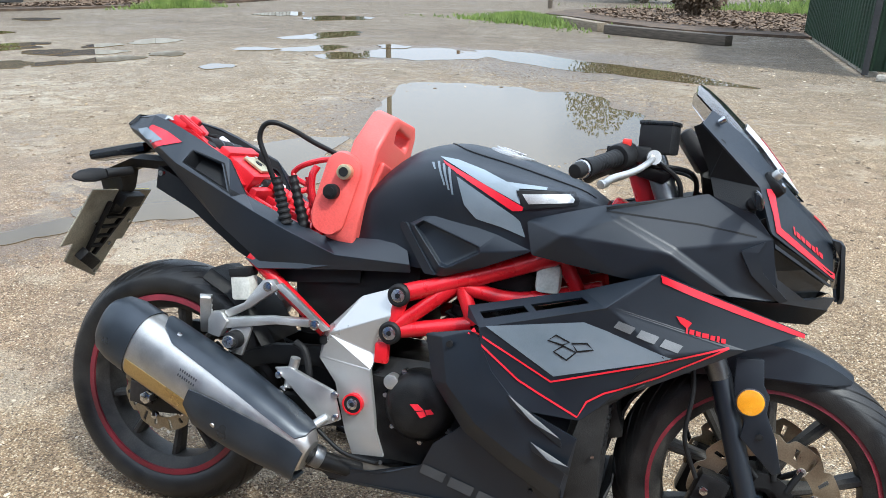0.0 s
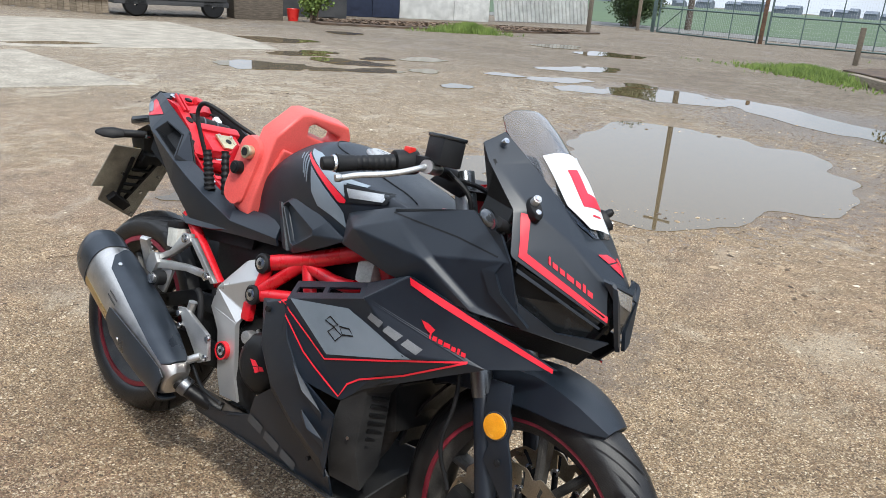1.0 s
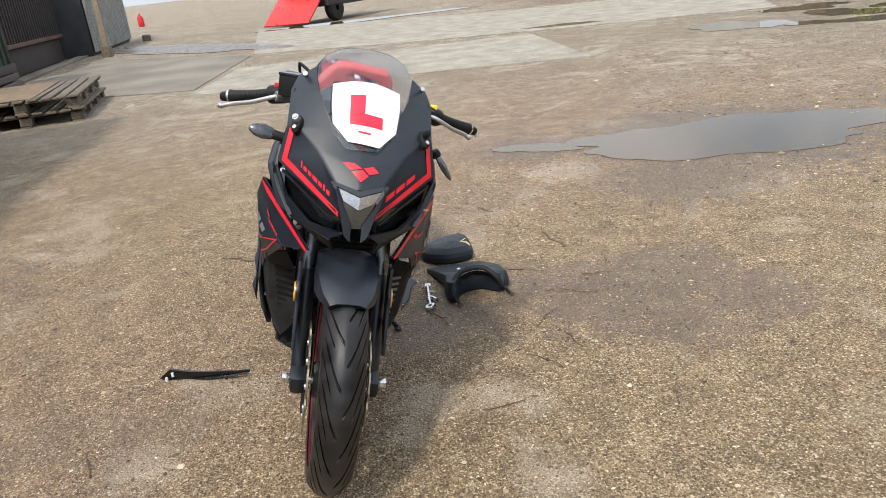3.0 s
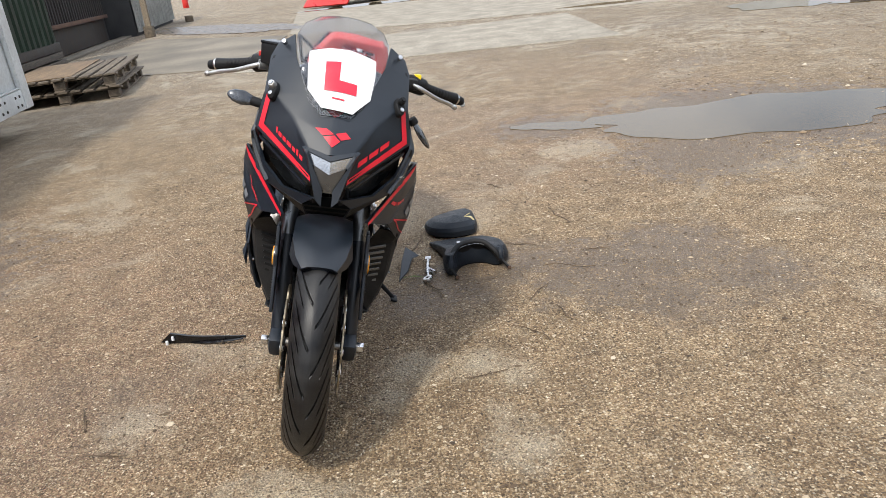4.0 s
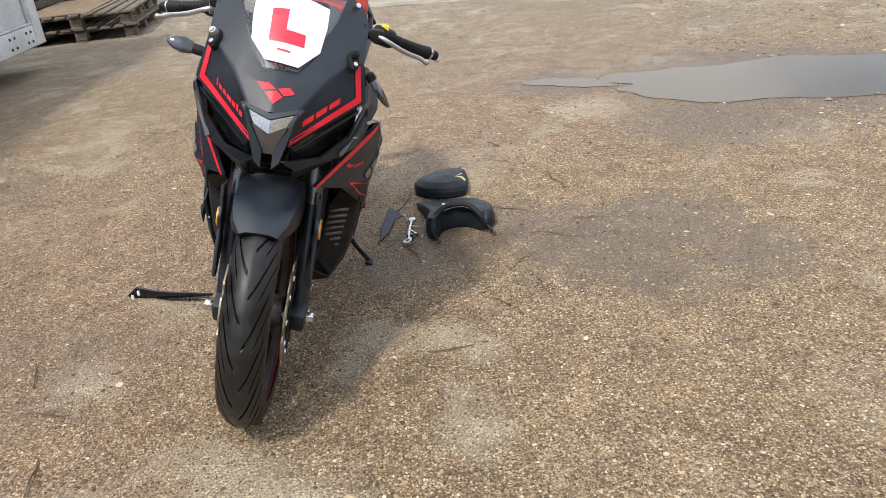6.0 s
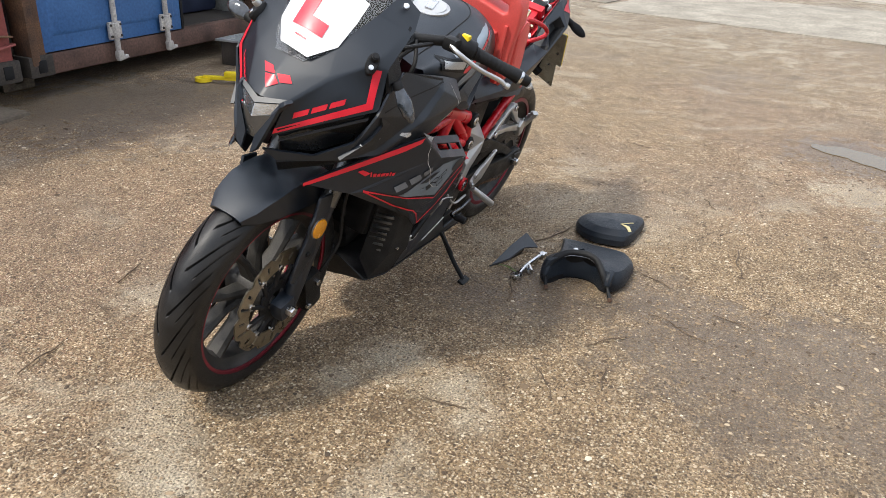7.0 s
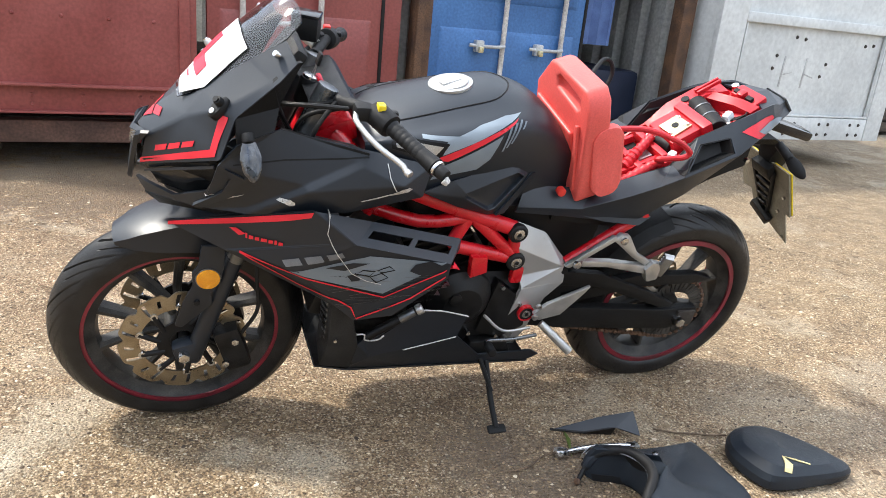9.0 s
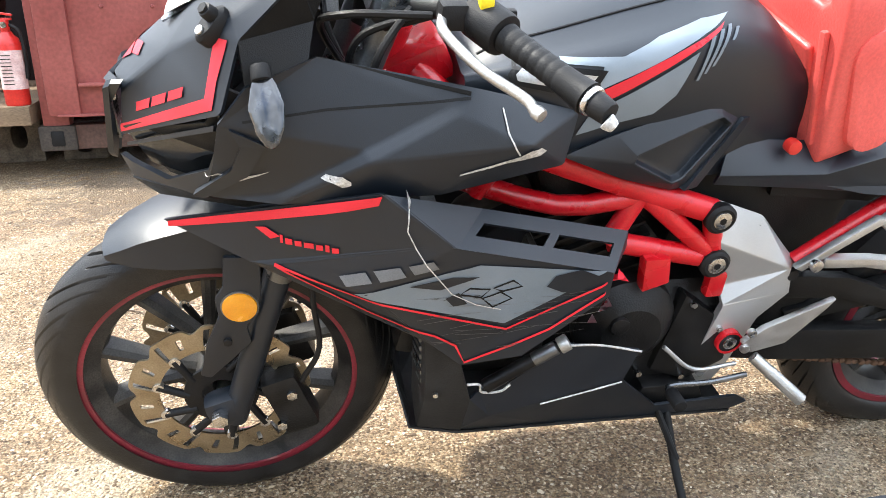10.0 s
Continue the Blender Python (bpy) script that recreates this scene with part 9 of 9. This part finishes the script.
part("torn_foam", laid([(0.046, 0.068), (0.056, 0.090), (0.070, 0.108), (0.052, 0.114), (0.040, 0.100)], 0.003), M_FOAM, pillion, "exposed yellow foam")
part("torn_edge", laid([(0.044, 0.070), (0.020, 0.086), (-0.012, 0.104), (-0.014, 0.101), (0.018, 0.082)], 0.003), M_FOAM, pillion)
part("seat_base", pad(PILLION, [(0.86, 0.0, 0), (0.90, 0.012, 0)]), M_RUBBER, pillion)
tri = thing("side_panel", "black triangular plastic side panel lying on the gravel", "panel", pose(-0.35, 0.24, 0))
part("panel", shell([(0.110, -0.030, 0.004), (0.030, 0.010, 0.010), (-0.050, 0.032, 0.030), (-0.108, 0.060, 0.016), (-0.110, 0.010, 0.060), (-0.020, -0.010, 0.040)], [(0, 1, 5), (1, 2, 5), (2, 4, 5), (2, 3, 4)], 1, 0.006, 0.001), M_BLACK, tri)
part("panel_flange", shell([(0.110, -0.030, 0.004), (0.030, 0.010, 0.010), (-0.050, 0.032, 0.030), (-0.045, 0.020, 0.001), (0.030, 0.0, 0.001)], [(0, 1, 4), (1, 2, 3, 4)], 1, 0.004, 0), M_TRIM, tri)
tool = thing("ring_spanner", "steel ring spanner lying half under the seat", "spanner", pose(-0.218, 0.322, 0, 0, 0, 176))
part("shaft", tube([(0.010, 0, 0.012), (0.06, 0.002, 0.018), (0.13, 0, 0.020), (0.185, 0, 0.016)], 0.0068, 12, 5), M_CHROME, tool)
part("ring", lathe([(0.009, -0.008), (0.018, -0.008), (0.020, 0.0), (0.018, 0.008), (0.009, 0.008)], 24), M_CHROME, tool).matrix_basis = pose(-0.006, 0, 0.012, 74, 0, 0)
part("jaw", box((0.03, 0.024, 0.008), (0.195, 0, 0.016), 0.003), M_CHROME, tool)
tagged(part("socket_bit", rod((-0.262, 0.352, 0.012), (-0.300, 0.326, 0.016), 0.0105, 0.009, segs=16, bevel=0.002), M_CHROME, None), "small steel socket lying beside the spanner", "socket")
trim = thing("trim_strip", "slim black plastic trim strip lying on the gravel", "trim", pose(0.035, -0.48, 0, 0, 0, 76))
part("strip", loft([[(x, -w, z), (x, -w * 0.6, z + h), (x, w * 0.6, z + h), (x, w, z)] for x, w, z, h in ((-0.168, 0.002, 0.004, 0.002), (-0.150, 0.006, 0.003, 0.016), (-0.126, 0.008, 0.002, 0.036), (-0.100, 0.008, 0.002, 0.033), (-0.055, 0.007, 0.002, 0.025), (0.00, 0.006, 0.004, 0.020), (0.08, 0.005, 0.009, 0.014), (0.155, 0.003, 0.016, 0.007))]), M_GLOSS, trim, "", 20)
part("strip_flange", loft([[(x, -0.010, z), (x, -0.010, z + 0.003), (x, -0.022 * q, z + 0.002), (x, -0.022 * q, z)] for x, z, q in ((-0.05, 0.004, 0.6), (0.02, 0.006, 1.0), (0.11, 0.012, 0.9), (0.15, 0.017, 0.6))]), M_GLOSS, trim)
for x, y, z, h in ((-0.136, -0.016, 0.0, 0.016), (-0.114, -0.010, 0.014, 0.016), (0.075, -0.018, 0.001, 0.014)):
    part("clip", box((0.009, 0.007, h), (x, y, z + h / 2), 0.002), M_WHITE if x < 0 else M_DARKSTEEL, trim, "white clip" if x < 0 else "")

# near the containers
tagged(part("paving_slab", flat([(-0.56, -2.70), (0.06, -2.53), (0.10, -2.80), (0.05, -3.25), (-0.50, -3.28)], -0.02, 0.020, 0.006), M_SLABDARK, None), "old concrete paving slab by the container", "slab")
bm = box((0.36, 0.27, 0.115), (0, 0, 0.057), 0.022)
rnd = random.Random(8)
for v in bm.verts:
    v.co += Vector((rnd.uniform(-0.012, 0.012), rnd.uniform(-0.012, 0.012), rnd.uniform(-0.006, 0.006) if v.co.z > 0.05 else 0))
tagged(part("mossy_block", bm, M_MOSSY, None), "broken mossy concrete block in front of the red container", "concrete block").matrix_basis = pose(0.41, -2.71, 0, 0, 0, 40)
yel = thing("yellow_clamp", "yellow metal clamp lying on the ground", "clamp", pose(-1.77, -2.42, 0, 0, 0, 112))
part("bar", box((0.34, 0.04, 0.025), (0, 0, 0.035), 0.008), M_YEL, yel)
part("jaw", lathe([(0.03, -0.012), (0.055, -0.012), (0.055, 0.012), (0.03, 0.012)], 20), M_YEL, yel).matrix_basis = pose(-0.17, 0, 0.02, 90, 0, 0)
part("jaw", lathe([(0.03, -0.012), (0.055, -0.012), (0.055, 0.012), (0.03, 0.012)], 20), M_YEL, yel).matrix_basis = pose(0.17, 0, 0.02, 90, 0, 0)
part("grip", box((0.10, 0.05, 0.04), (0.03, 0, 0.06), 0.01), M_YEL, yel)


def hollow_block(u, v, label, tall=1.0):
    """A concrete block with a hole through it."""
    bm = bmesh.new()
    outer = [(-0.11, 0.0), (0.11, 0.0), (0.11, 0.215), (-0.11, 0.215)]
    inner = rounded(0.075, 0.10, 0.035, 4)
    inner = [(x, z + 0.06) for x, z in inner]
    loops = []
    for pts in (outer, inner):
        loops.append([[bm.verts.new((x, y, z)) for x, z in pts] for y in (-0.22, 0.22)])
    for a, b in loops:
        n = len(a)
        for k in range(n):
            bm.faces.new((a[k], a[(k + 1) % n], b[(k + 1) % n], b[k]))
    for side in (0, 1):
        edges = []
        for loop in loops:
            ring = loop[side]
            edges += [bm.edges.get((ring[k], ring[(k + 1) % len(ring)])) for k in range(len(ring))]
        bmesh.ops.triangle_fill(bm, use_beauty=True, edges=edges)
    finish(bm, 0.006, 60)
    bm.transform(Matrix.Diagonal((1, 1, tall, 1)))
    tagged(part("hollow_block", bm, M_BLOCK, None), label, "concrete block", "blocks under the container").matrix_basis = at_row(u, v)


hollow_block(3.05, -0.66, "hollow concrete block under the red container", 0.62)
hollow_block(3.36, -0.66, "hollow concrete block under the timber platform", 1.25)
hollow_block(0.80, -0.50, "hollow concrete block under the red container", 0.62)
hollow_block(0.44, -0.55, "hollow concrete block under the blue container", 0.62)
tagged(part("timber_platform", box((1.6, 1.3, 0.09), (0, 0, 0.045), 0.008), M_PLY, None), "low timber platform beside the red container", "platform").matrix_basis = at_row(3.97, -0.58, 0.27)
ext = thing("fire_extinguisher", "red fire extinguisher with a faded label on the timber platform", "fire extinguisher", at_row(3.225, 0.0, 0.36))
part("cylinder", lathe([(0.0, 0.0), (0.050, 0.0), (0.054, 0.010), (0.054, 0.275), (0.047, 0.300), (0.030, 0.318), (0.024, 0.330), (0.0, 0.330)], 32, closed=False), M_GAS, ext).matrix_basis = pose(0, 0, 0, 90, 0, 0)
part("label", lathe([(0.0553, 0.075), (0.0553, 0.250), (0.0545, 0.250), (0.0545, 0.075)], 32), M_LABEL, ext, "faded label").matrix_basis = pose(0, 0, 0, 90, 0, 0)
for k in range(9):
    part("label_line", box((0.044, 0.002, 0.004), (0.010, 0.0555, 0.100 + 0.016 * k), 0), M_DARKSTEEL, ext)
part("valve", rod((0, 0, 0.325), (0, 0, 0.385), 0.020, segs=16, bevel=0.003), M_GAS, ext)
part("gauge", rod((0, 0.018, 0.360), (0, 0.030, 0.360), 0.014, segs=16), M_CHROME, ext)
part("lever", box((0.10, 0.020, 0.010), (0.012, 0, 0.410), 0.003, (0, -10, 0)), M_GAS, ext)
part("lever", box((0.085, 0.018, 0.010), (0.010, 0, 0.385), 0.003), M_GAS, ext)
part("hose", tube([(-0.02, 0.0, 0.36), (-0.060, 0.01, 0.32), (-0.066, 0.01, 0.20), (-0.060, 0.01, 0.12)], 0.009, 10, 5), M_RUBBER, ext)
tyre = tagged(part("tractor_tyre", lathe([(0.30, -0.16), (0.52, -0.17), (0.60, -0.12), (0.62, 0), (0.60, 0.12), (0.52, 0.17), (0.30, 0.16)], 48), M_DIRTY, None), "large dusty tyre lying on its edge beside the container", "tyre")
tyre.matrix_basis = at_row(3.95, -0.55, 0.92)

# made-up covered bundle, added to darken the shaded corner behind the platform
stack = []
rnd = random.Random(31)
for z, k in ((0.0, 1.0), (0.5, 1.03), (1.0, 0.99), (1.45, 0.93), (1.58, 0.72)):
    ring = [(x * k + rnd.uniform(-0.03, 0.03), y * k + rnd.uniform(-0.03, 0.03), z + rnd.uniform(-0.03, 0.03) * (z > 0)) for x, y in smooth_loop([(-1.1, 0.6), (-1.15, 0.0), (-1.1, -0.6), (0, -0.66), (1.1, -0.6), (1.15, 0), (1.1, 0.6), (0, 0.64)], 4)]
    stack.append(ring)
tagged(part("tarpaulin", loft(stack), M_SHADEFILL, None, "", 50), "dark covered bundle added in place of shade behind the timber platform", "tarpaulin").matrix_basis = at_row(4.42, -1.75, 0)

# twigs and leaves
def twig(x, y, turn, length, seed):
    r = random.Random(seed)
    pts = [(length * (k / 4 - 0.5), r.uniform(-0.06, 0.06) * length, 0.004 + r.uniform(0, 0.006)) for k in range(5)]
    bm = tube(pts, r.uniform(0.0016, 0.0028), 6, 4)
    q = pts[2]
    tube([q, (q[0] + 0.14 * length, q[1] + 0.10 * length, 0.008)], 0.0012, 5, 2, bm)
    tagged(part("twig", bm, M_STICK, None), "thin dry twig on the gravel", "twig", "twigs on the gravel").matrix_basis = pose(x, y, 0, 0, 0, turn)


TWIGS = [(0.30, 0.62, 40, 0.16), (-0.17, 0.86, 70, 0.20), (-0.12, 0.345, 20, 0.15), (-0.75, 0.95, 15, 0.22), (0.52, 0.44, 100, 0.13), (0.02, 0.70, -35, 0.14), (-0.45, 0.72, 60, 0.16), (-1.3, 0.75, 30, 0.12), (-2.0, 0.26, 80, 0.14), (0.9, -0.55, 10, 0.16), (0.65, -0.62, 80, 0.12), (0.2, 0.75, 15, 0.11),
         (-1.1, -0.5, 60, 0.2), (1.2, 0.8, 50, 0.14), (-0.62, 0.30, -20, 0.2), (1.05, -0.9, -30, 0.15), (0.45, -0.75, 25, 0.14), (-0.3, 1.0, 75, 0.12)]
for k, (x, y, a, ln) in enumerate(TWIGS):
    twig(x, y, a, ln, 100 + k)
blade = bmesh.new()
bv = [blade.verts.new(p) for p in ((-0.06, -0.004, 0.003), (0.0, -0.006, 0.012), (0.07, 0.0, 0.004), (0.0, 0.006, 0.012))]
blade.faces.new(bv)
bmesh.ops.solidify(blade, geom=blade.faces[:], thickness=0.0006)
tagged(part("grass_blade", blade, M_GRASS, None), "single green grass blade on the gravel", "grass blade").matrix_basis = pose(-0.26, 0.27, 0, 0, 0, 70)


def pebbles(name, label, count, seed, lo, hi, mat, size, far=1.0):
    """Loose stones, denser near the motorcycle."""
    r = np.random.default_rng(seed)
    top = [(0.12, 0.05, 1.0)]
    ring = [(math.cos(1.0472 * k), math.sin(1.0472 * k), 0.1) for k in range(6)]
    ico = np.array(top + [(0.62 * u, 0.62 * v, 0.72) for u, v, w in ring[::2]] + ring)
    fc = np.array([(0, 1, 2), (0, 2, 3), (0, 3, 1), (1, 5, 2), (2, 7, 3), (3, 9, 1), (1, 4, 5), (2, 5, 6), (2, 6, 7), (3, 7, 8), (3, 8, 9), (1, 9, 4)])
    x, y = r.uniform(lo[0], hi[0], count), r.uniform(lo[1], hi[1], count)
    dry = np.ones(count, bool)
    for cx, cy, rx, ry, turn, seed2 in PUDDLES:
        co, si = math.cos(radians(turn)), math.sin(radians(turn))
        u, w = (x - cx) * co + (y - cy) * si, (y - cy) * co - (x - cx) * si
        dry &= (u / rx) ** 2 + (w / ry) ** 2 > 0.92
    x, y = x[dry], y[dry]
    count = len(x)
    s = size * (0.45 + r.gamma(1.6, 0.38, count))
    a = r.uniform(0, 6.28, count)
    sx, sy, sz = s * r.uniform(0.8, 1.4, count), s * r.uniform(0.6, 1.0, count), s * r.uniform(0.30, 0.6, count)
    P = ico[None] * (1 + r.uniform(-0.18, 0.18, (count, len(ico), 1)))
    px, py, pz = P[..., 0] * sx[:, None], P[..., 1] * sy[:, None], P[..., 2] * sz[:, None]
    c, q = np.cos(a)[:, None], np.sin(a)[:, None]
    V = np.stack([x[:, None] + c * px - q * py, y[:, None] + q * px + c * py, pz + sz[:, None] * 0.15], -1).reshape(-1, 3)
    F = (fc[None] + (np.arange(count) * len(ico))[:, None, None]).reshape(-1, 3)
    me = bpy.data.meshes.new(name)
    me.from_pydata(V.tolist(), [], F.tolist())
    me.materials.append(mat)
    return tagged(new(name, me), label, "gravel", kind="stuff")


def stone_material():
    m = bpy.data.materials.new("mixed_gravel_stones")
    m.use_nodes = True
    n, l = m.node_tree.nodes, m.node_tree.links
    p = n["Principled BSDF"]
    geo, rp = n.new("ShaderNodeNewGeometry"), n.new("ShaderNodeValToRGB")
    stops = [(0.0, (0.050, 0.032, 0.018)), (0.30, (0.14, 0.094, 0.053)), (0.6, (0.28, 0.20, 0.118)), (0.82, (0.35, 0.262, 0.165)), (0.95, (0.47, 0.375, 0.255)), (1.0, (0.64, 0.565, 0.44))]
    while len(rp.color_ramp.elements) < len(stops):
        rp.color_ramp.elements.new(0.5)
    for e, (pos, col) in zip(rp.color_ramp.elements, stops):
        e.position, e.color = pos, (*col, 1)
    l.new(geo.outputs["Random Per Island"], rp.inputs["Fac"])
    l.new(rp.outputs["Color"], p.inputs["Base Color"])
    p.inputs["Roughness"].default_value = 0.72
    return m


M_STONES = stone_material()
pebbles("gravel", "small loose stones bedded in the hardstanding", 125000, 7, (-2.4, -2.5), (2.3, 2.6), M_STONES, 0.0025)
pebbles("gravel", "larger scattered stones on the hardstanding", 1500, 8, (-4.0, -2.7), (3.2, 4.0), M_STONES, 0.0050)
pebbles("gravel", "coarse stones strewn over the far yard", 26000, 9, (-6.5, 2.4), (3.0, 9.5), M_STONES, 0.0065)
